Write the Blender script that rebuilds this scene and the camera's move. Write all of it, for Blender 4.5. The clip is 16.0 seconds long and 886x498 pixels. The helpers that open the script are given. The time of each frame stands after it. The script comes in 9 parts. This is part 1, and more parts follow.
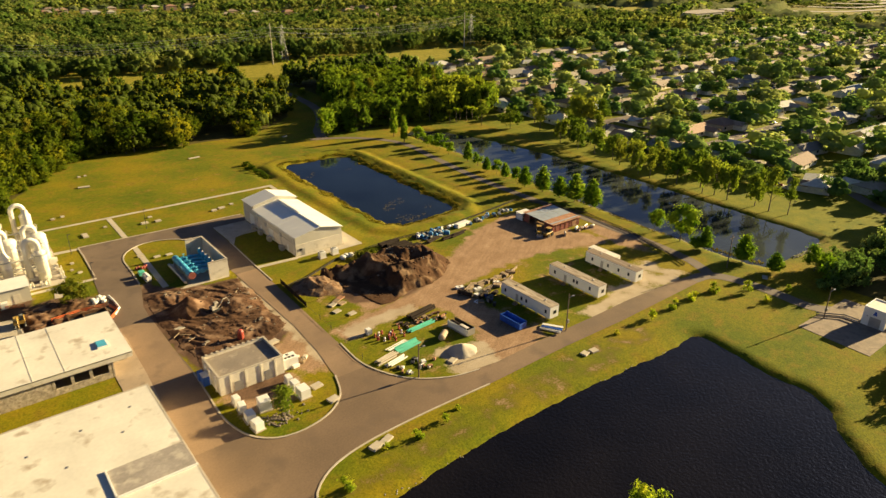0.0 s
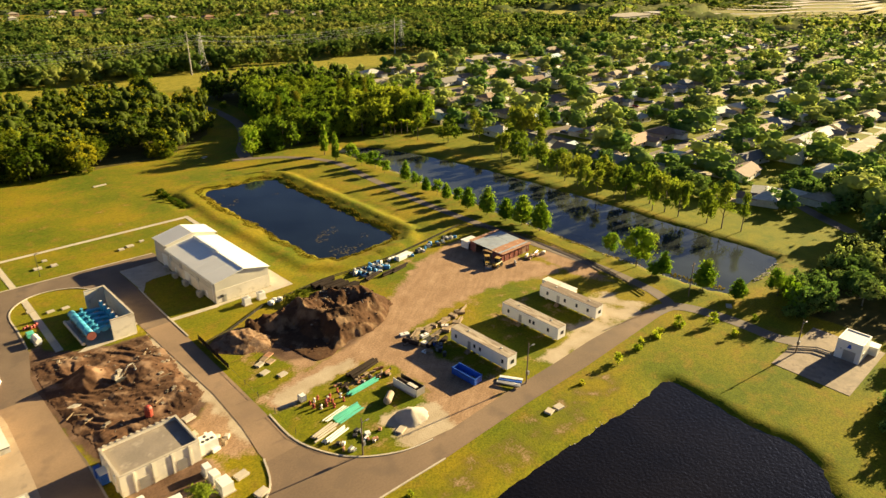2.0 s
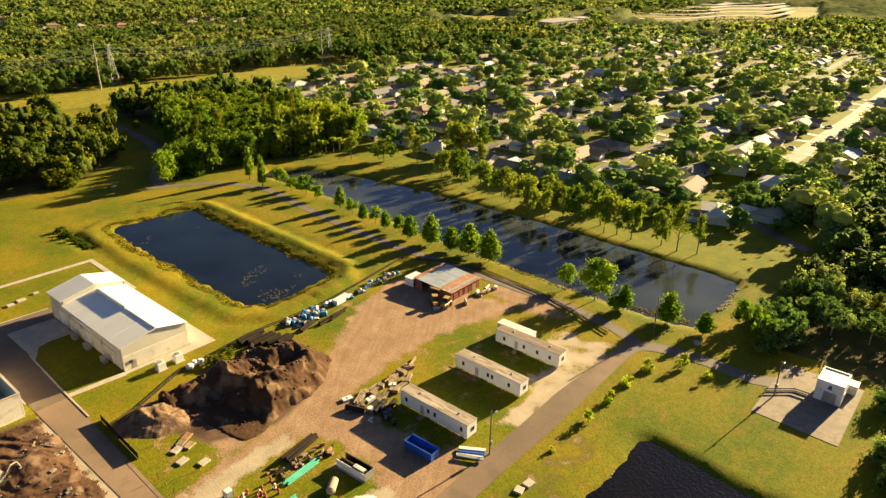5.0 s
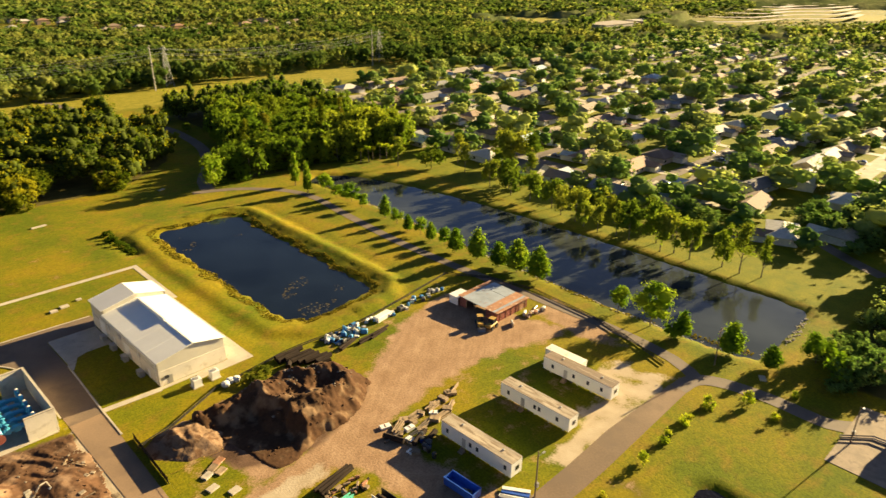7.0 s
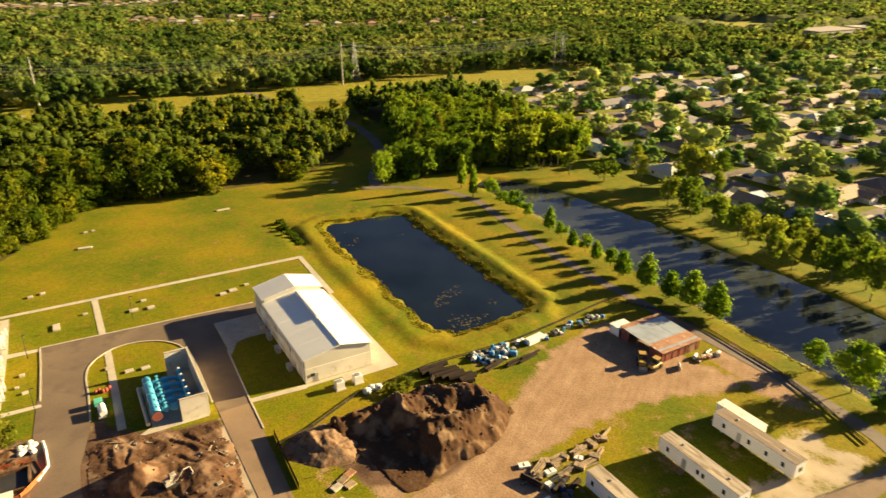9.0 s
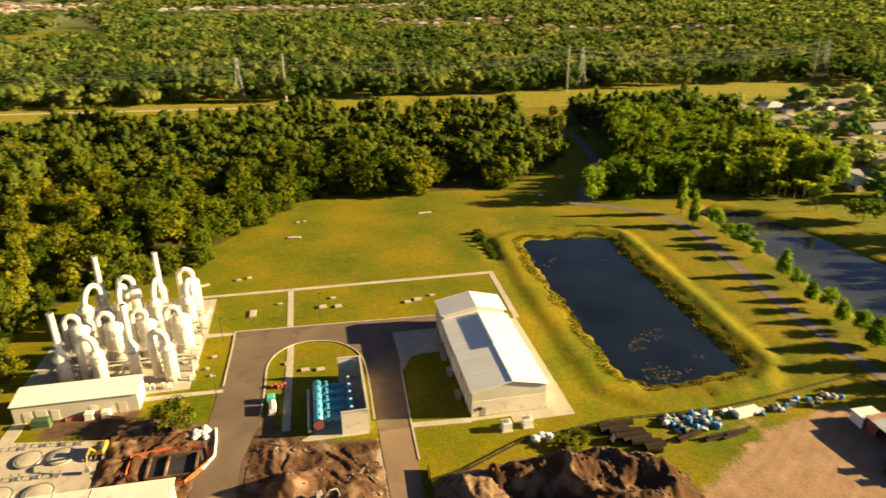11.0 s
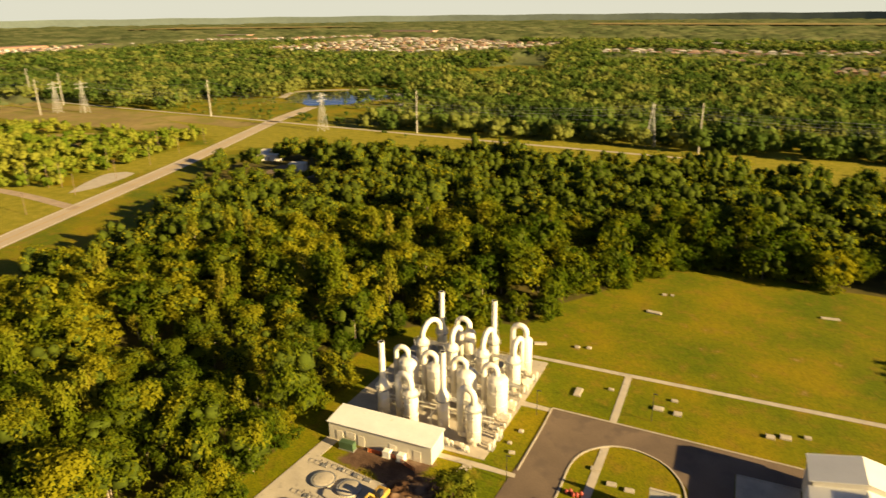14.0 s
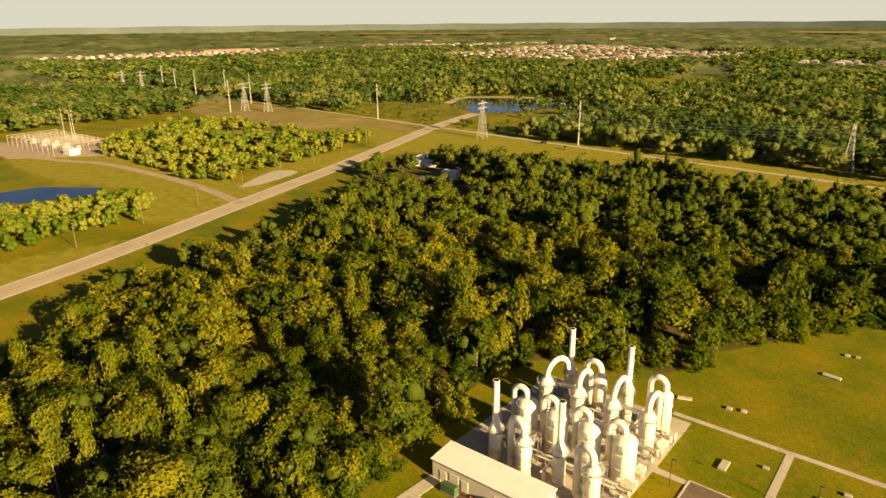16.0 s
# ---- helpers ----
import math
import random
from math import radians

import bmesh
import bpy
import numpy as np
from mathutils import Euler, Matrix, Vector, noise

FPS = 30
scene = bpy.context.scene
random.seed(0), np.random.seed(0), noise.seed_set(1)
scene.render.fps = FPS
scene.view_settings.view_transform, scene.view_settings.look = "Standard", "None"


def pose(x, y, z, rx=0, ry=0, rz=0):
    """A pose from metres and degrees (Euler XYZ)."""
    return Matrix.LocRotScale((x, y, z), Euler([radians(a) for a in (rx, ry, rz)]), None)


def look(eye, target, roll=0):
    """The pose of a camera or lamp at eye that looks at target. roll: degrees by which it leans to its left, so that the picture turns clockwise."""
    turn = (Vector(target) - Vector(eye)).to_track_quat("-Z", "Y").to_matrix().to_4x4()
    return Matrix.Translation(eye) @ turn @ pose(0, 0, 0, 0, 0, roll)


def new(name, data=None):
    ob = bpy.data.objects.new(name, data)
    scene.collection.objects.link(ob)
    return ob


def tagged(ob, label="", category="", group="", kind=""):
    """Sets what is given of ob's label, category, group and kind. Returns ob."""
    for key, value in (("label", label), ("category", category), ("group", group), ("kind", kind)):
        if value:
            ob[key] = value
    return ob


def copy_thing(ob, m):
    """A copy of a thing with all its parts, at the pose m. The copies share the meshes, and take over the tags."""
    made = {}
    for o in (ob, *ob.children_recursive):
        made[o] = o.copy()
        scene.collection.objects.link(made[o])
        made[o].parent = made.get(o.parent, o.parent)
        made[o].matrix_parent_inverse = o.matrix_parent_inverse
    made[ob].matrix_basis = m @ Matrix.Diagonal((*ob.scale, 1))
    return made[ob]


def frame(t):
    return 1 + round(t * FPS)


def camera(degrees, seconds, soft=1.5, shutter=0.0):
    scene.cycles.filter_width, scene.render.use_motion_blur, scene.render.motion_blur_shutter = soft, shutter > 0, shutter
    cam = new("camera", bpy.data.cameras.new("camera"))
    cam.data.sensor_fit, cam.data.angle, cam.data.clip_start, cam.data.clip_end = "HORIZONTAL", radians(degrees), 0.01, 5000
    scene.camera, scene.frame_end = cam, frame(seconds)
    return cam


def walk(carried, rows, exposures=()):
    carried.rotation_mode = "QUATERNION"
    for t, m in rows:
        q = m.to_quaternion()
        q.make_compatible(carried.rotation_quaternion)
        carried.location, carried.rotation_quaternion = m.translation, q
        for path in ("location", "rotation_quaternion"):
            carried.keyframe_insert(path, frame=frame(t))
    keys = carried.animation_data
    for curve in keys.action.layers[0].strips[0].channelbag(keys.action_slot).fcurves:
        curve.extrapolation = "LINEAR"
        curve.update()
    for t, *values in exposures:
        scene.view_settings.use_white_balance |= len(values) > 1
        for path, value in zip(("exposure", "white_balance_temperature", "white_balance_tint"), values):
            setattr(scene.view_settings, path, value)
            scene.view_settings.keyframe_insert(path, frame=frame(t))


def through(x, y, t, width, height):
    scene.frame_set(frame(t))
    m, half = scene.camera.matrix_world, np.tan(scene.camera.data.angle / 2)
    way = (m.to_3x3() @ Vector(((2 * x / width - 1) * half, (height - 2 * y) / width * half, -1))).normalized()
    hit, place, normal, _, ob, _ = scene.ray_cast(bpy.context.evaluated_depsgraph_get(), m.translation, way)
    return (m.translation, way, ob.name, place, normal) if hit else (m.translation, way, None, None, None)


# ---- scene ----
cam = camera(66.7, 16.0, 1.4, 0.5)
PATH = [
    (0, (-29.05, -222.558, 85.658), (-27.924, -221.116, 84.85), 0.4),
    (0.5, (-25.699, -217.878, 85.872), (-24.54, -216.461, 85.065), 0.5),
    (1, (-22.374, -213.295, 86.135), (-21.18, -211.907, 85.329), 0.5),
    (1.5, (-19.111, -208.892, 86.452), (-17.878, -207.537, 85.648), 0.5),
    (2, (-16.058, -204.65, 86.823), (-14.789, -203.329, 86.022), 0.6),
    (2.5, (-13.331, -200.927, 87.081), (-12.025, -199.64, 86.282), 0.6),
    (3, (-10.719, -197.71, 87.27), (-9.379, -196.457, 86.474), 0.7),
    (3.5, (-8.303, -194.753, 87.478), (-6.929, -193.536, 86.685), 0.8),
    (4, (-6.132, -192.194, 87.69), (-4.726, -191.011, 86.9), 0.8),
    (6.5, (2.848, -182.705, 89.139), (4.217, -181.477, 88.353), 0.7),
    (7, (4.361, -181.346, 89.2), (5.675, -180.061, 88.411), 0.7),
    (7.5, (5.838, -179.903, 89.283), (7.077, -178.546, 88.493), 0.6),
    (8, (7.65, -178.009, 89.292), (8.797, -176.575, 88.501), 0.7),
    (10.5, (20.331, -163.335, 87.734), (20.857, -161.573, 86.947), -0.3),
    (11, (22.748, -159.695, 87.601), (23.106, -157.89, 86.817), -0.4),
    (11.5, (24.951, -155.678, 87.494), (25.127, -153.845, 86.713), -0.6),
    (12, (26.807, -151.396, 87.462), (26.798, -149.552, 86.687), -0.6),
    (12.5, (28.394, -146.865, 87.488), (28.194, -145.025, 86.73), -0.6),
    (13, (29.713, -142.394, 87.591), (29.324, -140.574, 86.858), -0.7),
    (13.5, (30.638, -138.097, 87.708), (30.059, -136.316, 87.006), -0.7),
    (14, (31.308, -134.057, 87.711), (30.544, -132.335, 87.041), -0.6),
    (14.5, (31.491, -130.031, 87.652), (30.591, -128.368, 87.001), -0.5),
    (15, (31.181, -125.991, 87.729), (30.183, -124.385, 87.08), -0.5),
    (15.5, (30.779, -122.121, 87.84), (29.68, -120.582, 87.19), -0.5),
    (16, (30.252, -118.466, 87.823), (29.083, -116.979, 87.174), -0.5),
]
walk(cam, [(t, look(eye, target, roll)) for t, eye, target, roll in PATH], ((0, 1.68, 6380, 8), (2.5, 2.04, 6300, 8), (8, 2.08, 6600, 9), (12, 1.84, 6800, 10), (16, 1.57, 7150, 11)))

# ---- world and sun ----
SUN_FROM = Vector((0.975, -0.155, 0.0)).normalized()
SUN_UP = radians(17.0)
world = bpy.data.worlds.new("sky")
scene.world = world
world.use_nodes = True
wn = world.node_tree.nodes
sky = wn.new("ShaderNodeTexSky")
sky.sky_type = "NISHITA"
sky.sun_disc = False
sky.sun_elevation = SUN_UP
sky.sun_rotation = math.atan2(SUN_FROM.x, SUN_FROM.y)
sky.air_density = 0.28
sky.ozone_density = 2.5
sky.dust_density = 0.7
wn["Background"].inputs["Strength"].default_value = 0.044
# pale haze that thickens towards the horizon, all the way round
wl = world.node_tree.links
way = wn.new("ShaderNodeTexCoord")
split = wn.new("ShaderNodeSeparateXYZ")
wl.new(way.outputs["Generated"], split.inputs[0])
haze = wn.new("ShaderNodeMapRange")
haze.interpolation_type = "SMOOTHSTEP"
haze.inputs["From Min"].default_value, haze.inputs["From Max"].default_value = 0.15, 0.03
wl.new(split.outputs["Z"], haze.inputs["Value"])
blend = wn.new("ShaderNodeMix")
blend.data_type = "RGBA"
wl.new(haze.outputs["Result"], blend.inputs["Factor"])
wl.new(sky.outputs["Color"], blend.inputs["A"])
blend.inputs["B"].default_value = (5.2, 5.3, 4.5, 1)
wl.new(blend.outputs["Result"], wn["Background"].inputs["Color"])
sun_data = bpy.data.lights.new("sun", "SUN")
sun_data.energy = 5.0
sun_data.angle = radians(0.6)
sun_data.color = (1.0, 0.765, 0.39)
sun = new("sun", sun_data)
sun.matrix_world = look(SUN_FROM * 100 * math.cos(SUN_UP) + Vector((0, 0, 100 * math.sin(SUN_UP))), (0, 0, 0))

# ---- materials ----
def nodes_of(name):
    m = bpy.data.materials.new(name)
    m.use_nodes = True
    return m, m.node_tree.nodes, m.node_tree.links


def noise_node(nodes, links, scale, detail=3.0, stretch=None, turn=0.0):
    pos = nodes.new("ShaderNodeNewGeometry").outputs["Position"]
    if stretch:
        mp = nodes.new("ShaderNodeMapping")
        mp.inputs["Scale"].default_value = stretch
        if turn:
            spin = nodes.new("ShaderNodeMapping")
            spin.inputs["Rotation"].default_value = (0, 0, -turn)
            links.new(pos, spin.inputs["Vector"])
            pos = spin.outputs["Vector"]
        links.new(pos, mp.inputs["Vector"])
        pos = mp.outputs["Vector"]
    n = nodes.new("ShaderNodeTexNoise")
    n.inputs["Scale"].default_value = scale
    n.inputs["Detail"].default_value = detail
    links.new(pos, n.inputs["Vector"])
    return n.outputs["Fac"]


def ramp_node(nodes, links, fac, stops):
    r = nodes.new("ShaderNodeValToRGB")
    while len(r.color_ramp.elements) < len(stops):
        r.color_ramp.elements.new(0.5)
    for e, (p, c) in zip(r.color_ramp.elements, stops):
        e.position, e.color = p, (*c, 1)
    links.new(fac, r.inputs["Fac"])
    return r.outputs["Color"]


def mix_node(nodes, links, fac, a, b, mode="MIX"):
    m = nodes.new("ShaderNodeMix")
    m.data_type, m.blend_type = "RGBA", mode
    for sock, v in ((m.inputs["Factor"], fac), (m.inputs["A"], a), (m.inputs["B"], b)):
        if isinstance(v, (int, float)):
            sock.default_value = v
        elif isinstance(v, tuple):
            sock.default_value = (*v, 1)
        else:
            links.new(v, sock)
    return m.outputs["Result"]


def math_node(nodes, links, op, a, b=0.0, c=0.0, clamp=False):
    m = nodes.new("ShaderNodeMath")
    m.operation, m.use_clamp = op, clamp
    for sock, v in zip(m.inputs, (a, b, c)):
        if isinstance(v, (int, float)):
            sock.default_value = v
        else:
            links.new(v, sock)
    return m.outputs[0]


def shade(v, k):
    return tuple(min(1.0, c * k) for c in v)


def stuff_mat(name, col, rough=0.7, big=0.3, fine=4.0, vary=0.25, bump=0.15, metal=0.0, stain=None, stain_at=0.62, random_tint=0.0, spec=0.5, stretch=None):
    """A weathered surface: colour varied at a large and a fine scale, stains of their own colour, fine relief."""
    m, nodes, links = nodes_of(name)
    p = nodes["Principled BSDF"]
    n1 = noise_node(nodes, links, big, 4.0, stretch)
    n2 = noise_node(nodes, links, fine, 3.0)
    c = ramp_node(nodes, links, n1, [(0.3, shade(col, 1 - vary)), (0.7, shade(col, 1 + vary))])
    f = ramp_node(nodes, links, n2, [(0.3, (1 - vary,) * 3), (0.7, (1.0, 1.0, 1.0))])
    c = mix_node(nodes, links, 0.8, c, f, "MULTIPLY")
    if stain:
        n3 = noise_node(nodes, links, big * 2.3, 6.0, stretch)
        k = ramp_node(nodes, links, n3, [(stain_at - 0.05, (0, 0, 0)), (stain_at + 0.08, (1, 1, 1))])
        c = mix_node(nodes, links, k, c, stain)
    if random_tint:
        oi = nodes.new("ShaderNodeObjectInfo").outputs["Random"]
        t = ramp_node(nodes, links, oi, [(0.0, (1 - random_tint,) * 3), (1.0, (1.0, 1.0, 1.0))])
        c = mix_node(nodes, links, 1.0, c, t, "MULTIPLY")
    links.new(c, p.inputs["Base Color"])
    p.inputs["Roughness"].default_value = rough
    p.inputs["Metallic"].default_value = metal
    p.inputs["Specular IOR Level"].default_value = spec
    if bump:
        b = nodes.new("ShaderNodeBump")
        b.inputs["Strength"].default_value = bump
        b.inputs["Distance"].default_value = 0.1
        links.new(n2, b.inputs["Height"])
        links.new(b.outputs["Normal"], p.inputs["Normal"])
    return m


def choice_mat(name, cols, rough=0.7, metal=0.0, island=False):
    """One of several colours for each object, or for each loose piece of a joined mesh."""
    m, nodes, links = nodes_of(name)
    p = nodes["Principled BSDF"]
    if island:
        r = nodes.new("ShaderNodeNewGeometry").outputs["Random Per Island"]
    else:
        r = nodes.new("ShaderNodeObjectInfo").outputs["Random"]
    c = ramp_node(nodes, links, r, [(i / len(cols), c) for i, c in enumerate(cols)])
    c.node.color_ramp.interpolation = "CONSTANT"
    n = noise_node(nodes, links, 0.9, 4.0)
    f = ramp_node(nodes, links, n, [(0.3, (0.75,) * 3), (0.7, (1.0, 1.0, 1.0))])
    c = mix_node(nodes, links, 1.0, c, f, "MULTIPLY")
    links.new(c, p.inputs["Base Color"])
    p.inputs["Roughness"].default_value = rough
    p.inputs["Metallic"].default_value = metal
    return m


def leaf_mat(name, dark, mid, light, scale=0.09, through=0.4, single=False, own=0.34, relief=0.0, grain=0.9):
    """Foliage: tint by tree, by clump and by leaf; leaves reflect, let some light through, and far crowns have leafy relief."""
    m, nodes, links = nodes_of(name)
    nodes.remove(nodes["Principled BSDF"])
    n1 = noise_node(nodes, links, scale, 1.0)
    n2 = noise_node(nodes, links, grain, 2.0)
    isl = nodes.new("ShaderNodeNewGeometry").outputs["Random Per Island"]
    if single:
        tint = nodes.new("ShaderNodeObjectInfo").outputs["Random"]
    else:
        at = nodes.new("ShaderNodeAttribute")
        at.attribute_name = "tint"
        tint = at.outputs["Fac"]
    f = math_node(nodes, links, "MULTIPLY_ADD", isl, 0.12, math_node(nodes, links, "SUBTRACT", n1, 0.06 + own / 2))
    f = math_node(nodes, links, "MULTIPLY_ADD", tint, own, f)
    f = math_node(nodes, links, "MULTIPLY_ADD", n2, 0.30, math_node(nodes, links, "SUBTRACT", f, 0.15))
    c = ramp_node(nodes, links, f, [(0.30, dark), (0.5, mid), (0.70, light)])
    d = nodes.new("ShaderNodeBsdfDiffuse")
    t = nodes.new("ShaderNodeBsdfTranslucent")
    add = nodes.new("ShaderNodeAddShader")
    links.new(c, d.inputs["Color"])
    tc = mix_node(nodes, links, 1.0, c, (1.0 * through, 0.98 * through, 0.7 * through), "MULTIPLY")
    links.new(tc, t.inputs["Color"])
    links.new(d.outputs[0], add.inputs[0])
    links.new(t.outputs[0], add.inputs[1])
    links.new(add.outputs[0], nodes["Material Output"].inputs["Surface"])
    if relief:
        b = nodes.new("ShaderNodeBump")
        b.inputs["Strength"].default_value = 0.9
        b.inputs["Distance"].default_value = relief
        links.new(n2, b.inputs["Height"])
        links.new(b.outputs["Normal"], d.inputs["Normal"])
    return m


M_OAK = leaf_mat("oak_leaves", (0.024, 0.040, 0.0032), (0.056, 0.069, 0.0048), (0.116, 0.110, 0.0075), 0.075, 1.7, own=0.42)
M_BROWNISH = leaf_mat("thin_leaves", (0.062, 0.080, 0.005), (0.105, 0.112, 0.008), (0.150, 0.135, 0.014), 0.10, 0.5)
# Garden green made paler and bluer: sunward haze put into the colour.
M_GARDEN = leaf_mat("hazed_garden_leaves", (0.060, 0.105, 0.024), (0.122, 0.168, 0.042), (0.195, 0.220, 0.062), 0.05, 1.0, own=0.5, relief=0.5, grain=0.8)
M_EASTOAK = leaf_mat("smooth_oak_leaves", (0.042, 0.072, 0.006), (0.072, 0.102, 0.008), (0.122, 0.138, 0.012), 0.03, 1.5, own=0.18)
M_BANK = leaf_mat("bank_leaves", (0.056, 0.088, 0.009), (0.098, 0.130, 0.012), (0.155, 0.165, 0.020), 0.07, 1.0, single=True)
M_FAR = leaf_mat("far_leaves", (0.031, 0.053, 0.010), (0.060, 0.085, 0.017), (0.112, 0.121, 0.029), 0.012, 1.2, own=0.40, relief=0.6, grain=0.55)
M_CYPRESS = leaf_mat("cypress_leaves", (0.048, 0.092, 0.005), (0.082, 0.134, 0.008), (0.130, 0.170, 0.013), 0.3, 1.2, single=True, own=0.25, relief=0.2, grain=1.5)
M_WAYSIDE = leaf_mat("wayside_leaves", (0.050, 0.080, 0.008), (0.092, 0.118, 0.012), (0.150, 0.155, 0.022), 0.03, 0.9, own=0.5, relief=0.4)
M_SHRUB = leaf_mat("shrub_leaves", (0.10, 0.14, 0.008), (0.16, 0.19, 0.012), (0.24, 0.23, 0.02), 0.5, 1.3, single=True)
M_OLIVE = leaf_mat("dull_scrub_leaves", (0.045, 0.058, 0.006), (0.085, 0.095, 0.009), (0.14, 0.13, 0.015), 0.5, 0.7, single=True)
M_REED = leaf_mat("reeds", (0.10, 0.085, 0.010), (0.16, 0.125, 0.015), (0.22, 0.17, 0.03), 0.4, 0.5)
M_WEED = stuff_mat("floating_weed", (0.075, 0.058, 0.026), 0.8, 0.6, 4, 0.3, 0.0, spec=0.2)
# Dull green for crown cores, standing in for shade between the leaves.
M_CORESHADE = stuff_mat("crown_core_shade", (0.050, 0.068, 0.006), 0.9, 0.3, 2.0, 0.3, 0.0, spec=0.1)
# Greyed and lightened: distance haze is put into the canopy's colour.
M_CANOPY = leaf_mat("hazed_canopy", (0.062, 0.080, 0.032), (0.100, 0.118, 0.047), (0.160, 0.165, 0.072), 0.006, 0.6, own=0.0, relief=2.0, grain=0.08)
# Blue-green of the added horizon ring, with haze put into the colour.
M_HAZERING = stuff_mat("hazed_horizon_ring", (0.10, 0.125, 0.115), 0.95, 0.004, 0.05, 0.15, 0.0, spec=0.05)
M_BARK = stuff_mat("bark", (0.16, 0.12, 0.085), 0.9, 0.8, 6, 0.35, 0.4)
M_PALEBARK = stuff_mat("pale_bark", (0.32, 0.26, 0.19), 0.9, 0.8, 6, 0.3, 0.4)
M_ASPHALT = stuff_mat("asphalt", (0.155, 0.108, 0.071), 0.85, 0.08, 2.5, 0.20, 0.08, stain=(0.115, 0.081, 0.056), stain_at=0.58)
M_DUSTY = stuff_mat("dusty_asphalt", (0.25, 0.165, 0.098), 0.88, 0.08, 2.5, 0.18, 0.08, stain=(0.19, 0.125, 0.077), stain_at=0.58)
M_APRON = stuff_mat("worn_concrete", (0.25, 0.19, 0.135), 0.85, 0.3, 3, 0.2, 0.08, stain=(0.18, 0.135, 0.095), stain_at=0.56)
M_WORNROAD = stuff_mat("worn_asphalt", (0.185, 0.122, 0.074), 0.88, 0.05, 2.5, 0.24, 0.08, stain=(0.128, 0.086, 0.055), stain_at=0.56)
M_MAINROAD = stuff_mat("pale_road", (0.42, 0.34, 0.24), 0.85, 0.08, 2.5, 0.08, 0.05)
M_TRAIL = stuff_mat("trail_asphalt", (0.15, 0.115, 0.088), 0.85, 0.12, 2.5, 0.18, 0.08, stain=(0.11, 0.085, 0.066))
M_CONC = stuff_mat("concrete", (0.46, 0.40, 0.31), 0.8, 0.25, 3, 0.14, 0.08, stain=(0.30, 0.27, 0.22), stain_at=0.64)
M_CONCD = stuff_mat("dusty_concrete", (0.37, 0.28, 0.19), 0.85, 0.2, 3, 0.16, 0.08, stain=(0.26, 0.2, 0.14))
M_BLOCK = stuff_mat("painted_block_wall", (0.66, 0.60, 0.48), 0.75, 0.25, 3, 0.08, 0.1, stain=(0.5, 0.44, 0.33))
M_FLINT = stuff_mat("stone_faced_wall", (0.50, 0.42, 0.31), 0.85, 0.9, 1.8, 0.32, 0.4, stain=(0.24, 0.18, 0.12), stain_at=0.60)
M_MEADOW = stuff_mat("far_meadow", (0.27, 0.235, 0.035), 0.95, 0.01, 0.2, 0.15, 0.0, spec=0.1)
M_ROOFW = stuff_mat("white_roof_membrane", (0.72, 0.675, 0.57), 0.6, 0.12, 1.4, 0.10, 0.03, stain=(0.42, 0.35, 0.26), stain_at=0.63)
M_ROOFG = stuff_mat("grey_roof_membrane", (0.26, 0.215, 0.17), 0.8, 0.2, 3, 0.16, 0.05, stain=(0.33, 0.28, 0.225))
M_BARNROOF = stuff_mat("pale_metal_roof", (0.82, 0.80, 0.72), 0.34, 0.2, 2, 0.04, 0.01, spec=0.6)
M_BARNWALL = stuff_mat("cream_metal_wall", (0.56, 0.52, 0.42), 0.6, 0.2, 2, 0.06, 0.02)
M_DULLWHITE = stuff_mat("dusty_white_paint", (0.40, 0.36, 0.29), 0.7, 0.6, 3, 0.2, 0.05, stain=(0.22, 0.15, 0.09), stain_at=0.55)
M_WHITE = stuff_mat("white_paint", (0.76, 0.74, 0.68), 0.45, 0.3, 3, 0.06, 0.03, stain=(0.62, 0.56, 0.45), stain_at=0.7)
M_TANKWHITE = stuff_mat("white_fibreglass", (0.78, 0.73, 0.61), 0.38, 0.3, 2, 0.05, 0.02)
M_GREYMETAL = stuff_mat("galvanised_metal", (0.42, 0.41, 0.39), 0.45, 0.6, 4, 0.12, 0.03, metal=0.6)
M_LATTICE = stuff_mat("weathered_steel", (0.42, 0.41, 0.38), 0.6, 0.6, 4, 0.1, 0.0, metal=0.2)
M_POLECONC = stuff_mat("pale_pole", (0.36, 0.33, 0.28), 0.7, 0.6, 4, 0.1, 0.0)
M_WOOD = stuff_mat("weathered_wood", (0.36, 0.255, 0.15), 0.85, 0.7, 5, 0.3, 0.2, random_tint=0.4)
M_POLEWOOD = stuff_mat("pole_wood", (0.17, 0.12, 0.08), 0.9, 0.7, 5, 0.25, 0.2)
# Near-black that stands in for the shade inside openings.
M_DARK = stuff_mat("painted_opening_shade", (0.03, 0.03, 0.032), 0.6, 0.5, 4, 0.2, 0.02)
M_BLACK = stuff_mat("black_plastic", (0.025, 0.024, 0.024), 0.5, 0.5, 4, 0.2, 0.02)
M_DRAIN = stuff_mat("drain_pipe_plastic", (0.032, 0.022, 0.016), 0.85, 0.5, 4, 0.25, 0.05, spec=0.12)
M_BLUE = stuff_mat("blue_paint", (0.02, 0.09, 0.42), 0.45, 0.6, 4, 0.15, 0.03)
M_PUMPBLUE = stuff_mat("light_blue_paint", (0.09, 0.42, 0.60), 0.42, 0.6, 4, 0.12, 0.03)
M_GREENPIPE = stuff_mat("green_pvc", (0.12, 0.55, 0.40), 0.4, 0.6, 4, 0.1, 0.0, random_tint=0.25)
M_RED = stuff_mat("red_paint", (0.38, 0.06, 0.035), 0.55, 0.6, 4, 0.25, 0.05, random_tint=0.3)
M_REDWALL = stuff_mat("red_wall", (0.27, 0.075, 0.05), 0.7, 0.4, 3, 0.25, 0.05)
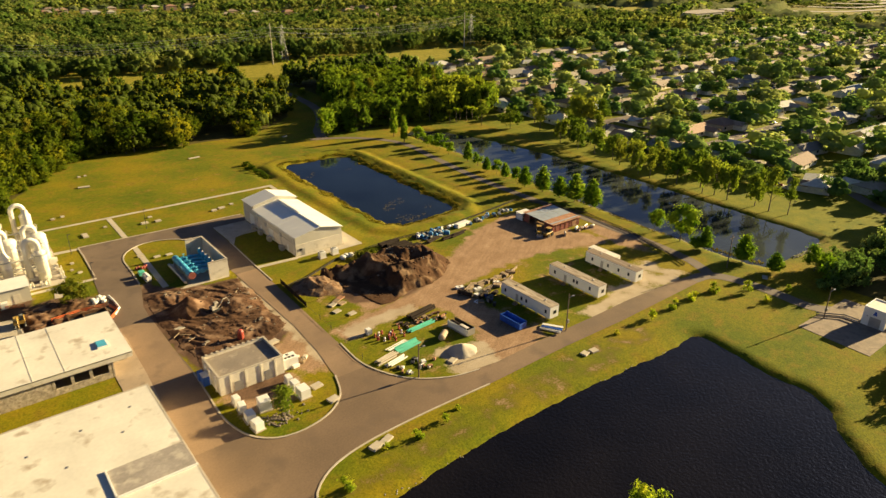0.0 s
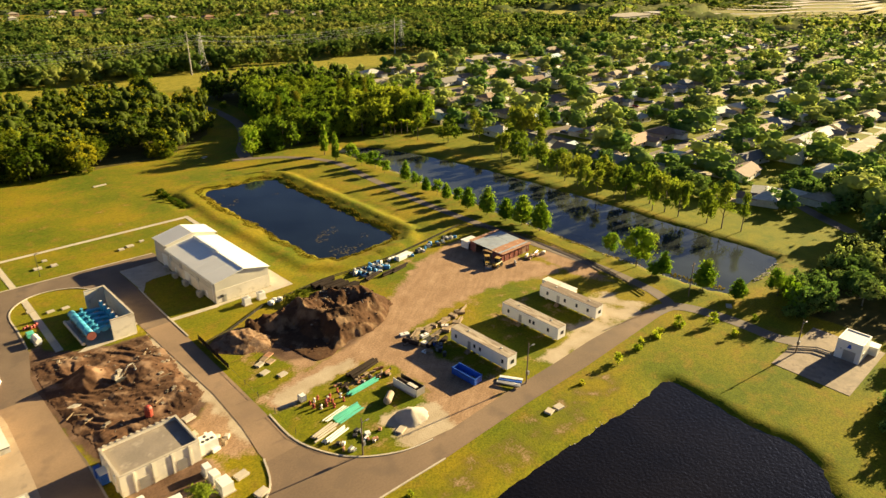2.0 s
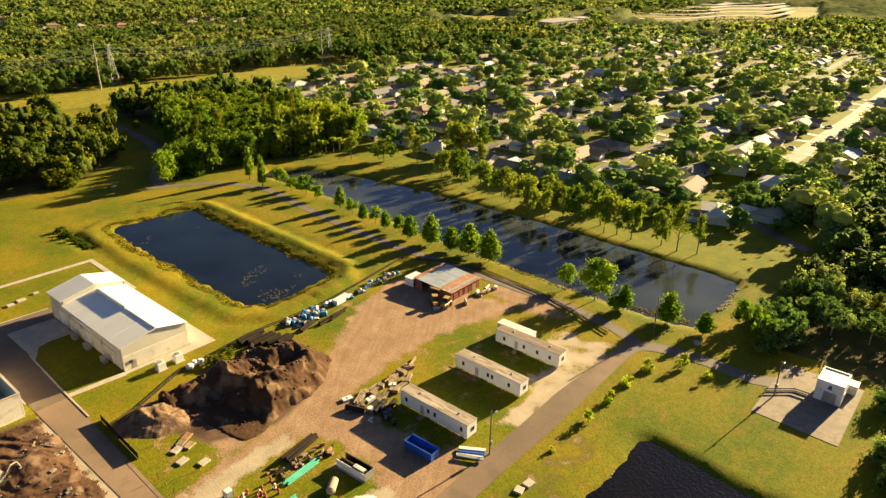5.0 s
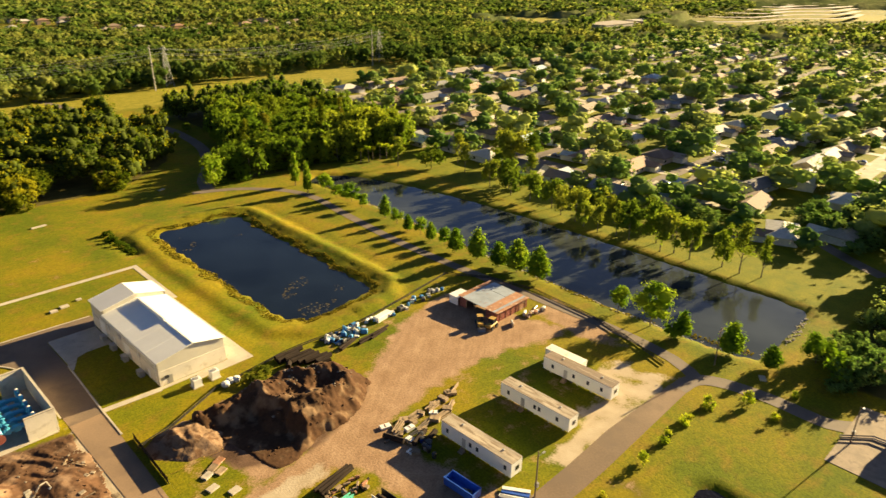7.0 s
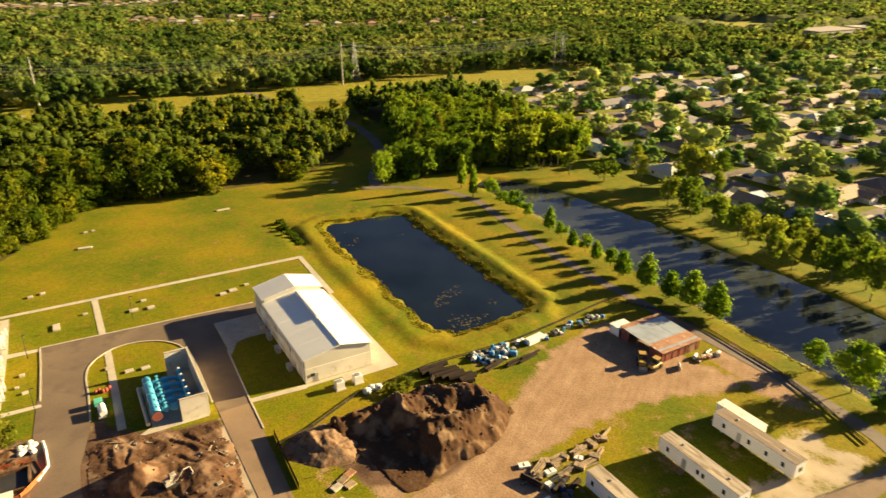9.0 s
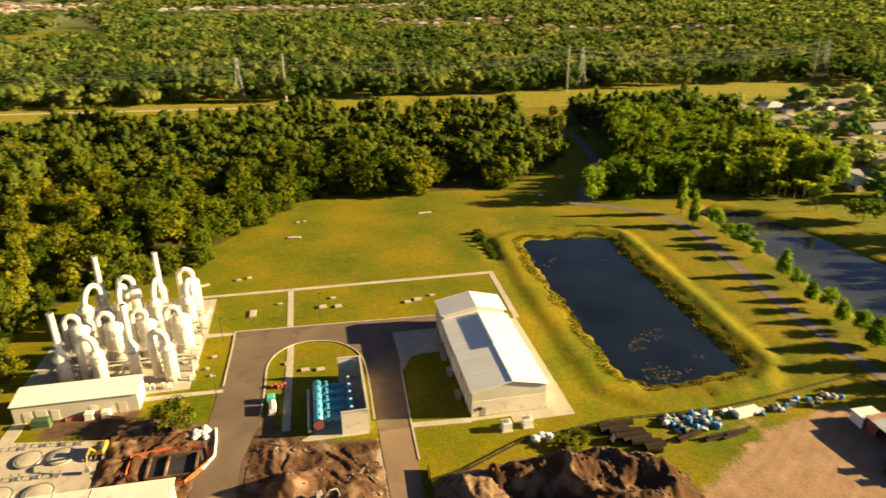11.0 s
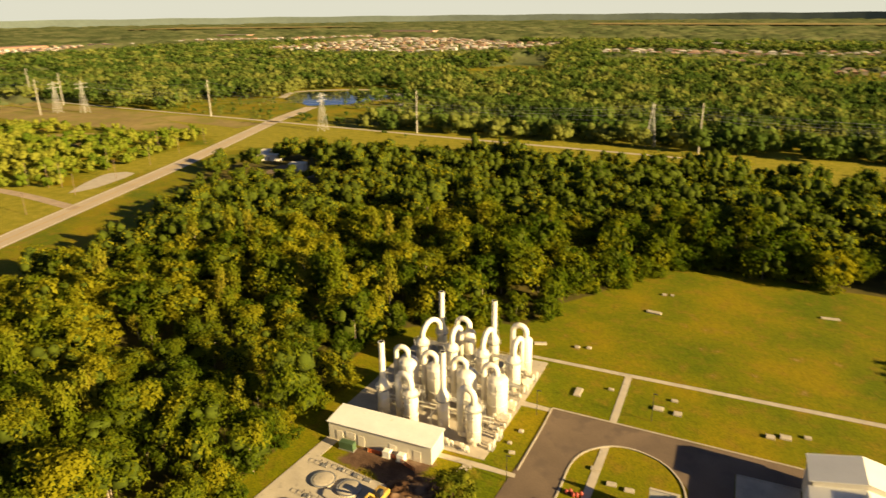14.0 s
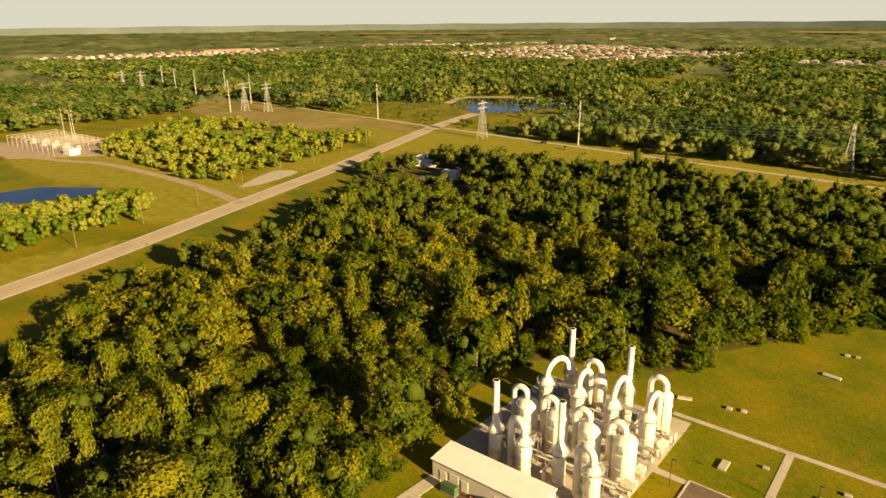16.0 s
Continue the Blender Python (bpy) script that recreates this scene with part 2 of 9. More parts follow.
M_RUST = stuff_mat("rusty_sheet", (0.36, 0.17, 0.085), 0.75, 0.5, 3, 0.3, 0.08, stain=(0.5, 0.42, 0.33))
M_YELLOW = stuff_mat("yellow_paint", (0.42, 0.26, 0.05), 0.5, 0.6, 4, 0.2, 0.03)
M_ORANGE = stuff_mat("orange_mesh", (0.75, 0.16, 0.04), 0.7, 0.6, 4, 0.2, 0.0)
M_SOIL = stuff_mat("dark_soil", (0.088, 0.046, 0.024), 0.95, 0.10, 1.6, 0.34, 0.5, stain=(0.19, 0.122, 0.070), stain_at=0.57, spec=0.1)
M_PALESOIL = stuff_mat("pale_soil", (0.24, 0.155, 0.095), 0.95, 0.3, 3.0, 0.3, 0.6, stain=(0.12, 0.066, 0.036), stain_at=0.54, spec=0.1)
M_MULCH = stuff_mat("brown_mulch", (0.112, 0.058, 0.031), 0.95, 0.09, 1.8, 0.36, 0.5, stain=(0.24, 0.15, 0.092), stain_at=0.57, spec=0.15)
M_RUBBLE = stuff_mat("pale_rubble", (0.30, 0.245, 0.185), 0.95, 0.5, 2.0, 0.3, 0.5, spec=0.2, random_tint=0.35)
M_SAND = stuff_mat("white_sand", (0.42, 0.37, 0.30), 0.95, 0.3, 2.5, 0.1, 0.2, spec=0.2)
M_ROCK = stuff_mat("bank_stones", (0.36, 0.32, 0.26), 0.9, 0.5, 3, 0.25, 0.3)
M_DRYFIELD = stuff_mat("dry_field", (0.27, 0.205, 0.075), 0.95, 0.02, 0.2, 0.25, 0.0, spec=0.1, stain=(0.20, 0.18, 0.04), stain_at=0.55)
M_GLASS = stuff_mat("window_glass", (0.03, 0.035, 0.04), 0.08, 0.5, 3, 0.1, 0.0)
M_TARP = choice_mat("tarps_and_bins", [(0.05, 0.22, 0.5), (0.7, 0.68, 0.62), (0.08, 0.3, 0.6), (0.35, 0.33, 0.3), (0.6, 0.58, 0.52), (0.05, 0.05, 0.05)], 0.6)
M_HOUSEWALL = choice_mat("house_walls", [(0.62, 0.57, 0.47), (0.7, 0.67, 0.6), (0.5, 0.42, 0.32), (0.55, 0.55, 0.52), (0.66, 0.58, 0.42)], 0.8)
M_HOUSEROOF = choice_mat("house_roofs", [(0.26, 0.17, 0.12), (0.32, 0.25, 0.19), (0.20, 0.185, 0.18), (0.42, 0.27, 0.18), (0.28, 0.28, 0.29), (0.36, 0.31, 0.24), (0.62, 0.59, 0.52), (0.30, 0.21, 0.15), (0.44, 0.53, 0.60), (0.38, 0.30, 0.22)], 0.85)
M_FARHOUSE = choice_mat("far_house_roofs", [(0.32, 0.27, 0.21), (0.30, 0.17, 0.11), (0.42, 0.39, 0.33), (0.22, 0.16, 0.12), (0.35, 0.23, 0.16), (0.52, 0.49, 0.43)], 0.85, island=True)
M_CARPAINT = choice_mat("car_paint", [(0.7, 0.7, 0.7), (0.06, 0.06, 0.07), (0.3, 0.31, 0.33), (0.25, 0.03, 0.03), (0.05, 0.09, 0.2), (0.75, 0.74, 0.7)], 0.25, 0.2)


def water_mat(name, col, rough, ripple, scale, tall=0.1):
    m, nodes, links = nodes_of(name)
    p = nodes["Principled BSDF"]
    n0 = noise_node(nodes, links, 0.05, 3.0)
    c = ramp_node(nodes, links, n0, [(0.35, shade(col, 0.7)), (0.65, shade(col, 1.3))])
    links.new(c, p.inputs["Base Color"])
    p.inputs["Roughness"].default_value = rough
    p.inputs["IOR"].default_value = 1.33
    n = noise_node(nodes, links, scale, 4.0)
    b = nodes.new("ShaderNodeBump")
    b.inputs["Strength"].default_value = ripple
    b.inputs["Distance"].default_value = tall
    links.new(n, b.inputs["Height"])
    links.new(b.outputs["Normal"], p.inputs["Normal"])
    return m


M_WATER = water_mat("pond_water", (0.008, 0.013, 0.022), 0.05, 0.05, 1.5)
M_FARWATER = water_mat("far_water", (0.015, 0.024, 0.034), 0.08, 0.05, 0.5)
# Canal base colour lifted in place of some of the reflected sky.
M_CANALWATER = water_mat("canal_water", (0.036, 0.043, 0.045), 0.06, 0.05, 0.8)
M_RIPPLED = water_mat("rippled_water", (0.006, 0.005, 0.005), 0.025, 1.0, 1.5, 0.12)


def ground_mat():
    """Grass, dirt, sand and forest litter, laid out by the sheet's own attributes with ragged edges."""
    m, nodes, links = nodes_of("ground")
    p = nodes["Principled BSDF"]
    n_big = noise_node(nodes, links, 0.04, 5.0)
    n_mid = noise_node(nodes, links, 0.22, 5.0)
    n_fine = noise_node(nodes, links, 2.2, 4.0)
    grass = ramp_node(nodes, links, n_big, [(0.36, (0.125, 0.150, 0.001)), (0.5, (0.198, 0.184, 0.002)), (0.62, (0.275, 0.205, 0.004))])
    dry = ramp_node(nodes, links, n_mid, [(0.50, (0.0, 0.0, 0.0)), (0.68, (0.6, 0.6, 0.6))])
    grass = mix_node(nodes, links, dry, grass, (0.27, 0.165, 0.016))
    patch = noise_node(nodes, links, 0.7, 4.0)
    patch = ramp_node(nodes, links, patch, [(0.35, (0.80, 0.84, 0.76)), (0.6, (1.0, 1.0, 1.0))])
    grass = mix_node(nodes, links, 1.0, grass, patch, "MULTIPLY")
    tuft = ramp_node(nodes, links, n_fine, [(0.34, (0.60, 0.64, 0.58)), (0.62, (1.0, 1.0, 1.0))])
    grass = mix_node(nodes, links, 1.0, grass, tuft, "MULTIPLY")
    dirt = ramp_node(nodes, links, n_mid, [(0.3, (0.30, 0.185, 0.105)), (0.55, (0.37, 0.238, 0.142)), (0.75, (0.45, 0.30, 0.185))])
    track = noise_node(nodes, links, 1.0, 5.0, (0.10, 0.8, 1.0), 0.62)
    ruts = ramp_node(nodes, links, track, [(0.32, (0.62, 0.59, 0.56)), (0.60, (1.0, 1.0, 1.0))])
    dirt = mix_node(nodes, links, 0.45, dirt, ruts, "MULTIPLY")
    clod = ramp_node(nodes, links, n_fine, [(0.3, (0.72, 0.72, 0.72)), (0.6, (1.0, 1.0, 1.0))])
    dirt = mix_node(nodes, links, 1.0, dirt, clod, "MULTIPLY")
    mulch = ramp_node(nodes, links, n_mid, [(0.35, (0.075, 0.042, 0.026)), (0.6, (0.16, 0.095, 0.06)), (0.75, (0.27, 0.19, 0.13))])
    mulch = mix_node(nodes, links, 1.0, mulch, clod, "MULTIPLY")
    sand = ramp_node(nodes, links, n_mid, [(0.3, (0.33, 0.26, 0.17)), (0.7, (0.45, 0.37, 0.265))])
    litter = ramp_node(nodes, links, n_mid, [(0.3, (0.055, 0.05, 0.010)), (0.7, (0.12, 0.095, 0.022))])

    def zone(name, base, over, rag=0.55):
        at = nodes.new("ShaderNodeAttribute")
        at.attribute_name = name
        rough = math_node(nodes, links, "MULTIPLY_ADD", n_mid, rag, math_node(nodes, links, "MULTIPLY_ADD", n_fine, 0.35, -0.5 * rag - 0.175))
        k = math_node(nodes, links, "ADD", at.outputs["Fac"], rough)
        k = ramp_node(nodes, links, k, [(0.40, (0, 0, 0)), (0.60, (1, 1, 1))])
        return mix_node(nodes, links, k, base, over)

    straw = ramp_node(nodes, links, n_mid, [(0.3, (0.215, 0.200, 0.010)), (0.7, (0.335, 0.275, 0.03))])
    straw = mix_node(nodes, links, 1.0, straw, tuft, "MULTIPLY")
    lawn = ramp_node(nodes, links, n_mid, [(0.3, (0.130, 0.155, 0.002)), (0.7, (0.225, 0.205, 0.005))])
    lawn = mix_node(nodes, links, 1.0, lawn, tuft, "MULTIPLY")
    c = zone("lawn", grass, lawn)
    c = zone("straw", c, straw)
    c = zone("litter", c, litter)
    c = zone("dirt", c, dirt, 0.9)
    c = zone("mulch", c, mulch, 0.8)
    c = zone("sand", c, sand, 1.2)
    links.new(c, p.inputs["Base Color"])
    p.inputs["Roughness"].default_value = 0.95
    p.inputs["Specular IOR Level"].default_value = 0.15
    b = nodes.new("ShaderNodeBump")
    b.inputs["Strength"].default_value = 0.5
    b.inputs["Distance"].default_value = 0.12
    links.new(n_fine, b.inputs["Height"])
    links.new(b.outputs["Normal"], p.inputs["Normal"])
    return m


M_GROUND = ground_mat()

# ---- builders ----
class Shape:
    """Collects the vertices and faces of one mesh."""

    def __init__(self):
        self.v, self.f = [], []

    def add(self, verts, faces):
        n = len(self.v)
        self.v += [tuple(p) for p in verts]
        self.f += [tuple(n + i for i in q) for q in faces]
        return self

    def box(self, c, s, turn=0.0, chamfer=0.0):
        """Box on its base centre c, with size s, turned about z (degrees)."""
        cx, cy, cz = c
        a, b, h = s[0] / 2, s[1] / 2, s[2]
        k = min(chamfer, a * 0.4, b * 0.4, h * 0.4)
        co, si = math.cos(radians(turn)), math.sin(radians(turn))
        rings = [(a, b, 0.0), (a, b, h - k), (a - k, b - k, h)] if k else [(a, b, 0.0), (a, b, h)]
        vs = []
        for (p, q, z) in rings:
            for x, y in ((-p, -q), (p, -q), (p, q), (-p, q)):
                vs.append((cx + co * x - si * y, cy + si * x + co * y, cz + z))
        fs = [(3, 2, 1, 0)]
        for r in range(len(rings) - 1):
            for i in range(4):
                j = (i + 1) % 4
                fs.append((4 * r + i, 4 * r + j, 4 * r + 4 + j, 4 * r + 4 + i))
        n = 4 * (len(rings) - 1)
        fs.append((n, n + 1, n + 2, n + 3))
        return self.add(vs, fs)

    def rod(self, p0, p1, r0, r1=None, n=8, caps=True):
        """Tapered round bar from p0 to p1."""
        p0, p1 = Vector(p0), Vector(p1)
        r1 = r0 if r1 is None else r1
        d = (p1 - p0).normalized()
        u = d.orthogonal().normalized()
        w = d.cross(u)
        vs = []
        for p, r in ((p0, r0), (p1, r1)):
            for i in range(n):
                a = 2 * math.pi * i / n
                vs.append(p + (u * math.cos(a) + w * math.sin(a)) * r)
        fs = [(i, (i + 1) % n, n + (i + 1) % n, n + i) for i in range(n)]
        if caps:
            fs += [tuple(reversed(range(n))), tuple(range(n, 2 * n))]
        return self.add(vs, fs)

    def lathe(self, c, profile, n=16):
        """Round body about z from (radius, height) pairs."""
        vs = [(c[0] + r * math.cos(2 * math.pi * i / n), c[1] + r * math.sin(2 * math.pi * i / n), c[2] + z) for r, z in profile for i in range(n)]
        m = len(profile)
        fs = [(k * n + i, k * n + (i + 1) % n, (k + 1) * n + (i + 1) % n, (k + 1) * n + i) for k in range(m - 1) for i in range(n)]
        fs += [tuple(reversed(range(n))), tuple(range((m - 1) * n, m * n))]
        return self.add(vs, fs)

    def duct(self, points, r, n=10):
        """Round duct along a line of points."""
        pts = [Vector(p) for p in points]
        vs = []
        u = None
        for i, p in enumerate(pts):
            d = (pts[min(i + 1, len(pts) - 1)] - pts[max(i - 1, 0)]).normalized()
            u = d.orthogonal().normalized() if u is None else (u - d * u.dot(d)).normalized()
            w = d.cross(u)
            vs += [p + (u * math.cos(2 * math.pi * k / n) + w * math.sin(2 * math.pi * k / n)) * r for k in range(n)]
        m = len(pts)
        fs = [(k * n + i, k * n + (i + 1) % n, (k + 1) * n + (i + 1) % n, (k + 1) * n + i) for k in range(m - 1) for i in range(n)]
        fs += [tuple(reversed(range(n))), tuple(range((m - 1) * n, m * n))]
        return self.add(vs, fs)

    def prism(self, outline, z0, z1):
        """Upright prism over an outline that runs anticlockwise."""
        n = len(outline)
        vs = [(x, y, z0) for x, y in outline] + [(x, y, z1) for x, y in outline]
        fs = [tuple(reversed(range(n))), tuple(range(n, 2 * n))]
        fs += [(i, (i + 1) % n, n + (i + 1) % n, n + i) for i in range(n)]
        return self.add(vs, fs)

    def gable(self, c, s, rise, over=0.4, thick=0.18, along="x"):
        """Roof of two slopes over a plan of size s; c is the middle at the eaves' height."""
        L, W = (s[0] / 2 + over, s[1] / 2 + over) if along == "x" else (s[1] / 2 + over, s[0] / 2 + over)
        drop = rise * over / max(W - over, 0.1)
        sec = [(-W, -drop), (0, rise), (W, -drop), (W, -drop + thick), (0, rise + thick), (-W, -drop + thick)]
        vs = []
        for e in (-L, L):
            for q, z in sec:
                x, y = (e, q) if along == "x" else (-q, e)
                vs.append((c[0] + x, c[1] + y, c[2] + z))
        fs = [(i, 6 + i, 6 + (i + 1) % 6, (i + 1) % 6) for i in range(6)]
        fs += [(0, 1, 4, 5), (1, 2, 3, 4), (11, 10, 7, 6), (10, 9, 8, 7)]
        return self.add(vs, fs)

    def hip(self, c, s, rise, over=0.5, thick=0.15):
        """Hipped roof; c is the middle at the eaves' height, the ridge runs along the longer side."""
        a, b = s[0] / 2 + over, s[1] / 2 + over
        ra, rb = (a - b, 0.0) if a > b else (0.0, b - a)
        vs = [(c[0] + x, c[1] + y, c[2] + z) for z in (-0.05, thick) for x, y in ((-a, -b), (a, -b), (a, b), (-a, b))]
        vs += [(c[0] - ra, c[1] - rb, c[2] + rise), (c[0] + ra, c[1] + rb, c[2] + rise)]
        fs = [(3, 2, 1, 0), (0, 1, 5, 4), (1, 2, 6, 5), (2, 3, 7, 6), (3, 0, 4, 7)]
        fs += [(4, 5, 9, 8), (6, 7, 8, 9), (5, 6, 9), (7, 4, 8)] if a > b else [(5, 6, 9, 8), (7, 4, 8, 9), (4, 5, 8), (6, 7, 9)]
        return self.add(vs, fs)

    def mesh(self, name, material, smooth=False):
        me = bpy.data.meshes.new(name)
        me.from_pydata(self.v, [], self.f)
        me.materials.append(material)
        me.update()
        if smooth:
            me.polygons.foreach_set("use_smooth", [True] * len(me.polygons))
        return me


def part(name, shape, material, parent, label="", smooth=False):
    """One mesh under a thing or a part."""
    ob = new(name, shape.mesh(name, material, smooth))
    ob.parent = parent
    if label:
        tagged(ob, label)
    return ob


def thing(name, x, y, z, label, category, group="", turn=0.0, kind=""):
    """An empty at a thing's base that carries its parts."""
    ob = new(name)
    ob.empty_display_size = 0.5
    ob.matrix_basis = pose(x, y, z, 0, 0, turn)
    return tagged(ob, label, category, group, kind)


def solid(name, shape, material, label, category, group="", kind="", smooth=False):
    return tagged(new(name, shape.mesh(name, material, smooth)), label, category, group, kind)


def arrays_mesh(name, verts, quads, material, tris=None, smooth=False, inner=None):
    """A mesh straight from arrays of vertices and of quads or triangles."""
    me = bpy.data.meshes.new(name)
    quads = np.zeros((0, 4), int) if quads is None else quads
    tris = np.zeros((0, 3), int) if tris is None else tris
    loops = np.concatenate([quads.ravel(), tris.ravel()]).astype(np.int32)
    totals = np.concatenate([np.full(len(quads), 4), np.full(len(tris), 3)]).astype(np.int32)
    starts = np.concatenate([[0], np.cumsum(totals)[:-1]]).astype(np.int32)
    me.vertices.add(len(verts))
    me.vertices.foreach_set("co", np.asarray(verts, np.float32).ravel())
    me.loops.add(len(loops))
    me.loops.foreach_set("vertex_index", loops)
    me.polygons.add(len(totals))
    me.polygons.foreach_set("loop_start", starts)
    me.polygons.foreach_set("loop_total", totals)
    if smooth:
        me.polygons.foreach_set("use_smooth", np.ones(len(totals), bool))
    me.materials.append(material)
    if inner:
        me.materials.append(inner)
        me.polygons.foreach_set("material_index", np.concatenate([np.zeros(len(quads)), np.ones(len(tris))]).astype(np.int32))
    me.update(calc_edges=True)
    me.validate()
    return me


def inside(px, py, poly):
    """Whether points lie in a polygon."""
    res = np.zeros(np.shape(px), bool)
    n = len(poly)
    for i in range(n):
        (x0, y0), (x1, y1) = poly[i], poly[(i + 1) % n]
        if y0 != y1:
            res ^= ((y0 > py) != (y1 > py)) & (px < (x1 - x0) * (py - y0) / (y1 - y0) + x0)
    return res


def depth_in(px, py, poly):
    """Signed distance to a polygon's edge, positive inside."""
    best = np.full(np.shape(px), 1e9)
    n = len(poly)
    for i in range(n):
        (x0, y0), (x1, y1) = poly[i], poly[(i + 1) % n]
        dx, dy = x1 - x0, y1 - y0
        t = np.clip(((px - x0) * dx + (py - y0) * dy) / (dx * dx + dy * dy + 1e-9), 0, 1)
        best = np.minimum(best, np.hypot(px - x0 - t * dx, py - y0 - t * dy))
    return np.where(inside(px, py, poly), best, -best)


def smooth_line(points, step=3.0):
    """A rounded line through points (Catmull-Rom)."""
    p = [Vector((*q, 0)) for q in points]
    out = []
    for i in range(len(p) - 1):
        a, b, c, d = p[max(i - 1, 0)], p[i], p[i + 1], p[min(i + 2, len(p) - 1)]
        n = max(1, int((c - b).length / step))
        for k in range(n):
            t = k / n
            q = 0.5 * (2 * b + (c - a) * t + (2 * a - 5 * b + 4 * c - d) * t * t + (3 * b - a - 3 * c + d) * t ** 3)
            out.append((q.x, q.y))
    out.append((p[-1].x, p[-1].y))
    return out


def strip(line, width, z, thick=0.0):
    """A ribbon along a line, as a Shape."""
    s = Shape()
    pts = [Vector((*q, 0)) for q in line]
    vs = []
    for i, p in enumerate(pts):
        d = (pts[min(i + 1, len(pts) - 1)] - pts[max(i - 1, 0)]).normalized()
        o = Vector((-d.y, d.x, 0)) * width / 2
        vs += [(p.x + o.x, p.y + o.y, z), (p.x - o.x, p.y - o.y, z)]
    n = len(pts)
    s.add(vs, [(2 * i, 2 * i + 1, 2 * i + 3, 2 * i + 2) for i in range(n - 1)])
    if thick:
        low = [(x, y, zz - thick) for x, y, zz in vs]
        s.add(vs + low, [(2 * i + 2, 2 * i, 2 * n + 2 * i, 2 * n + 2 * i + 2) for i in range(n - 1)])
        s.add(vs + low, [(2 * i + 1, 2 * i + 3, 2 * n + 2 * i + 3, 2 * n + 2 * i + 1) for i in range(n - 1)])
        s.add(vs + low, [(0, 1, 2 * n + 1, 2 * n), (2 * n - 1, 2 * n - 2, 4 * n - 2, 4 * n - 1)])
    return s


def flat(poly, z, thick=0.0):
    """A flat sheet over a polygon, filled by bmesh; with a rim when thick."""
    bm = bmesh.new()
    vs = [bm.verts.new((x, y, z)) for x, y in poly]
    es = [bm.edges.new((vs[i], vs[(i + 1) % len(vs)])) for i in range(len(vs))]
    bmesh.ops.triangle_fill(bm, edges=es, use_beauty=True)
    s = Shape()
    bm.verts.index_update()
    bmesh.ops.recalc_face_normals(bm, faces=bm.faces)
    fs = []
    for f in bm.faces:
        ids = [v.index for v in f.verts]
        fs.append(ids if f.normal.z > 0 else ids[::-1])
    s.add([v.co[:] for v in bm.verts], fs)
    bm.free()
    if thick:
        n = len(poly)
        area = sum(poly[i][0] * poly[(i + 1) % n][1] - poly[(i + 1) % n][0] * poly[i][1] for i in range(n))
        q = poly if area > 0 else poly[::-1]
        s.add([(x, y, z - thick) for x, y in q] + [(x, y, z) for x, y in q], [(i, (i + 1) % n, n + (i + 1) % n, n + i) for i in range(n)])
    return s


LATTICE = np.random.default_rng(99).uniform(-1, 1, (64, 64))


def lump(x, y, scale, octaves=4):
    """Natural-looking noise on arrays, about -1 to 1."""
    total, amp, norm = np.zeros(np.shape(x)), 1.0, 0.0
    for o in range(octaves):
        u, v = x / scale * 2 ** o + 17.3 * o + 100, y / scale * 2 ** o + 9.1 * o + 100
        i, j = np.floor(u).astype(int), np.floor(v).astype(int)
        f, g = u - i, v - j
        f, g = f * f * (3 - 2 * f), g * g * (3 - 2 * g)
        a, b, c, d = LATTICE[i % 64, j % 64], LATTICE[(i + 1) % 64, j % 64], LATTICE[i % 64, (j + 1) % 64], LATTICE[(i + 1) % 64, (j + 1) % 64]
        total = total + amp * ((a * (1 - f) + b * f) * (1 - g) + (c * (1 - f) + d * f) * g)
        norm, amp = norm + amp, amp * 0.5
    return total / norm * 1.6

# ---- ground ----
POND = [(89.5, 43), (93, 45), (117, 43.5), (120.5, 40), (118.5, -40), (115, -43), (93, -44.5), (88.5, -40), (88, -20), (88, 10)]
CANAL = smooth_line([(165, 58), (166, 25), (163, -20), (160.5, -60), (158.5, -100), (158.3, -126), (158.8, -133.5), (161, -137.6), (168, -138.6), (182, -138.8), (192, -138.6), (196, -137), (197.4, -128), (198, -105), (199, -60), (197, -8), (191, 30), (182, 55), (172, 63), (165, 58)], 8)[:-1]
LAKE = smooth_line([(12.5, -149), (18, -148), (43, -146), (64, -146), (81, -147), (100, -148.3), (107, -147.4), (109.5, -149), (108.5, -157), (106.5, -170), (107.5, -176), (104.5, -182), (98, -186.5), (92, -194), (88, -202), (80, -230), (60, -262), (36, -292), (16, -270), (11, -210), (11, -160), (12.5, -149)], 5)[:-1]
FARPOND = [(-412, 462), (-432, 520), (-362, 558), (-322, 522), (-330, 450), (-362, 428)]
WESTPOND = [(-352, 3), (-330, 44), (-346, 50), (-372, 30), (-380, 0)]
FAR_WATER = [(-735, 430), (-690, 520), (-760, 560), (-830, 500)]

DIRT = [
    [(38, -93), (44, -92), (57, -88.5), (69, -86.5), (84, -78), (98, -70), (110, -63), (124, -60), (134, -62), (134, -84), (140, -96), (131, -97), (120, -92), (104, -90), (93, -91), (80, -93.5), (77.5, -99), (77.5, -113), (79.5, -121), (78, -128), (58, -129), (63, -118), (66, -112), (67, -101), (62, -96.5), (50, -97), (38, -100)],
    [(50, -80), (55, -80), (56, -91), (50, -91)],
    [(28, -86), (33, -82), (32, -108), (24, -104), (22, -92)],
    [(5.5, -103), (22, -103), (23, -110), (15, -113), (7, -112)],
    [(140, -84), (150, -84), (148, -98), (142, -112), (137, -100)],
]
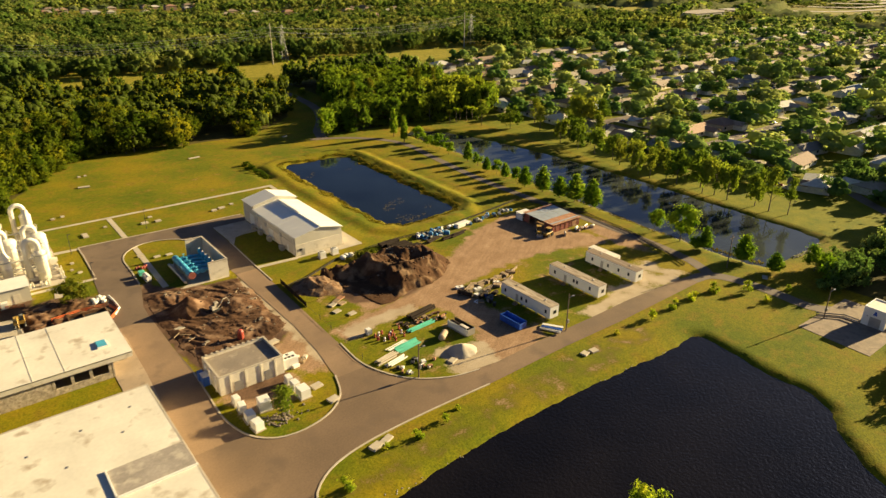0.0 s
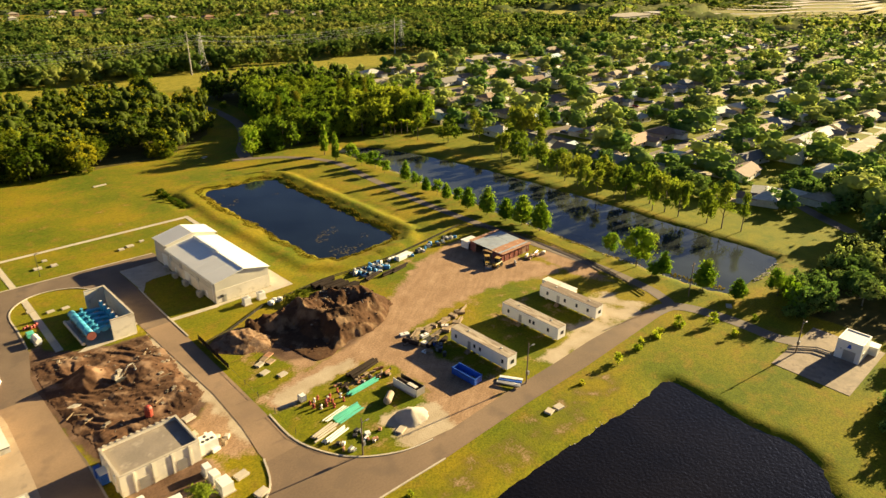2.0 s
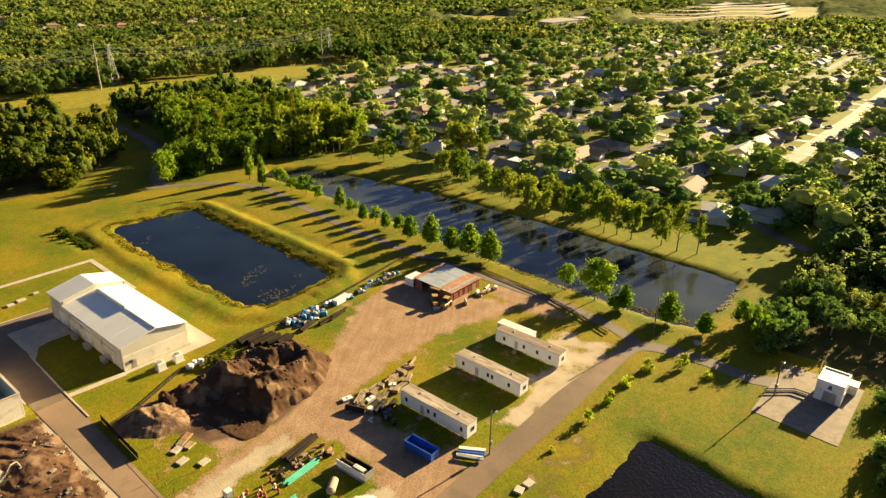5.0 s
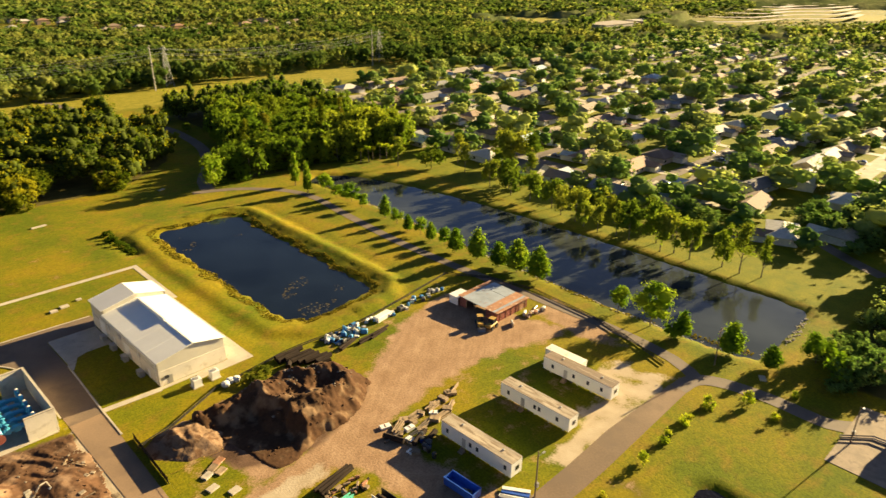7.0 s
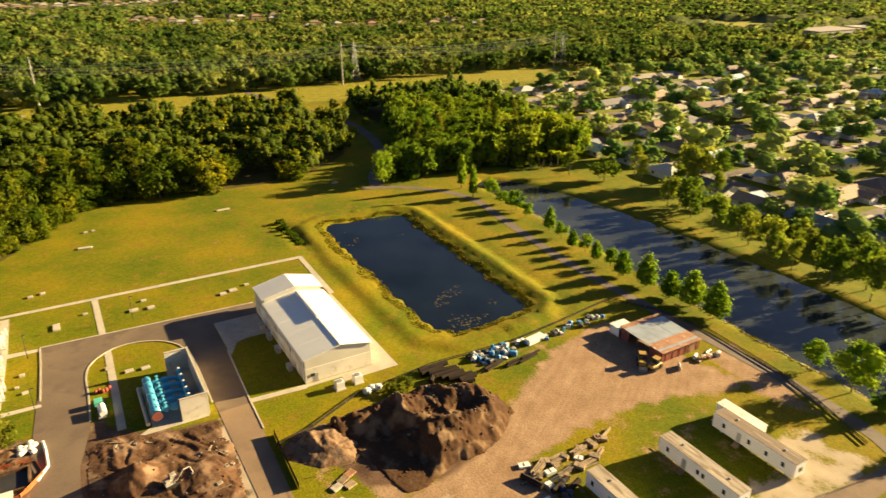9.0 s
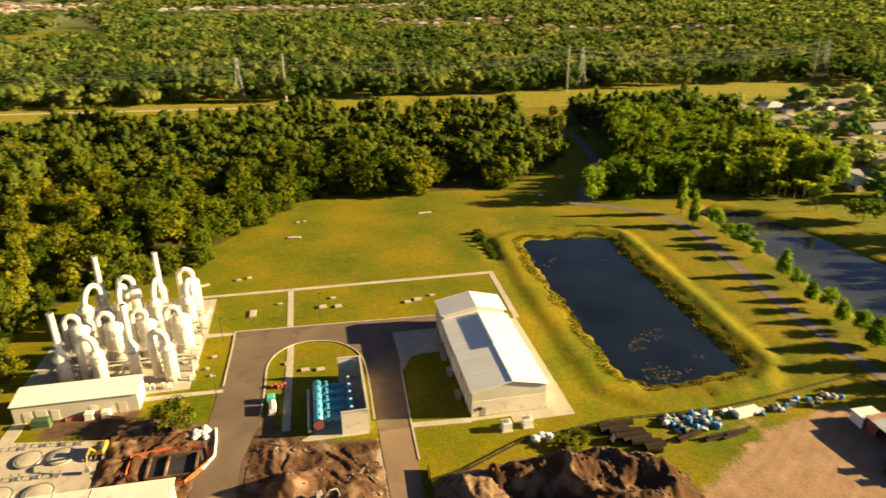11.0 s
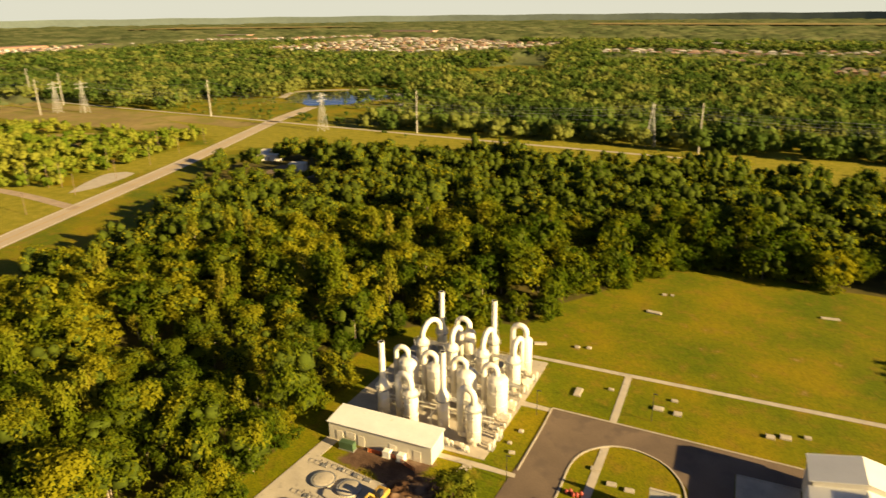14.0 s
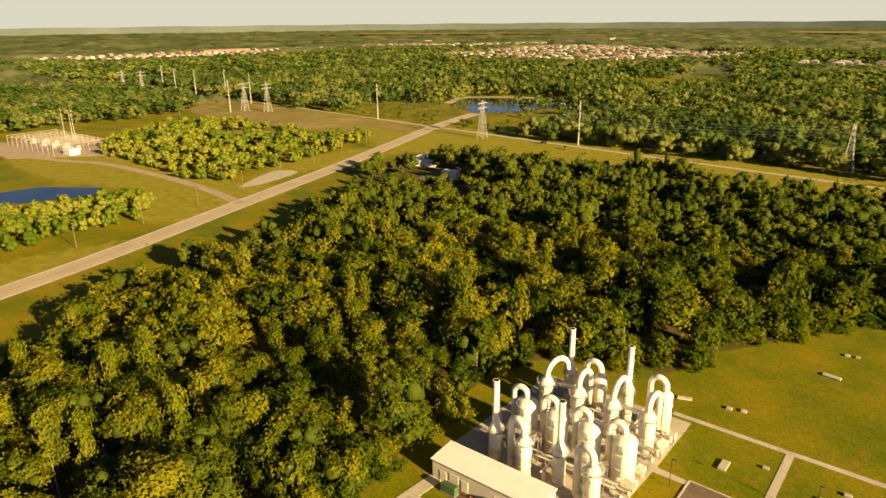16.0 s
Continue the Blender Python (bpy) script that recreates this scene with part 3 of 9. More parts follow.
MULCH = [
    [(5, -45), (9, -38), (13, -44), (21, -49), (31, -50), (33.5, -60), (31.5, -84), (26, -90), (21, -91), (6, -93), (4.5, -80), (3, -62)],
    [(-27, -37), (-14, -33), (-2, -40), (-2.5, -56), (-4, -63), (-24, -62), (-24, -40)],
    [(-36, -30), (-18, -30), (-18, -37), (-36, -37)],
    [(8, -101.5), (21, -101), (21, -108), (14, -108), (8, -106)],
    [(43, -66), (58, -62), (78, -64), (84, -70), (84, -80), (76, -85), (62, -89), (50, -84)],
]
SAND = [
    [(53, -115), (63.5, -118), (64, -126), (56, -129), (50, -125)],
    [(127, -110), (135, -114), (138, -128.5), (92, -130), (93, -122), (104, -121), (112, -118), (122, -117)],
    [(40, -93.5), (62, -92.5), (62, -96), (40, -98.5)],
    [(-290, 98), (-297, 150), (-283, 150), (-278, 120), (-270, 96)],
    [(31, -48), (34, -50), (33, -100), (29, -104), (29.5, -70)],
]
STRAW = [
    [(-200, -220), (-230, -10), (-262, 110), (-300, 240), (-262, 232), (-160, 240), (-40, 242), (60, 240), (128, 236), (136, 262), (420, 262), (420, 322), (160, 330), (60, 334), (-310, 335), (-460, 345), (-900, 370), (-900, 300), (-520, 268), (-350, 268), (-318, 232), (-296, 105), (-470, 110), (-520, 60), (-400, 40), (-330, 60), (-260, 30), (-260, -60), (-330, -80), (-330, -220)],
]
WOODS = {
    "west": [(-48, -115), (-48, -36), (-52, -24), (-53, 0), (-55, 17), (-38, 33), (-18, 36), (-12, 56), (-4, 67), (10, 95), (27, 105), (60, 101), (86, 99), (96, 98), (110, 106), (124, 116), (136, 128), (146, 150), (150, 185), (146, 212), (136, 234), (60, 236), (-40, 238), (-160, 236), (-236, 224), (-264, 206), (-258, 180), (-229, 128), (-207, 84), (-195, 55), (-190, 28), (-190, 13), (-184, -10), (-174, -28), (-172, -45), (-158, -66), (-140, -115)],
    "east": [(148, 98), (137, 86), (141, 78), (158, 75), (177, 76), (198, 72), (222, 62), (238, 76), (250, 130), (262, 205), (258, 222), (196, 226), (176, 224), (176, 190), (174, 160), (164, 128)],
    "southeast": [(160, -154), (167, -149), (185, -150), (206, -151), (218, -155), (234, -159), (242, -155), (258, -150), (300, -151), (345, -145), (345, -235), (104, -235), (106, -218), (115, -198), (123, -190), (135, -184), (147, -182), (159, -181), (161, -166)],
    "canalside": [(254, -126), (262, -118), (278, -120), (292, -134), (284, -147), (262, -147), (255, -138)],
    "roadside": [(-300, 98), (-305, 132), (-310, 160), (-315, 205), (-336, 258), (-356, 262), (-372, 236), (-430, 250), (-498, 240), (-535, 208), (-505, 148), (-446, 100), (-382, 98), (-330, 91)],
    "pondside": [(-262, -45), (-266, 0), (-266, 30), (-285, 50), (-305, 56), (-318, 30), (-322, -20), (-330, -60), (-280, -70)],
}


def axis_nodes(lo, hi, step, far, grow=1.16):
    mid = list(np.arange(lo, hi + step / 2, step))
    up, s, x = [], step, mid[-1]
    while x < far:
        s *= grow
        x += s
        up.append(x)
    down, s, x = [], step, mid[0]
    while x > -far:
        s *= grow
        x -= s
        down.append(x)
    return np.array(down[::-1] + mid + up)


def vnoise(x, y, scale, seed=0.0):
    """Cheap smooth noise on arrays, about -1 to 1."""
    a = np.sin(x / scale * 1.7 + 1.3 * np.sin(y / scale * 1.1 + seed) + seed * 2.1)
    b = np.sin(y / scale * 1.9 + 1.7 * np.sin(x / scale * 0.8 - seed) + seed * 3.7)
    return a * b


def soft(d, w):
    return np.clip(0.5 + d / w, 0, 1)


def ground_height(x, y):
    z = np.zeros_like(x) - 0.03
    d = depth_in(x, y, POND) + 0.8 * vnoise(x, y, 2.5, 1.0)
    z += -1.8 * np.clip((d + 2.0) / 6, 0, 1)
    z += np.where(x > 104, 0.95, 0.40) * np.exp(-((d + 6.5) / 2.4) ** 2) - 0.25 * np.exp(-((d + 10.5) / 2.0) ** 2)
    d = depth_in(x, y, CANAL) + 0.5 * vnoise(x, y, 3.0, 2.0)
    z += -2.0 * np.clip((d + 2.2) / 6, 0, 1)
    d = depth_in(x, y, LAKE) + 0.35 * vnoise(x, y, 2.0, 3.0)
    z += -2.0 * np.clip((d + 2.0) / 5, 0, 1)
    d = depth_in(x, y, [(75, 54), (80, 54), (79.5, 30), (75.5, 30)])
    z += -0.7 * np.clip((d + 1.5) / 3.5, 0, 1)
    z += 2.8 * np.exp(-((x - 44.9) ** 2 + (y + 179.6) ** 2) / 7.0)
    return z


gx, gy = axis_nodes(-64, 216, 1.5, 5200), axis_nodes(-204, 124, 1.5, 5200)
GX, GY = np.meshgrid(gx, gy)
GZ = ground_height(GX.ravel(), GY.ravel()).reshape(GX.shape)
idx = np.arange(GX.size).reshape(GX.shape)
quads = np.stack([idx[:-1, :-1], idx[:-1, 1:], idx[1:, 1:], idx[1:, :-1]], -1).reshape(-1, 4)
ground_me = arrays_mesh("ground", np.stack([GX.ravel(), GY.ravel(), GZ.ravel()], -1), quads, M_GROUND, smooth=True)


def zone_values(polys, w):
    best = np.zeros(GX.size)
    for poly in polys:
        best = np.maximum(best, soft(depth_in(GX.ravel(), GY.ravel(), poly), w))
    return best


WORN = [
    [(8, -141), (16, -136), (54, -134), (100, -134), (106, -145), (80, -146), (40, -146), (10, -148)],
    [(38, -93), (38, -118), (48, -125), (66, -118), (68, -98), (56, -92)],
    [(74, -92), (100, -90), (130, -98), (132, -122), (84, -127), (72, -108)],
    [(38, -62), (53, -62), (53, -92), (38, -92)],
    [(5, -103), (22, -103), (28, -109), (22, -119), (12, -121), (5, -115)],
    [(58, -52), (90, -53), (140, -51), (140, -62), (90, -66), (58, -60)],
    [(-22, 20), (14, 22), (70, 24), (68, 60), (20, 80), (-20, 40)],
]


for zone_name, polys, w in (("dirt", DIRT, 9.0), ("mulch", MULCH, 6.0), ("sand", SAND, 6.0), ("litter", [WOODS["west"], WOODS["east"], WOODS["southeast"]], 10.0), ("straw", STRAW, 14.0), ("lawn", [[(200, -145), (900, -215), (900, 258), (262, 258), (212, 62)]], 14.0)):
    at = ground_me.attributes.new(zone_name, "FLOAT", "POINT")
    val = zone_values(polys, w)
    if zone_name == "sand":
        val = np.maximum(zone_values(SAND[:1] + SAND[2:], w), 0.66 * zone_values(SAND[1:2], w))
    if zone_name == "litter":
        val = np.clip((val - 0.5) * 2.0, 0, 1)
        val = np.maximum(val, 0.45 * zone_values(WORN[:1], 5.0))
    if zone_name == "dirt":
        val = np.maximum(val, 0.33 * zone_values(WORN[:-1], 5.0))
        val = np.maximum(val, 0.24 * zone_values(WORN[-1:], 12.0))
    at.data.foreach_set("value", val.astype(np.float32))
ground = tagged(new("ground", ground_me), "mown yellow-green grass with bare brown dirt and sandy patches", "ground", kind="structure")


def ground_at(x, y):
    return float(ground_height(np.array([float(x)]), np.array([float(y)]))[0])


for nm, poly, mt, z, lab in (
    ("water_pond", POND, M_WATER, -0.75, "still dark blue rectangular retention pond"),
    ("water_canal", CANAL, M_CANALWATER, -0.75, "long canal of dark water reflecting the sky"),
    ("water_lake", LAKE, M_RIPPLED, -0.75, "large dark pond with rippled sparkling water"),
    ("water_far", FARPOND, M_FARWATER, 0.12, "distant blue pond ringed by bare banks"),
    ("water_west", WESTPOND, M_FARWATER, 0.12, "small blue pond beside the road"),
    ("water_west", FAR_WATER, M_FARWATER, 0.12, "far blue lake beyond the woods")):
    cx, cy = sum(p[0] for p in poly) / len(poly), sum(p[1] for p in poly) / len(poly)
    big = [(x + (2.5 if x > cx else -2.5), y + (2.5 if y > cy else -2.5)) for x, y in poly] if nm in ("water_pond", "water_far", "water_west") else poly
    if nm in ("water_canal", "water_lake"):
        big = []
        n = len(poly)
        for i, p in enumerate(poly):
            d = Vector(poly[(i + 1) % n]) - Vector(poly[i - 1])
            o = Vector((d.y, -d.x)).normalized() * 1.2
            q = (p[0] + o.x, p[1] + o.y)
            if inside(np.array([q[0]]), np.array([q[1]]), poly)[0]:
                q = (p[0] - o.x, p[1] - o.y)
            big.append(q)
    solid(nm, flat(big, z), mt, lab, "water", kind="structure")

# ---- roads, kerbs and paths ----
SOUTH_EDGE = [(134, -132), (99, -132.8), (78, -132.5), (54, -133), (38, -132.6), (24, -133), (15.5, -134.6), (10.5, -137.5), (8, -141), (6.5, -147), (6, -160), (5.5, -320)]
ROADS = [
    ("road", [(31, -2), (31, -20), (31.3, -46), (31.5, -85), (30.5, -99), (29.1, -108), (29, -112), (36.2, -112), (36.0, -105), (36.8, -85), (37.6, -62), (38.2, -45), (39, -24), (39, -9.3), (52, -9.3), (52, -2)], 0.020, "dusty brown asphalt service road between the yards"),
    ("road", [(4.4, -60), (4.2, -100), (3.9, -110), (5.7, -117.4), (-4.9, -117.4), (-4.7, -103), (-3.7, -84), (-3.2, -65), (-4, -60)], 0.036, "dusty service road between the white halls"),
    ("road", [(31.3, -48), (31.5, -85), (30.5, -99), (29.1, -108), (29, -112), (36.2, -112), (36.0, -105), (36.8, -85), (37.6, -62), (38.2, -48)], 0.038, "dusty stretch of the service road"),
    ("road", [(-0.5, -0.4), (31, -1.6), (31, -18), (29.4, -15.6), (26.6, -12.2), (23, -10), (19.7, -9.1), (16.5, -9.1), (13.2, -10.5), (9.8, -14), (8.2, -19), (8, -28), (7.4, -40), (4.6, -52), (3.8, -68), (4.8, -88), (4.2, -100), (3.9, -110), (5.7, -117.4), (-4.9, -117.4), (-4.7, -103), (-3.7, -84), (-3.2, -65), (-4, -59), (-3.2, -41), (-1.5, -20)], 0.030, "asphalt loop road, dark at the bend and dusty further on"),
    ("road", [(134, -127.8), (134, -132)] + SOUTH_EDGE[1:] + [(-13, -320), (-14, -160), (-12, -140), (-5, -128), (-4.9, -117), (5.5, -117), (9.7, -121.5), (15.2, -122.5), (21.7, -120.8), (26.5, -116.6), (29, -111), (36.2, -111), (38.8, -116.8), (42.8, -122), (49.4, -126), (61, -127.6), (76, -127), (95, -127), (110, -126.6)], 0.040, "worn grey-brown asphalt road running past the trailers"),
]
for nm, poly, z, lab in ROADS:
    solid(nm, flat(poly, z), M_WORNROAD if z == 0.040 else M_DUSTY if z > 0.035 else M_ASPHALT, lab, "road", kind="structure")
solid("road", strip(smooth_line([(134, -130), (140, -131), (143.5, -136), (145.2, -146), (145, -158), (148.5, -164)], 2), 4.2, 0.035), M_TRAIL, "asphalt drive leading to the small pump building", "road", kind="structure")
solid("road", strip(smooth_line([(262, -112), (252, -123), (245, -132), (240, -140), (236, -147)], 2), 5.0, 0.03), M_TRAIL, "short grey lane ending behind the canal", "road", kind="structure")
solid("trail", strip(smooth_line([(141, -131), (145, -123), (147.2, -105), (147, -80), (146, -50), (146.5, -20), (150, 13), (153, 36), (151, 50), (143, 62), (134, 70), (120, 76)], 4), 3.6, 0.025), M_TRAIL, "grey asphalt trail along the canal", "path", kind="structure")
solid("trail", strip(smooth_line([(126, 73), (131, 88), (145, 111), (157, 140), (162, 170), (163, 195), (158, 222), (150, 252), (142, 290), (135, 330)], 6), 5.5, 0.015), M_TRAIL, "shaded asphalt drive leading north between woods", "path", kind="structure")
MAIN = smooth_line([(-190, -200), (-208, -110), (-221, -44), (-231, 0), (-252, 73), (-274, 151), (-289, 200), (-318, 290), (-335, 345), (-352, 420)], 12)
solid("road", strip(MAIN, 13, 0.03), M_MAINROAD, "pale two-lane road beside the woods", "road", kind="structure")
solid("road", strip(smooth_line([(-254, 78), (-304, 86), (-355, 88), (-410, 86), (-440, 75), (-480, 66)], 10), 6, 0.04), M_CONCD, "pale side road to the substation", "road", kind="structure")
solid("road", strip(smooth_line([(-900, 392), (-754, 372), (-466, 345), (-313, 330), (-155, 314), (0, 300)], 30), 4.5, 0.03), M_SAND, "sandy track along the power-line corridor", "road", kind="structure")

for off, mt in ((0.15, M_YELLOW), (-0.15, M_YELLOW), (5.4, M_WHITE), (-5.4, M_WHITE)):
    line = []
    for i, p in enumerate(MAIN):
        d = (Vector(MAIN[min(i + 1, len(MAIN) - 1)]) - Vector(MAIN[max(i - 1, 0)])).normalized()
        line.append((p[0] - d.y * off, p[1] + d.x * off))
    solid("road_line", strip(line, 0.3, 0.045), mt, "painted line along the pale road", "road line", kind="structure")


def kerb(line, label="pale concrete kerb along the road"):
    return solid("kerb", strip(line, 0.35, 0.16, 0.16), M_CONC, label, "kerb", kind="structure")


kerb(smooth_line(SOUTH_EDGE[3:], 1.5))
kerb(smooth_line([(4.6, -90), (4.2, -100), (3.9, -110), (5.7, -117.4), (9.7, -121.5), (15.2, -122.5), (21.7, -120.8), (26.5, -116.6), (29, -110)], 1.5))
kerb(smooth_line([(36.6, -99), (36.2, -109), (38.8, -116.8), (42.8, -122), (49.4, -126), (56, -127.4)], 1.5))
kerb(smooth_line([(31, -44), (31.1, -26), (30, -17.5), (26.6, -12.2), (23, -10), (19.7, -9.1), (16.5, -9.1), (13.2, -10.5), (9.8, -14), (8.2, -19), (8, -28), (7.5, -38)], 1.5))
kerb([(-0.5, -0.3), (13, -0.8), (30, -1.5), (51.5, -2.4)])
kerb([(-0.6, -0.4), (-0.6, -8), (-1.2, -25)])
kerb([(39.1, -24), (38.3, -45), (38, -58)])
kerb(smooth_line([(51, -9.4), (39.3, -9.4)], 3))

PATHS = [
    [(-12, 22.6), (13.8, 22.3), (72.4, 21.9), (74.2, 21.9), (74.2, 20.2), (13.8, 20.8), (-12, 21.2)],
    [(12.6, 20.8), (14.2, 20.8), (14.2, -0.6), (12.6, -0.6)],
    [(72.6, 20.2), (74.2, 20.2), (73.6, -7.9), (72.0, -7.9)],
    [(12.8, -10.9), (14.4, -10.2), (13.7, -44), (12.0, -44)],
    [(39.2, -9.6), (50.6, -9.6), (50.6, -20.5), (44.5, -20.5), (42, -21.5), (40.3, -25), (39.3, -27)],
    [(38.3, -46.5), (50.6, -47.4), (50.6, -49.0), (38.3, -48.1)],
    [(50.6, -47.5), (67.4, -47.5), (67.4, -8), (72.5, -8), (72.5, -50.6), (59, -50.6), (59, -48.6), (50.6, -48.6)],
    [(-8.5, -25.8), (-1.2, -26.2), (-1.0, -27.4), (-18, -27.3), (-18, -25.8)],
    [(-12, -27.4), (-10, -27.4), (-11, -33.5), (-13, -33.5)],
]
for poly in PATHS:
    solid("path", flat(poly, 0.05, 0.08), M_CONC, "pale concrete path across the grass", "path", kind="structure")
solid("pavement", flat([(-46, -24), (-18, -24.5), (-8.6, -24.5), (-7.6, -2), (-0.8, -2), (-0.8, -0.6), (-7.4, 0), (-7.2, 20), (-44, 20)], 0.06, 0.1), M_CONC, "pale concrete pad under the white vessels", "pavement", kind="structure")
solid("pavement", flat([(-9.5, -62), (-3.4, -62), (-3.2, -66), (-3.7, -84), (-4.7, -103), (-4.9, -119), (-6.0, -126), (-6.3, -97), (-9.6, -97)], 0.05, 0.08), M_CONCD, "dusty concrete apron beside the road", "pavement", kind="structure")
solid("pavement", flat([(132.3, -161.5), (131.7, -178.5), (141, -178.5), (157, -178.5), (157, -162)], 0.05, 0.09), M_APRON, "square concrete apron before the pump building", "pavement", kind="structure")
solid("pavement", flat([(-45.5, -57.5), (-22, -57.5), (-22.6, -39.5), (-40.5, -36.6), (-38.5, -15.8), (-41.5, -15.8)], 0.07, 0.12), M_CONC, "concrete slab over buried tanks", "pavement", kind="structure")

# ---- buildings ----
def barn():
    """Long metal building with a raised north bay, low lean side to the west."""
    x0, x1, y0, y1 = 51.0, 67.0, -47.2, -8.0
    b = thing("metal_building", 59, -28, 0, "long cream metal building with a pale gabled roof on the grass", "building")
    X0, X1, Y0, Y1 = x0 - 59, x1 - 59, y0 + 28, y1 + 28
    ridge = 0.6
    w = Shape()
    t = 0.25
    w.box((X0 + t / 2, (Y0 + Y1) / 2, 0), (t, Y1 - Y0, 6.18)).box((X1 - t / 2, (Y0 + Y1) / 2, 0), (t, Y1 - Y0, 6.18))
    for yy in (Y0 + t / 2, Y1 - t / 2):
        rise = 7.75 if yy < 0 else 8.95
        base = 6.18 if yy < 0 else 7.14
        w.add([(X0 + t, yy - t / 2, 0), (X1 - t, yy - t / 2, 0), (X1 - t, yy - t / 2, base), (ridge, yy - t / 2, rise), (X0 + t, yy - t / 2, base),
               (X0 + t, yy + t / 2, 0), (X1 - t, yy + t / 2, 0), (X1 - t, yy + t / 2, base), (ridge, yy + t / 2, rise), (X0 + t, yy + t / 2, base)],
              [(0, 1, 2, 3, 4), (9, 8, 7, 6, 5), (1, 0, 5, 6), (2, 1, 6, 7), (3, 2, 7, 8), (4, 3, 8, 9), (0, 4, 9, 5)])
    yb = Y1 - 8.2
    w.box((X0 + t / 2, (yb + Y1) / 2, 6.18), (t, Y1 - yb, 0.96)).box((X1 - t / 2, (yb + Y1) / 2, 6.18), (t, Y1 - yb, 0.96))
    part("wall", w, M_BARNWALL, b)
    plinth = Shape()
    plinth.box((0, Y0 - 0.05, 0), (X1 - X0 + 0.2, 0.12, 3.7)).box((X0 - 0.05, (Y0 + Y1) / 2, 0), (0.12, Y1 - Y0, 3.7))
    part("base_wall", plinth, M_BLOCK, b, "cream block lower wall")

    def slope(name, ya, yc, xe, ze, xr, zr, mt):
        d = 0.12
        r = Shape().add([(xe, ya, ze), (xr, ya, zr), (xr, yc, zr), (xe, yc, ze), (xe, ya, ze + d), (xr, ya, zr + d), (xr, yc, zr + d), (xe, yc, ze + d)],
                        [(0, 1, 2, 3), (7, 6, 5, 4), (1, 0, 4, 5), (2, 1, 5, 6), (3, 2, 6, 7), (0, 3, 7, 4)])
        ob = part(name, r, mt, b)
        n = int(abs(yc - ya) / 5.6)
        for i in range(n + 1):
            y = ya + (yc - ya) * i / n
            s = Shape().add([(xe, y - 0.04, ze + d), (xr, y - 0.04, zr + d), (xr, y + 0.04, zr + d), (xe, y + 0.04, ze + d),
                             (xe, y - 0.04, ze + d + 0.03), (xr, y - 0.04, zr + d + 0.03), (xr, y + 0.04, zr + d + 0.03), (xe, y + 0.04, ze + d + 0.03)],
                            [(7, 6, 5, 4), (1, 0, 4, 5), (3, 2, 6, 7), (0, 3, 7, 4), (2, 1, 5, 6)])
            part("roof_seam", s, mt, ob)
        return ob

    slope("roof", Y0 - 0.4, yb, X0 - 0.4, 6.1, ridge, 7.8, M_BARNROOF)
    slope("roof", Y0 - 0.4, yb, X1 + 0.4, 6.1, ridge, 7.8, M_BARNROOF)
    slope("upper_roof", yb, Y1 + 0.4, X0 - 0.4, 7.08, ridge, 9.0, M_BARNROOF)
    slope("upper_roof", yb, Y1 + 0.4, X1 + 0.4, 7.08, ridge, 9.0, M_BARNROOF)
    part("bay_wall", Shape().add([(X0, yb, 6.0), (X1, yb, 6.0), (X1, yb, 7.1), (ridge, yb, 8.98), (X0, yb, 7.1), (X0, yb + .2, 6.0), (X1, yb + .2, 6.0), (X1, yb + .2, 7.1), (ridge, yb + .2, 8.98), (X0, yb + .2, 7.1)],
                                 [(0, 1, 2, 3, 4), (9, 8, 7, 6, 5)]), M_BARNWALL, b)
    part("ridge_cap", Shape().box((ridge, (Y0 + yb - 17) / 2, 7.83), (0.5, yb - 17 - Y0 + 0.4, 0.22), 0, 0.06), M_BARNROOF, b)
    part("ridge_vent", Shape().box((ridge, yb - 9.2, 7.8), (0.8, 15.6, 0.72), 0, 0.16), M_BARNROOF, b)
    # west side doors, louvres and gutter
    for y, wd, h in ((-14, 1.1, 2.2), (-2, 3.2, 3.6), (6, 1.1, 2.2), (13, 3.6, 4.0)):
        part("door", Shape().box((X0 - 0.12, y, 0), (0.1, wd, h)), M_BARNROOF, b, "pale steel door")
    for y in (-9, 2, 9):
        part("louvre", Shape().box((X0 - 0.14, y, 3.2), (0.14, 1.4, 1.2)), M_GREYMETAL, b)
    part("gutter", Shape().box((X0 - 0.5, (Y0 + yb) / 2, 5.8), (0.18, yb - Y0, 0.16)), M_BARNROOF, b)
    part("gutter", Shape().box((X1 + 0.5, (Y0 + yb) / 2, 5.8), (0.18, yb - Y0, 0.16)), M_BARNROOF, b)
    for y in (-18, -9, 0, 9):
        part("downpipe", Shape().rod((X0 - 0.2, y, 0.1), (X0 - 0.2, y, 5.8), 0.07, n=6), M_BARNROOF, b)
    part("vent", Shape().box((X0 + 1.6, Y0 - 0.16, 1.6), (0.9, 0.2, 0.7)), M_DARK, b)
    for x in (-6.5,):
        part("door", Shape().box((x + 0.9, Y0 - 0.13, 0), (1.0, 0.08, 2.15)), M_GREYMETAL, b)


barn()


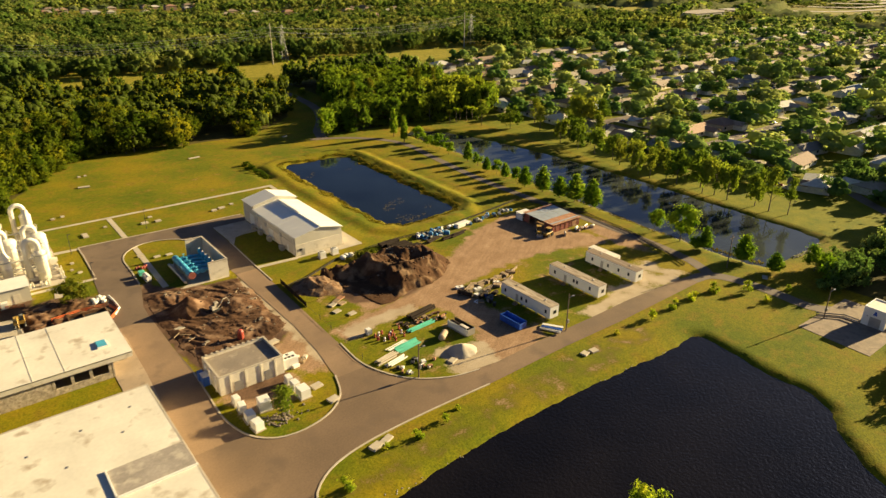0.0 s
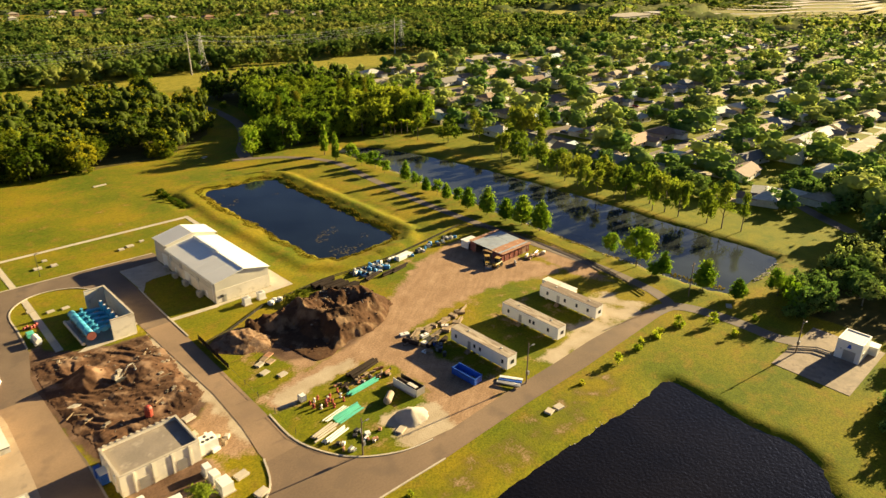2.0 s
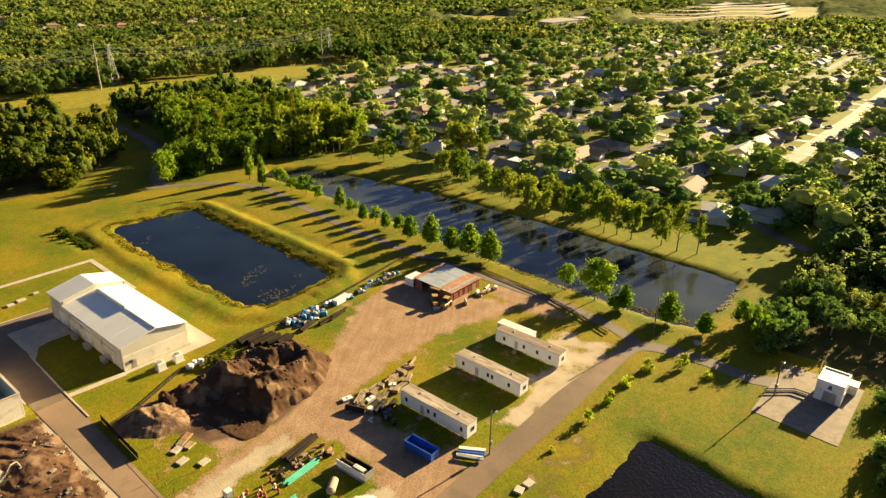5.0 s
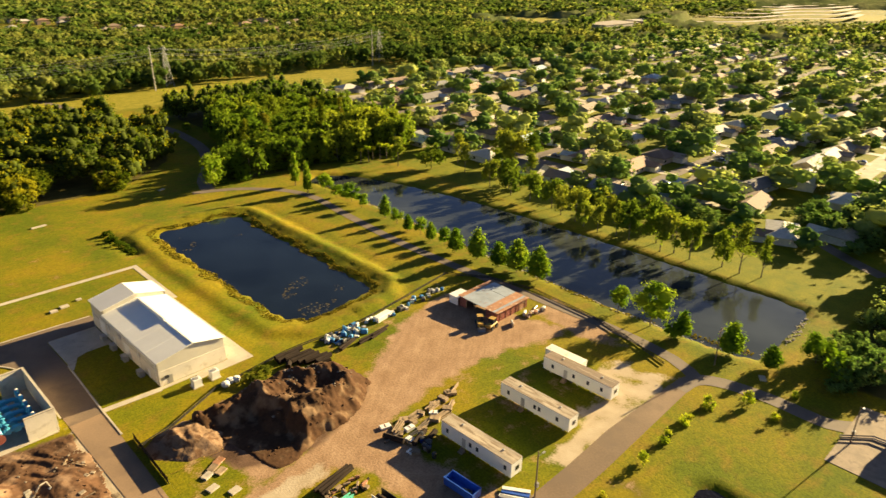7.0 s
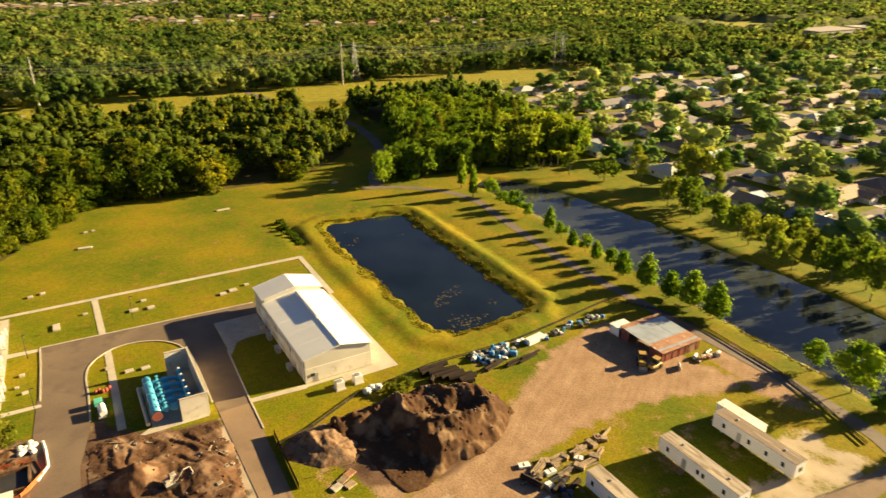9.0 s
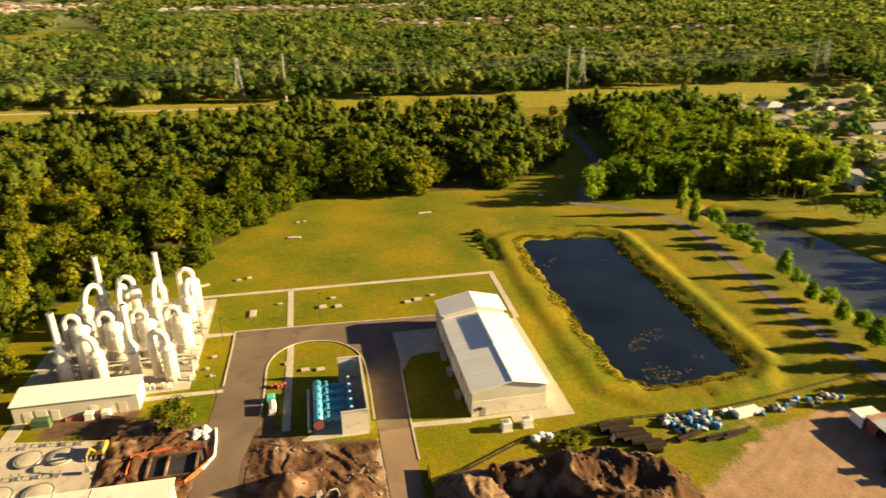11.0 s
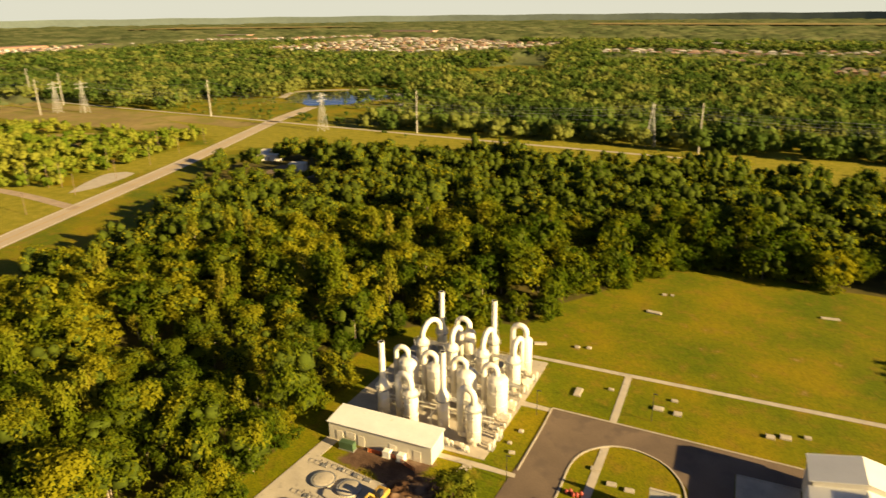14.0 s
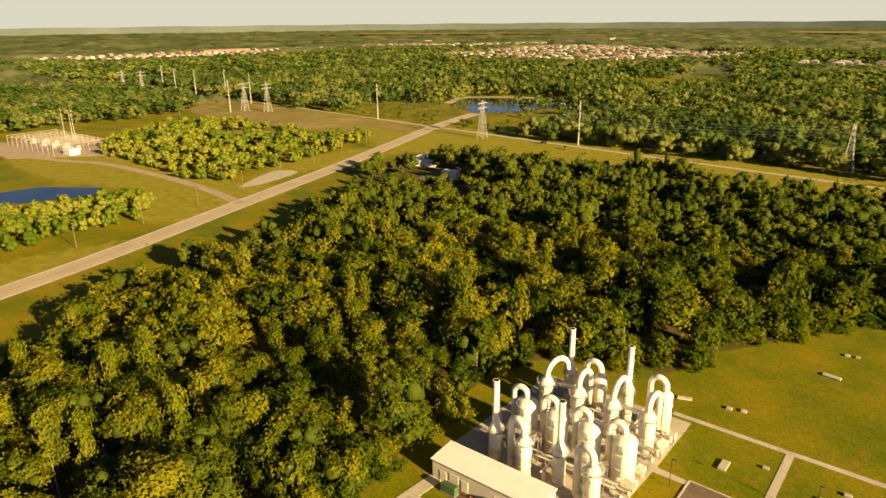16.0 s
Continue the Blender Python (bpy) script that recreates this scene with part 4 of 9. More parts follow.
def trailer(x, y, label, turn=0.0, windows=(2, 6, 9, 15), top=None):
    """Site office trailer, long along y, its near end at the front."""
    W, L, H = 3.1, 18.2, 3.2
    t = thing("office_trailer", x, y, 0, label, "trailer", "office trailers", turn)
    part("body", Shape().box((0, 0, 0.75), (W, L, H - 0.05), 0, 0.06), M_WHITE, t)
    part("roof", Shape().box((0, 0, 0.75 + H), (W + 0.16, L + 0.16, 0.1), 0, 0.03), top or M_ROOFT, t, "stained trailer roof")
    for i in range(5):
        yy = -L / 2 + 1.6 + i * 3.7
        part("pier", Shape().box((-0.9, yy, 0), (0.4, 0.4, 0.75)), M_CONC, t)
        part("pier", Shape().box((0.9, yy, 0), (0.4, 0.4, 0.75)), M_CONC, t)
    part("axle", Shape().rod((-1.3, 1.4, 0.4), (1.3, 1.4, 0.4), 0.38, n=10), M_BLACK, t)
    part("hitch", Shape().box((0, L / 2 + 0.7, 0.55), (0.16, 1.5, 0.14)), M_GREYMETAL, t)
    for side in (-1, 1):
        for yy in windows:
            w = part("window", Shape().box((side * (W / 2 + 0.015), -L / 2 + yy, 1.85), (0.06, 0.6, 0.95)), M_GLASS, t)
            part("window_frame", Shape().box((side * (W / 2 + 0.01), -L / 2 + yy, 1.79), (0.04, 0.74, 1.07)), M_GREYMETAL, w)
        part("door", Shape().box((side * (W / 2 + 0.02), -L / 2 + 12, 0.8), (0.05, 0.95, 2.1)), M_GREYMETAL, t)
    w = part("window", Shape().box((0.2, -L / 2 - 0.015, 1.8), (1.0, 0.06, 0.9)), M_GLASS, t)
    part("window_frame", Shape().box((0.2, -L / 2 - 0.01, 1.72), (1.2, 0.04, 1.06)), M_GREYMETAL, w)
    st = Shape()
    for i in range(4):
        st.box((-W / 2 - 0.25 - 0.28 * i, -L / 2 + 12, 0), (0.28, 1.1, 0.72 - 0.18 * i))
    part("steps", st, M_WOOD, t)
    for yy in (-5.5, 5.0):
        part("roof_vent", Shape().box((0.4, yy, 0.84 + H), (0.42, 0.42, 0.22), 0, 0.05), M_GREYMETAL, t)
    return t


M_ROOFE = stuff_mat("stained_grey_roof", (0.33, 0.29, 0.25), 0.75, 0.2, 2.0, 0.2, 0.05, stain=(0.45, 0.4, 0.33), stain_at=0.55)
M_ROOFT = stuff_mat("trailer_roof", (0.40, 0.33, 0.24), 0.75, 0.9, 3, 0.25, 0.05, stain=(0.22, 0.16, 0.10), stain_at=0.53, stretch=(0.9, 0.12, 1))
M_ROOFDARK = stuff_mat("dark_trailer_roof", (0.21, 0.15, 0.10), 0.75, 0.9, 3, 0.25, 0.05, stain=(0.30, 0.24, 0.17), stain_at=0.6, stretch=(0.9, 0.12, 1))
trailer(85.4, -112.9, "weathered white office trailer with a stained roof on piers", 0, (1.5, 8.5, 10.3, 16.5))
trailer(104.2, -112.7, "white office trailer with a dirty brown roof on piers", -0.5, (3, 7.6, 8.8, 16))
trailer(119.7, -112.9, "white office trailer with a lean-to along one side", 0.5, (2.5, 6, 9.8, 15.6), M_ROOFDARK)
annex = thing("trailer_annex", 123.2, -106.5, 0, "small white annex unit beside the office trailer", "trailer")
part("body", Shape().box((0, 0, 0.7), (2.6, 10, 2.7), 0, 0.05), M_WHITE, annex)
part("roof", Shape().box((0, 0, 3.4), (2.8, 10.2, 0.1)), M_ROOFW, annex)
for y in (-4, 4):
    part("pier", Shape().box((0, y, 0), (1.8, .4, .7)), M_CONC, annex)


def flat_building(name, x0, y0, x1, y1, h, label, roof_mat, wall_mat=None, parapet=0.35):
    b = thing(name, (x0 + x1) / 2, (y0 + y1) / 2, 0, label, "building")
    w, d = x1 - x0, y1 - y0
    wall_mat = wall_mat or M_BLOCK
    s = Shape()
    s.box((-w / 2 + .15, 0, 0), (.3, d, h)).box((w / 2 - .15, 0, 0), (.3, d, h)).box((0, -d / 2 + .15, 0), (w - .6, .3, h)).box((0, d / 2 - .15, 0), (w - .6, .3, h))
    part("wall", s, wall_mat, b)
    part("roof", Shape().box((0, 0, h - parapet), (w - .6, d - .6, 0.2)), roof_mat, b)
    c = Shape()
    k = 0.42
    c.box((-w / 2 + .15, 0, h), (k, d + .12, .1)).box((w / 2 - .15, 0, h), (k, d + .12, .1)).box((0, -d / 2 + .15, h + .003), (w - .54, k, .1)).box((0, d / 2 - .15, h + .003), (w - .54, k, .1))
    part("coping", c, M_CONC, b)
    return b, w, d


# grey-roofed control building beside the dirt patch
b, w, d = flat_building("control_building", 6.2, -102.2, 20.6, -92.2, 4.5, "cream block control building with a flat grey roof", M_ROOFG, parapet=0.85)
for i in range(11):
    part("roof_scupper", Shape().box((-w / 2 + 1.0 + i * 1.2, d / 2 - 0.1, 4.5), (0.5, 0.5, 0.25)), M_CONC, b)
for x in (-4.8, -1.5, 2.0, 5.2):
    part("pilaster", Shape().box((x, -d / 2 - 0.08, 0), (0.35, 0.2, 4.3)), M_BLOCK, b)
for x in (-3.2, 3.6):
    part("door", Shape().box((x, -d / 2 - 0.04, 0), (1.8, 0.1, 2.3)), M_GREYMETAL, b)
for y in (-3, 0.5, 3):
    part("duct", Shape().box((-w / 2 - 0.15, y, 0.2), (0.3, 0.4, 3.6)), M_WHITE, b)
unit = part("air_unit", Shape().box((w / 2 + 2.0, -3.0, 0.3), (3.6, 2.6, 2.3), 0, 0.08), M_WHITE, b, "cream air unit with four fans")
for x, y in ((1.1, -3.6), (2.0, -3.6), (2.9, -3.6), (2.0, -2.4)):
    part("fan", Shape().lathe((w / 2 + x, y, 2.58), [(0.36, 0), (0.36, 0.06), (0.1, 0.07)], 10), M_BLACK, unit)
part("unit_pad", Shape().box((w / 2 + 2.0, -3.0, 0), (4.0, 3.0, 0.3)), M_CONC, b)
part("equipment_box", Shape().box((-w / 2 - 0.9, 1.6, 0), (1.4, 2.2, 2.2), 0, 0.06), M_BLUE, b, "blue equipment box with a pale lid")
part("box_lid", Shape().box((-w / 2 - 0.9, 1.6, 2.2), (1.5, 2.3, 0.12)), M_WHITE, b)

# long white-roofed hall with a gutter and a cut-in corner
b = thing("white_hall", -21.5, -71, 0, "long building with a white metal roof and stone-coloured walls", "building")
s = Shape()
W, D, H = 32.0, 20.5, 5.0
s.box((-W / 2 + .15, 0, 0), (.3, D, H)).box((W / 2 - .15, 3, 0), (.3, D - 6, H)).box((0, D / 2 - .15, 0), (W - .6, .3, H)).box((-2, -D / 2 + .15, 0), (W - 4.6, .3, 1.5)).box((-2, -D / 2 + .15, 3.6), (W - 4.6, .3, 1.4))
s.box((-8, -D / 2 + .15, 1.5), (16, .3, 2.1))
for x in (0.4, 4.0, 7.6, 11.4):
    s.box((x, -D / 2 + .15, 1.5), (.6, .3, 2.1))
s.box((W / 2 - 4, -D / 2 + 3, 0), (.3, 6, H)).box((W / 2 - 2, -D / 2 + 6, 0), (4, .3, H))
part("wall", s, M_FLINT, b, "mottled stone-faced wall")
part("fascia", Shape().box((0, -D / 2 - 0.3, H - 1.0), (W + 0.4, 0.2, 1.2)), M_BLOCK, b)
part("roof", Shape().add([(-W / 2 - .3, -D / 2 - .4, H), (W / 2 + .3, -D / 2 - .4, H), (W / 2 + .3, D / 2 + .4, H + 0.5), (-W / 2 - .3, D / 2 + .4, H + 0.5),
                          (-W / 2 - .3, -D / 2 - .4, H + .25), (W / 2 + .3, -D / 2 - .4, H + .25), (W / 2 + .3, D / 2 + .4, H + .75), (-W / 2 - .3, D / 2 + .4, H + .75)],
                         [(3, 2, 1, 0), (4, 5, 6, 7), (0, 1, 5, 4), (1, 2, 6, 5), (2, 3, 7, 6), (3, 0, 4, 7)]), M_ROOFW, b)
part("roof_curb", Shape().box((W / 2 - 4.5, -4.2, H + .3), (2.2, 3.2, .45)), M_WHITE, b)
# Light blue panel painted for the sky-blue shade of a sunken skylight.
part("skylight", Shape().box((W / 2 - 4.5, -4.2, H + .75), (1.9, 2.9, .06)), M_PUMPBLUE, b)
for x in (-9, -3, 3):
    part("roof_joint", Shape().add([(x - .04, -D / 2 - .3, H + .26), (x + .04, -D / 2 - .3, H + .26), (x + .04, D / 2 + .3, H + .76), (x - .04, D / 2 + .3, H + .76),
                                    (x - .04, -D / 2 - .3, H + .31), (x + .04, -D / 2 - .3, H + .31), (x + .04, D / 2 + .3, H + .81), (x - .04, D / 2 + .3, H + .81)],
                                   [(4, 5, 6, 7), (0, 1, 5, 4), (1, 2, 6, 5), (3, 0, 4, 7)]), M_ROOFW, b)
part("floor", Shape().box((-2, 0, 0), (W - 5, D - 1, .1)), M_CONCD, b)

# big flat cream roof with a lower grey entrance roof
b, w, d = flat_building("flat_roof_building", -46, -140, -6.2, -96.4, 5.2, "large building with a bright cream flat roof", M_ROOFW, parapet=0.12)
part("entrance_roof", Shape().box((w / 2 - 6.6, -0.2 - 3.7, 5.15), (12.9, 7.4, 0.28), 0, 0.05), M_ROOFE, b, "stained grey entrance roof")
part("roof_rim", Shape().box((w / 2 - 13.1, -3.9, 5.15), (0.3, 7.8, 0.5)).box((w / 2 - 6.6, -7.7, 5.15), (13.1, 0.3, 0.5)), M_WHITE, b)
for x, y in ((6, 14), (12, 9), (15, 16), (-3, 12), (2, 5)):
    part("roof_drain", Shape().lathe((x, y, 5.22), [(0.28, 0), (0.28, 0.12), (0.1, 0.16)], 8), M_GREYMETAL, b)
part("door", Shape().box((w / 2 - 2, -d / 2 - 0.02, 0), (2, 0.1, 2.3)), M_GREYMETAL, b)

# low white shed before the vessels
b = thing("pump_shed", -30, -27.2, 0, "low white metal shed with a plain white roof", "building")
s = Shape()
s.box((-12.1, 0, 0), (.2, 6.2, 4.2)).box((12.1, 0, 0), (.2, 6.2, 4.2)).box((0, -3, 0), (24, .2, 4.2)).box((0, 3, 0), (24, .2, 4.5))
part("wall", s, M_BARNWALL, b)
part("roof", Shape().add([(-12.5, -3.4, 4.25), (12.5, -3.4, 4.25), (12.5, 3.4, 4.7), (-12.5, 3.4, 4.7), (-12.5, -3.4, 4.4), (12.5, -3.4, 4.4), (12.5, 3.4, 4.85), (-12.5, 3.4, 4.85)],
                         [(3, 2, 1, 0), (4, 5, 6, 7), (0, 1, 5, 4), (1, 2, 6, 5), (2, 3, 7, 6), (3, 0, 4, 7)]), M_WHITE, b, "bright white metal roof")
for x in (-9.5, -4.2, 3.4, 9):
    part("door", Shape().box((x, -3.13, 0), (1.6, .1, 2.5)), M_BLOCK, b)
part("louvre", Shape().box((-6.8, -3.13, 1.2), (2.2, .1, 1.6)), M_BLOCK, b)

# small pump building by the south drive
b = thing("pump_building", 149.6, -173.0, 0, "small cream block pump building with a roller door", "building")
s = Shape()
W, D, H = 6.4, 5.4, 5.0
s.box((-W / 2 + .12, 0, 0), (.24, D, H)).box((W / 2 - .12, 0, 0), (.24, D, H)).box((0, -D / 2 + .12, 0), (W - .48, .24, H)).box((0, D / 2 - .12, 0), (W - .48, .24, H))
part("wall", s, M_WHITE, b)
part("roof", Shape().box((0, 0, H - .25), (W - .5, D - .5, .15)), M_ROOFW, b)
part("coping", Shape().box((-W / 2 + .12, 0, H), (.34, D + .1, .12)).box((W / 2 - .12, 0, H), (.34, D + .1, .12)).box((0, -D / 2 + .12, H), (W - .5, .34, .12)).box((0, D / 2 - .12, H), (W - .5, .34, .12)), M_WHITE, b)
part("roller_door", Shape().box((-W / 2 - .03, -0.3, 0), (.08, 2.6, 2.7)), M_GREYMETAL, b)
part("emblem", Shape().add([(-W / 2 - .03, -.5, 3.3), (-W / 2 - .03, .5, 3.3), (-W / 2 - .03, .1, 4.4), (-W / 2 - .03, -.3, 4.3)], [(0, 1, 2, 3)]), M_BLUE, b, "dark blue painted mark")
part("lamp", Shape().box((-W / 2 - .1, 1.6, 2.6), (.2, .25, .3)), M_GREYMETAL, b)
part("louvre", Shape().box((-1, -D / 2 - .03, 1.6), (1.2, .08, .9)), M_GREYMETAL, b)
ax = thing("equipment_shelter", 154.6, -175.8, 0, "low white equipment shelter beside the pump building", "shelter")
part("body", Shape().box((0, 0, 0), (2.6, 3.2, 2.2), 0, .05), M_WHITE, ax)
part("roof", Shape().box((0, 0, 2.2), (2.8, 3.4, .12)), M_WHITE, ax)

# ---- gas scrubbers: white vessels, stacks and ducts ----
def arc(p0, p1, top, n=8):
    """Points of an upside-down U from p0 up over to p1."""
    p0, p1 = Vector(p0), Vector(p1)
    mid, half = (p0 + p1) / 2, (p1 - p0) / 2
    half.z = 0
    r = half.length
    zc = top - r
    pts = [p0, Vector((p0.x, p0.y, zc))]
    for i in range(1, n):
        a = math.pi * i / n
        pts.append(Vector((mid.x - half.x * math.cos(a), mid.y - half.y * math.cos(a), zc + r * math.sin(a))))
    return pts + [Vector((p1.x, p1.y, zc)), p1]


def ring_rail(parent, c, r, z):
    pl = part("platform", Shape().lathe((c[0], c[1], z - 0.06), [(r * 0.72, 0), (r, 0), (r, 0.08), (r * 0.72, 0.08)], 14), M_GREYMETAL, parent)
    s = Shape()
    n = 12
    pts = [(c[0] + r * math.cos(2 * math.pi * i / n), c[1] + r * math.sin(2 * math.pi * i / n)) for i in range(n)]
    for i, p in enumerate(pts):
        s.rod((*p, z), (*p, z + 1.0), 0.035, n=4)
        q = pts[(i + 1) % n]
        s.rod((*p, z + 1.0), (*q, z + 1.0), 0.035, n=4).rod((*p, z + 0.5), (*q, z + 0.5), 0.03, n=4)
    part("railing", s, M_TANKWHITE, pl)


def ladder(parent, x, y, z0, z1, side):
    s = Shape()
    for o in (-0.22, 0.22):
        s.rod((x + o, y, z0), (x + o, y, z1), 0.035, n=4)
    for i in range(int((z1 - z0) / 0.5)):
        s.rod((x - 0.22, y, z0 + 0.3 + 0.5 * i), (x + 0.22, y, z0 + 0.3 + 0.5 * i), 0.02, n=4)
    part("ladder", s, M_TANKWHITE, parent)


def vessel(x, y, r, h, label, dome=0.9, rail=False):
    v = thing("scrubber_vessel", x, y, 0.06, label, "vessel", "scrubber vessels")
    part("skirt", Shape().lathe((0, 0, 0), [(r + 0.16, 0), (r + 0.16, 0.18), (r + 0.03, 0.2), (r + 0.03, 0.5)], 20), M_CONC, v)
    prof = [(r, 0.3), (r, h - dome), (r * 0.94, h - dome * 0.62), (r * 0.78, h - dome * 0.3), (r * 0.5, h - dome * 0.08), (r * 0.15, h)]
    part("body", Shape().lathe((0, 0, 0), prof, 24), M_TANKWHITE, v, smooth=True)
    for z in (h * 0.34, h * 0.66, h - dome - 0.05):
        part("flange", Shape().lathe((0, 0, z), [(r, 0), (r + 0.1, 0.02), (r + 0.1, 0.16), (r, 0.18)], 24), M_TANKWHITE, v)
    part("manhole", Shape().rod((0.1, -r + 0.1, 1.6), (0.1, -r - 0.28, 1.6), 0.42, n=12), M_TANKWHITE, v)
    part("manhole", Shape().rod((-r + 0.1, 0, h * 0.5), (-r - 0.25, 0, h * 0.5), 0.36, n=12), M_TANKWHITE, v)
    part("nozzle", Shape().rod((r * 0.3, -r + 0.1, h * 0.75), (r * 0.3, -r - 0.35, h * 0.75), 0.14, n=8), M_GREYMETAL, v)
    ladder(v, r * 0.5, -r - 0.12, 0.1, h - dome, 1)
    if rail:
        ring_rail(v, (0, 0), r + 0.5, h - dome - 0.2)
    return v


def stack(x, y, r, h, top):
    v = thing("exhaust_stack", x, y, 0.06, "tall white exhaust stack on a cylindrical tower", "stack", "exhaust stacks")
    part("tower", Shape().lathe((0, 0, 0), [(r, 0), (r, h), (r * 0.8, h + 0.7), (0.72, h + 1.6), (0.72, h + 1.7)], 24), M_TANKWHITE, v, smooth=True)
    part("chimney", Shape().lathe((0, 0, 0), [(0.66, h + 1.5), (0.66, top), (0.74, top), (0.74, top - 0.25), (0.58, top + 0.02), (0.58, top - 0.5)], 16), M_TANKWHITE, v, smooth=False)
    # Disc across the top, its dark colour painted as the shaded inside.
    part("mouth", Shape().lathe((0, 0, top + 0.005), [(0.56, 0), (0.56, 0.02)], 16), M_DARK, v, "dark disc painted for the shade inside the stack mouth")
    for z in (h * 0.3, h * 0.6, h - 0.1):
        part("flange", Shape().lathe((0, 0, z), [(r, 0), (r + 0.1, 0.02), (r + 0.1, 0.16), (r, 0.18)], 24), M_TANKWHITE, v)
    part("manhole", Shape().rod((0, -r + 0.1, 1.5), (0, -r - 0.28, 1.5), 0.42, n=12), M_TANKWHITE, v)
    ring_rail(v, (0, 0), r + 0.45, h - 1.0)
    ladder(v, -r - 0.15, 0, 0.1, h, 1)
    for a in (0.4, 2.5, 4.6):
        part("guy_rod", Shape().rod((0.66 * math.cos(a), 0.66 * math.sin(a), top - 3), (r * 0.95 * math.cos(a), r * 0.95 * math.sin(a), h), 0.03, n=4), M_GREYMETAL, v)
    return v


def duct(points, r, label="fat white duct bending over between vessels"):
    d = solid("duct", Shape().duct(points, r, 14), M_TANKWHITE, label, "duct", "scrubber ducts", smooth=True)
    return d


LV = "white fibreglass scrubber vessel with a domed top"
LB = "broad white scrubber vessel on a concrete pad"
for x, y in ((-35.4, -17.9), (-21.0, -16.9), (-34.3, 12.7), (-19.7, 12.5)):
    stack(x, y, 1.3, 8.0, 18.7)
for x, y in ((-27.6, -19.4), (-12.7, -19.6)):
    vessel(x, y, 1.55, 9.4, LV, 1.0, True)
    duct(arc((x - 3.4, y + 0.6, 1.6), (x, y, 9.0), 12.6), 0.72)
    duct([(x - 3.4, y + 0.6, 1.7), (x - 3.4, y + 0.7, 1.1), (x - 2.8, y + 0.9, 0.85), (x - 1.2, y + 0.9, 0.85)], 0.72, "white duct elbow near the ground")
for x in (-33.7, -26.4, -18.9, -11.4):
    vessel(x, -8.2, 2.35, 10.4, LB, 1.2)
    duct(arc((x - 3.3, -8.2, 1.4), (x - 0.2, -8.0, 10.2), 12.7), 0.66)
for i, x in enumerate((-36.2, -28.0, -19.8, -11.8)):
    vessel(x, 4.6, 1.7, 9.0, LV, 1.4, True)
    if i % 2 == 0:
        duct(arc((x, 4.6, 8.6), (x + 1.9 if i == 0 else x + 0.2, 11.4, 8.8), 12.6), 0.66)
    else:
        duct(arc((x, 4.6, 8.6), (x + 0.6, 9.0, 3.0), 12.4), 0.66)
for x, y in ((-26.0, 11.4), (-11.4, 13.2)):
    vessel(x, y, 1.6, 10.0, LV, 1.0)
    duct(arc((x - 3.4, y, 1.6), (x, y, 9.6), 12.9), 0.72)
# pipework, pumps and cabinets between the vessels
for y, z in ((-13.5, 1.6), (-13.0, 2.3), (-2.0, 1.8), (-1.4, 2.6), (8.8, 1.9)):
    rk = thing("pipe_rack", -23.5, y, 0.06, "low rack of thin white pipes between the vessels", "pipes", "pipe racks")
    part("pipe", Shape().rod((-14, 0, z), (13, 0, z), 0.16, n=8), M_TANKWHITE, rk)
    part("pipe", Shape().rod((-14, 0.45, z), (13, 0.45, z), 0.11, n=8), M_GREYMETAL, rk)
    for x in (-13, -6.5, 0, 6.5, 12):
        part("support", Shape().box((x, 0.2, 0), (0.18, 0.8, z - 0.1)), M_GREYMETAL, rk)
for x, y in ((-31, -14), (-24, -13), (-16.5, -14), (-9.6, -14), (-30.5, -2.5), (-23, -3), (-15.5, -2.8), (-9.4, 1), (-8.8, -12), (-30, 8), (-16, 9), (-40, -12), (-40.5, 3)):
    c = thing("recirculation_pump", x, y, 0.06, "small grey pump set on a plinth among the vessels", "pump", "recirculation pumps")
    part("plinth", Shape().box((0, 0, 0), (1.5, 0.9, 0.3), 0, 0.03), M_CONC, c)
    part("motor", Shape().rod((-0.6, 0, 0.65), (0.2, 0, 0.65), 0.3, n=10), M_GREYMETAL, c)
    part("casing", Shape().rod((0.3, 0, 0.65), (0.6, 0, 0.65), 0.38, n=10), M_TANKWHITE, c)
for x, y, l, z in ((-31.4, -13.2, 8.0, 5.2), (-17.0, -13.4, 9.0, 5.0), (-24.0, -1.8, 9.0, 5.6), (-31.8, 9.0, 8.0, 5.4), (-15.6, 9.2, 8.5, 5.2), (-10.2, -1.6, 4.0, 4.6)):
    wk = thing("walkway", x, y, 0.06, "grey steel walkway on posts between the vessels", "walkway", "vessel walkways")
    part("grating", Shape().box((0, 0, z), (l, 1.5, 0.08)), M_GREYMETAL, wk)
    for sx in (-l / 2 + 0.2, 0, l / 2 - 0.2):
        for sy in (-0.65, 0.65):
            part("post", Shape().box((sx, sy, 0), (0.14, 0.14, z)), M_GREYMETAL, wk)
    for sy in (-0.72, 0.72):
        rl = Shape()
        for k in range(int(l / 1.3) + 1):
            rl.rod((-l / 2 + 1.3 * k, sy, z), (-l / 2 + 1.3 * k, sy, z + 1.05), 0.03, n=4)
        rl.rod((-l / 2, sy, z + 1.05), (l / 2, sy, z + 1.05), 0.035, n=4).rod((-l / 2, sy, z + 0.55), (l / 2, sy, z + 0.55), 0.03, n=4)
        part("railing", rl, M_TANKWHITE, wk)
    part("brace", Shape().rod((-l / 2 + 0.2, 0.65, 0.3), (0, 0.65, z - 0.2), 0.05, n=4).rod((l / 2 - 0.2, -0.65, 0.3), (0, -0.65, z - 0.2), 0.05, n=4), M_GREYMETAL, wk)
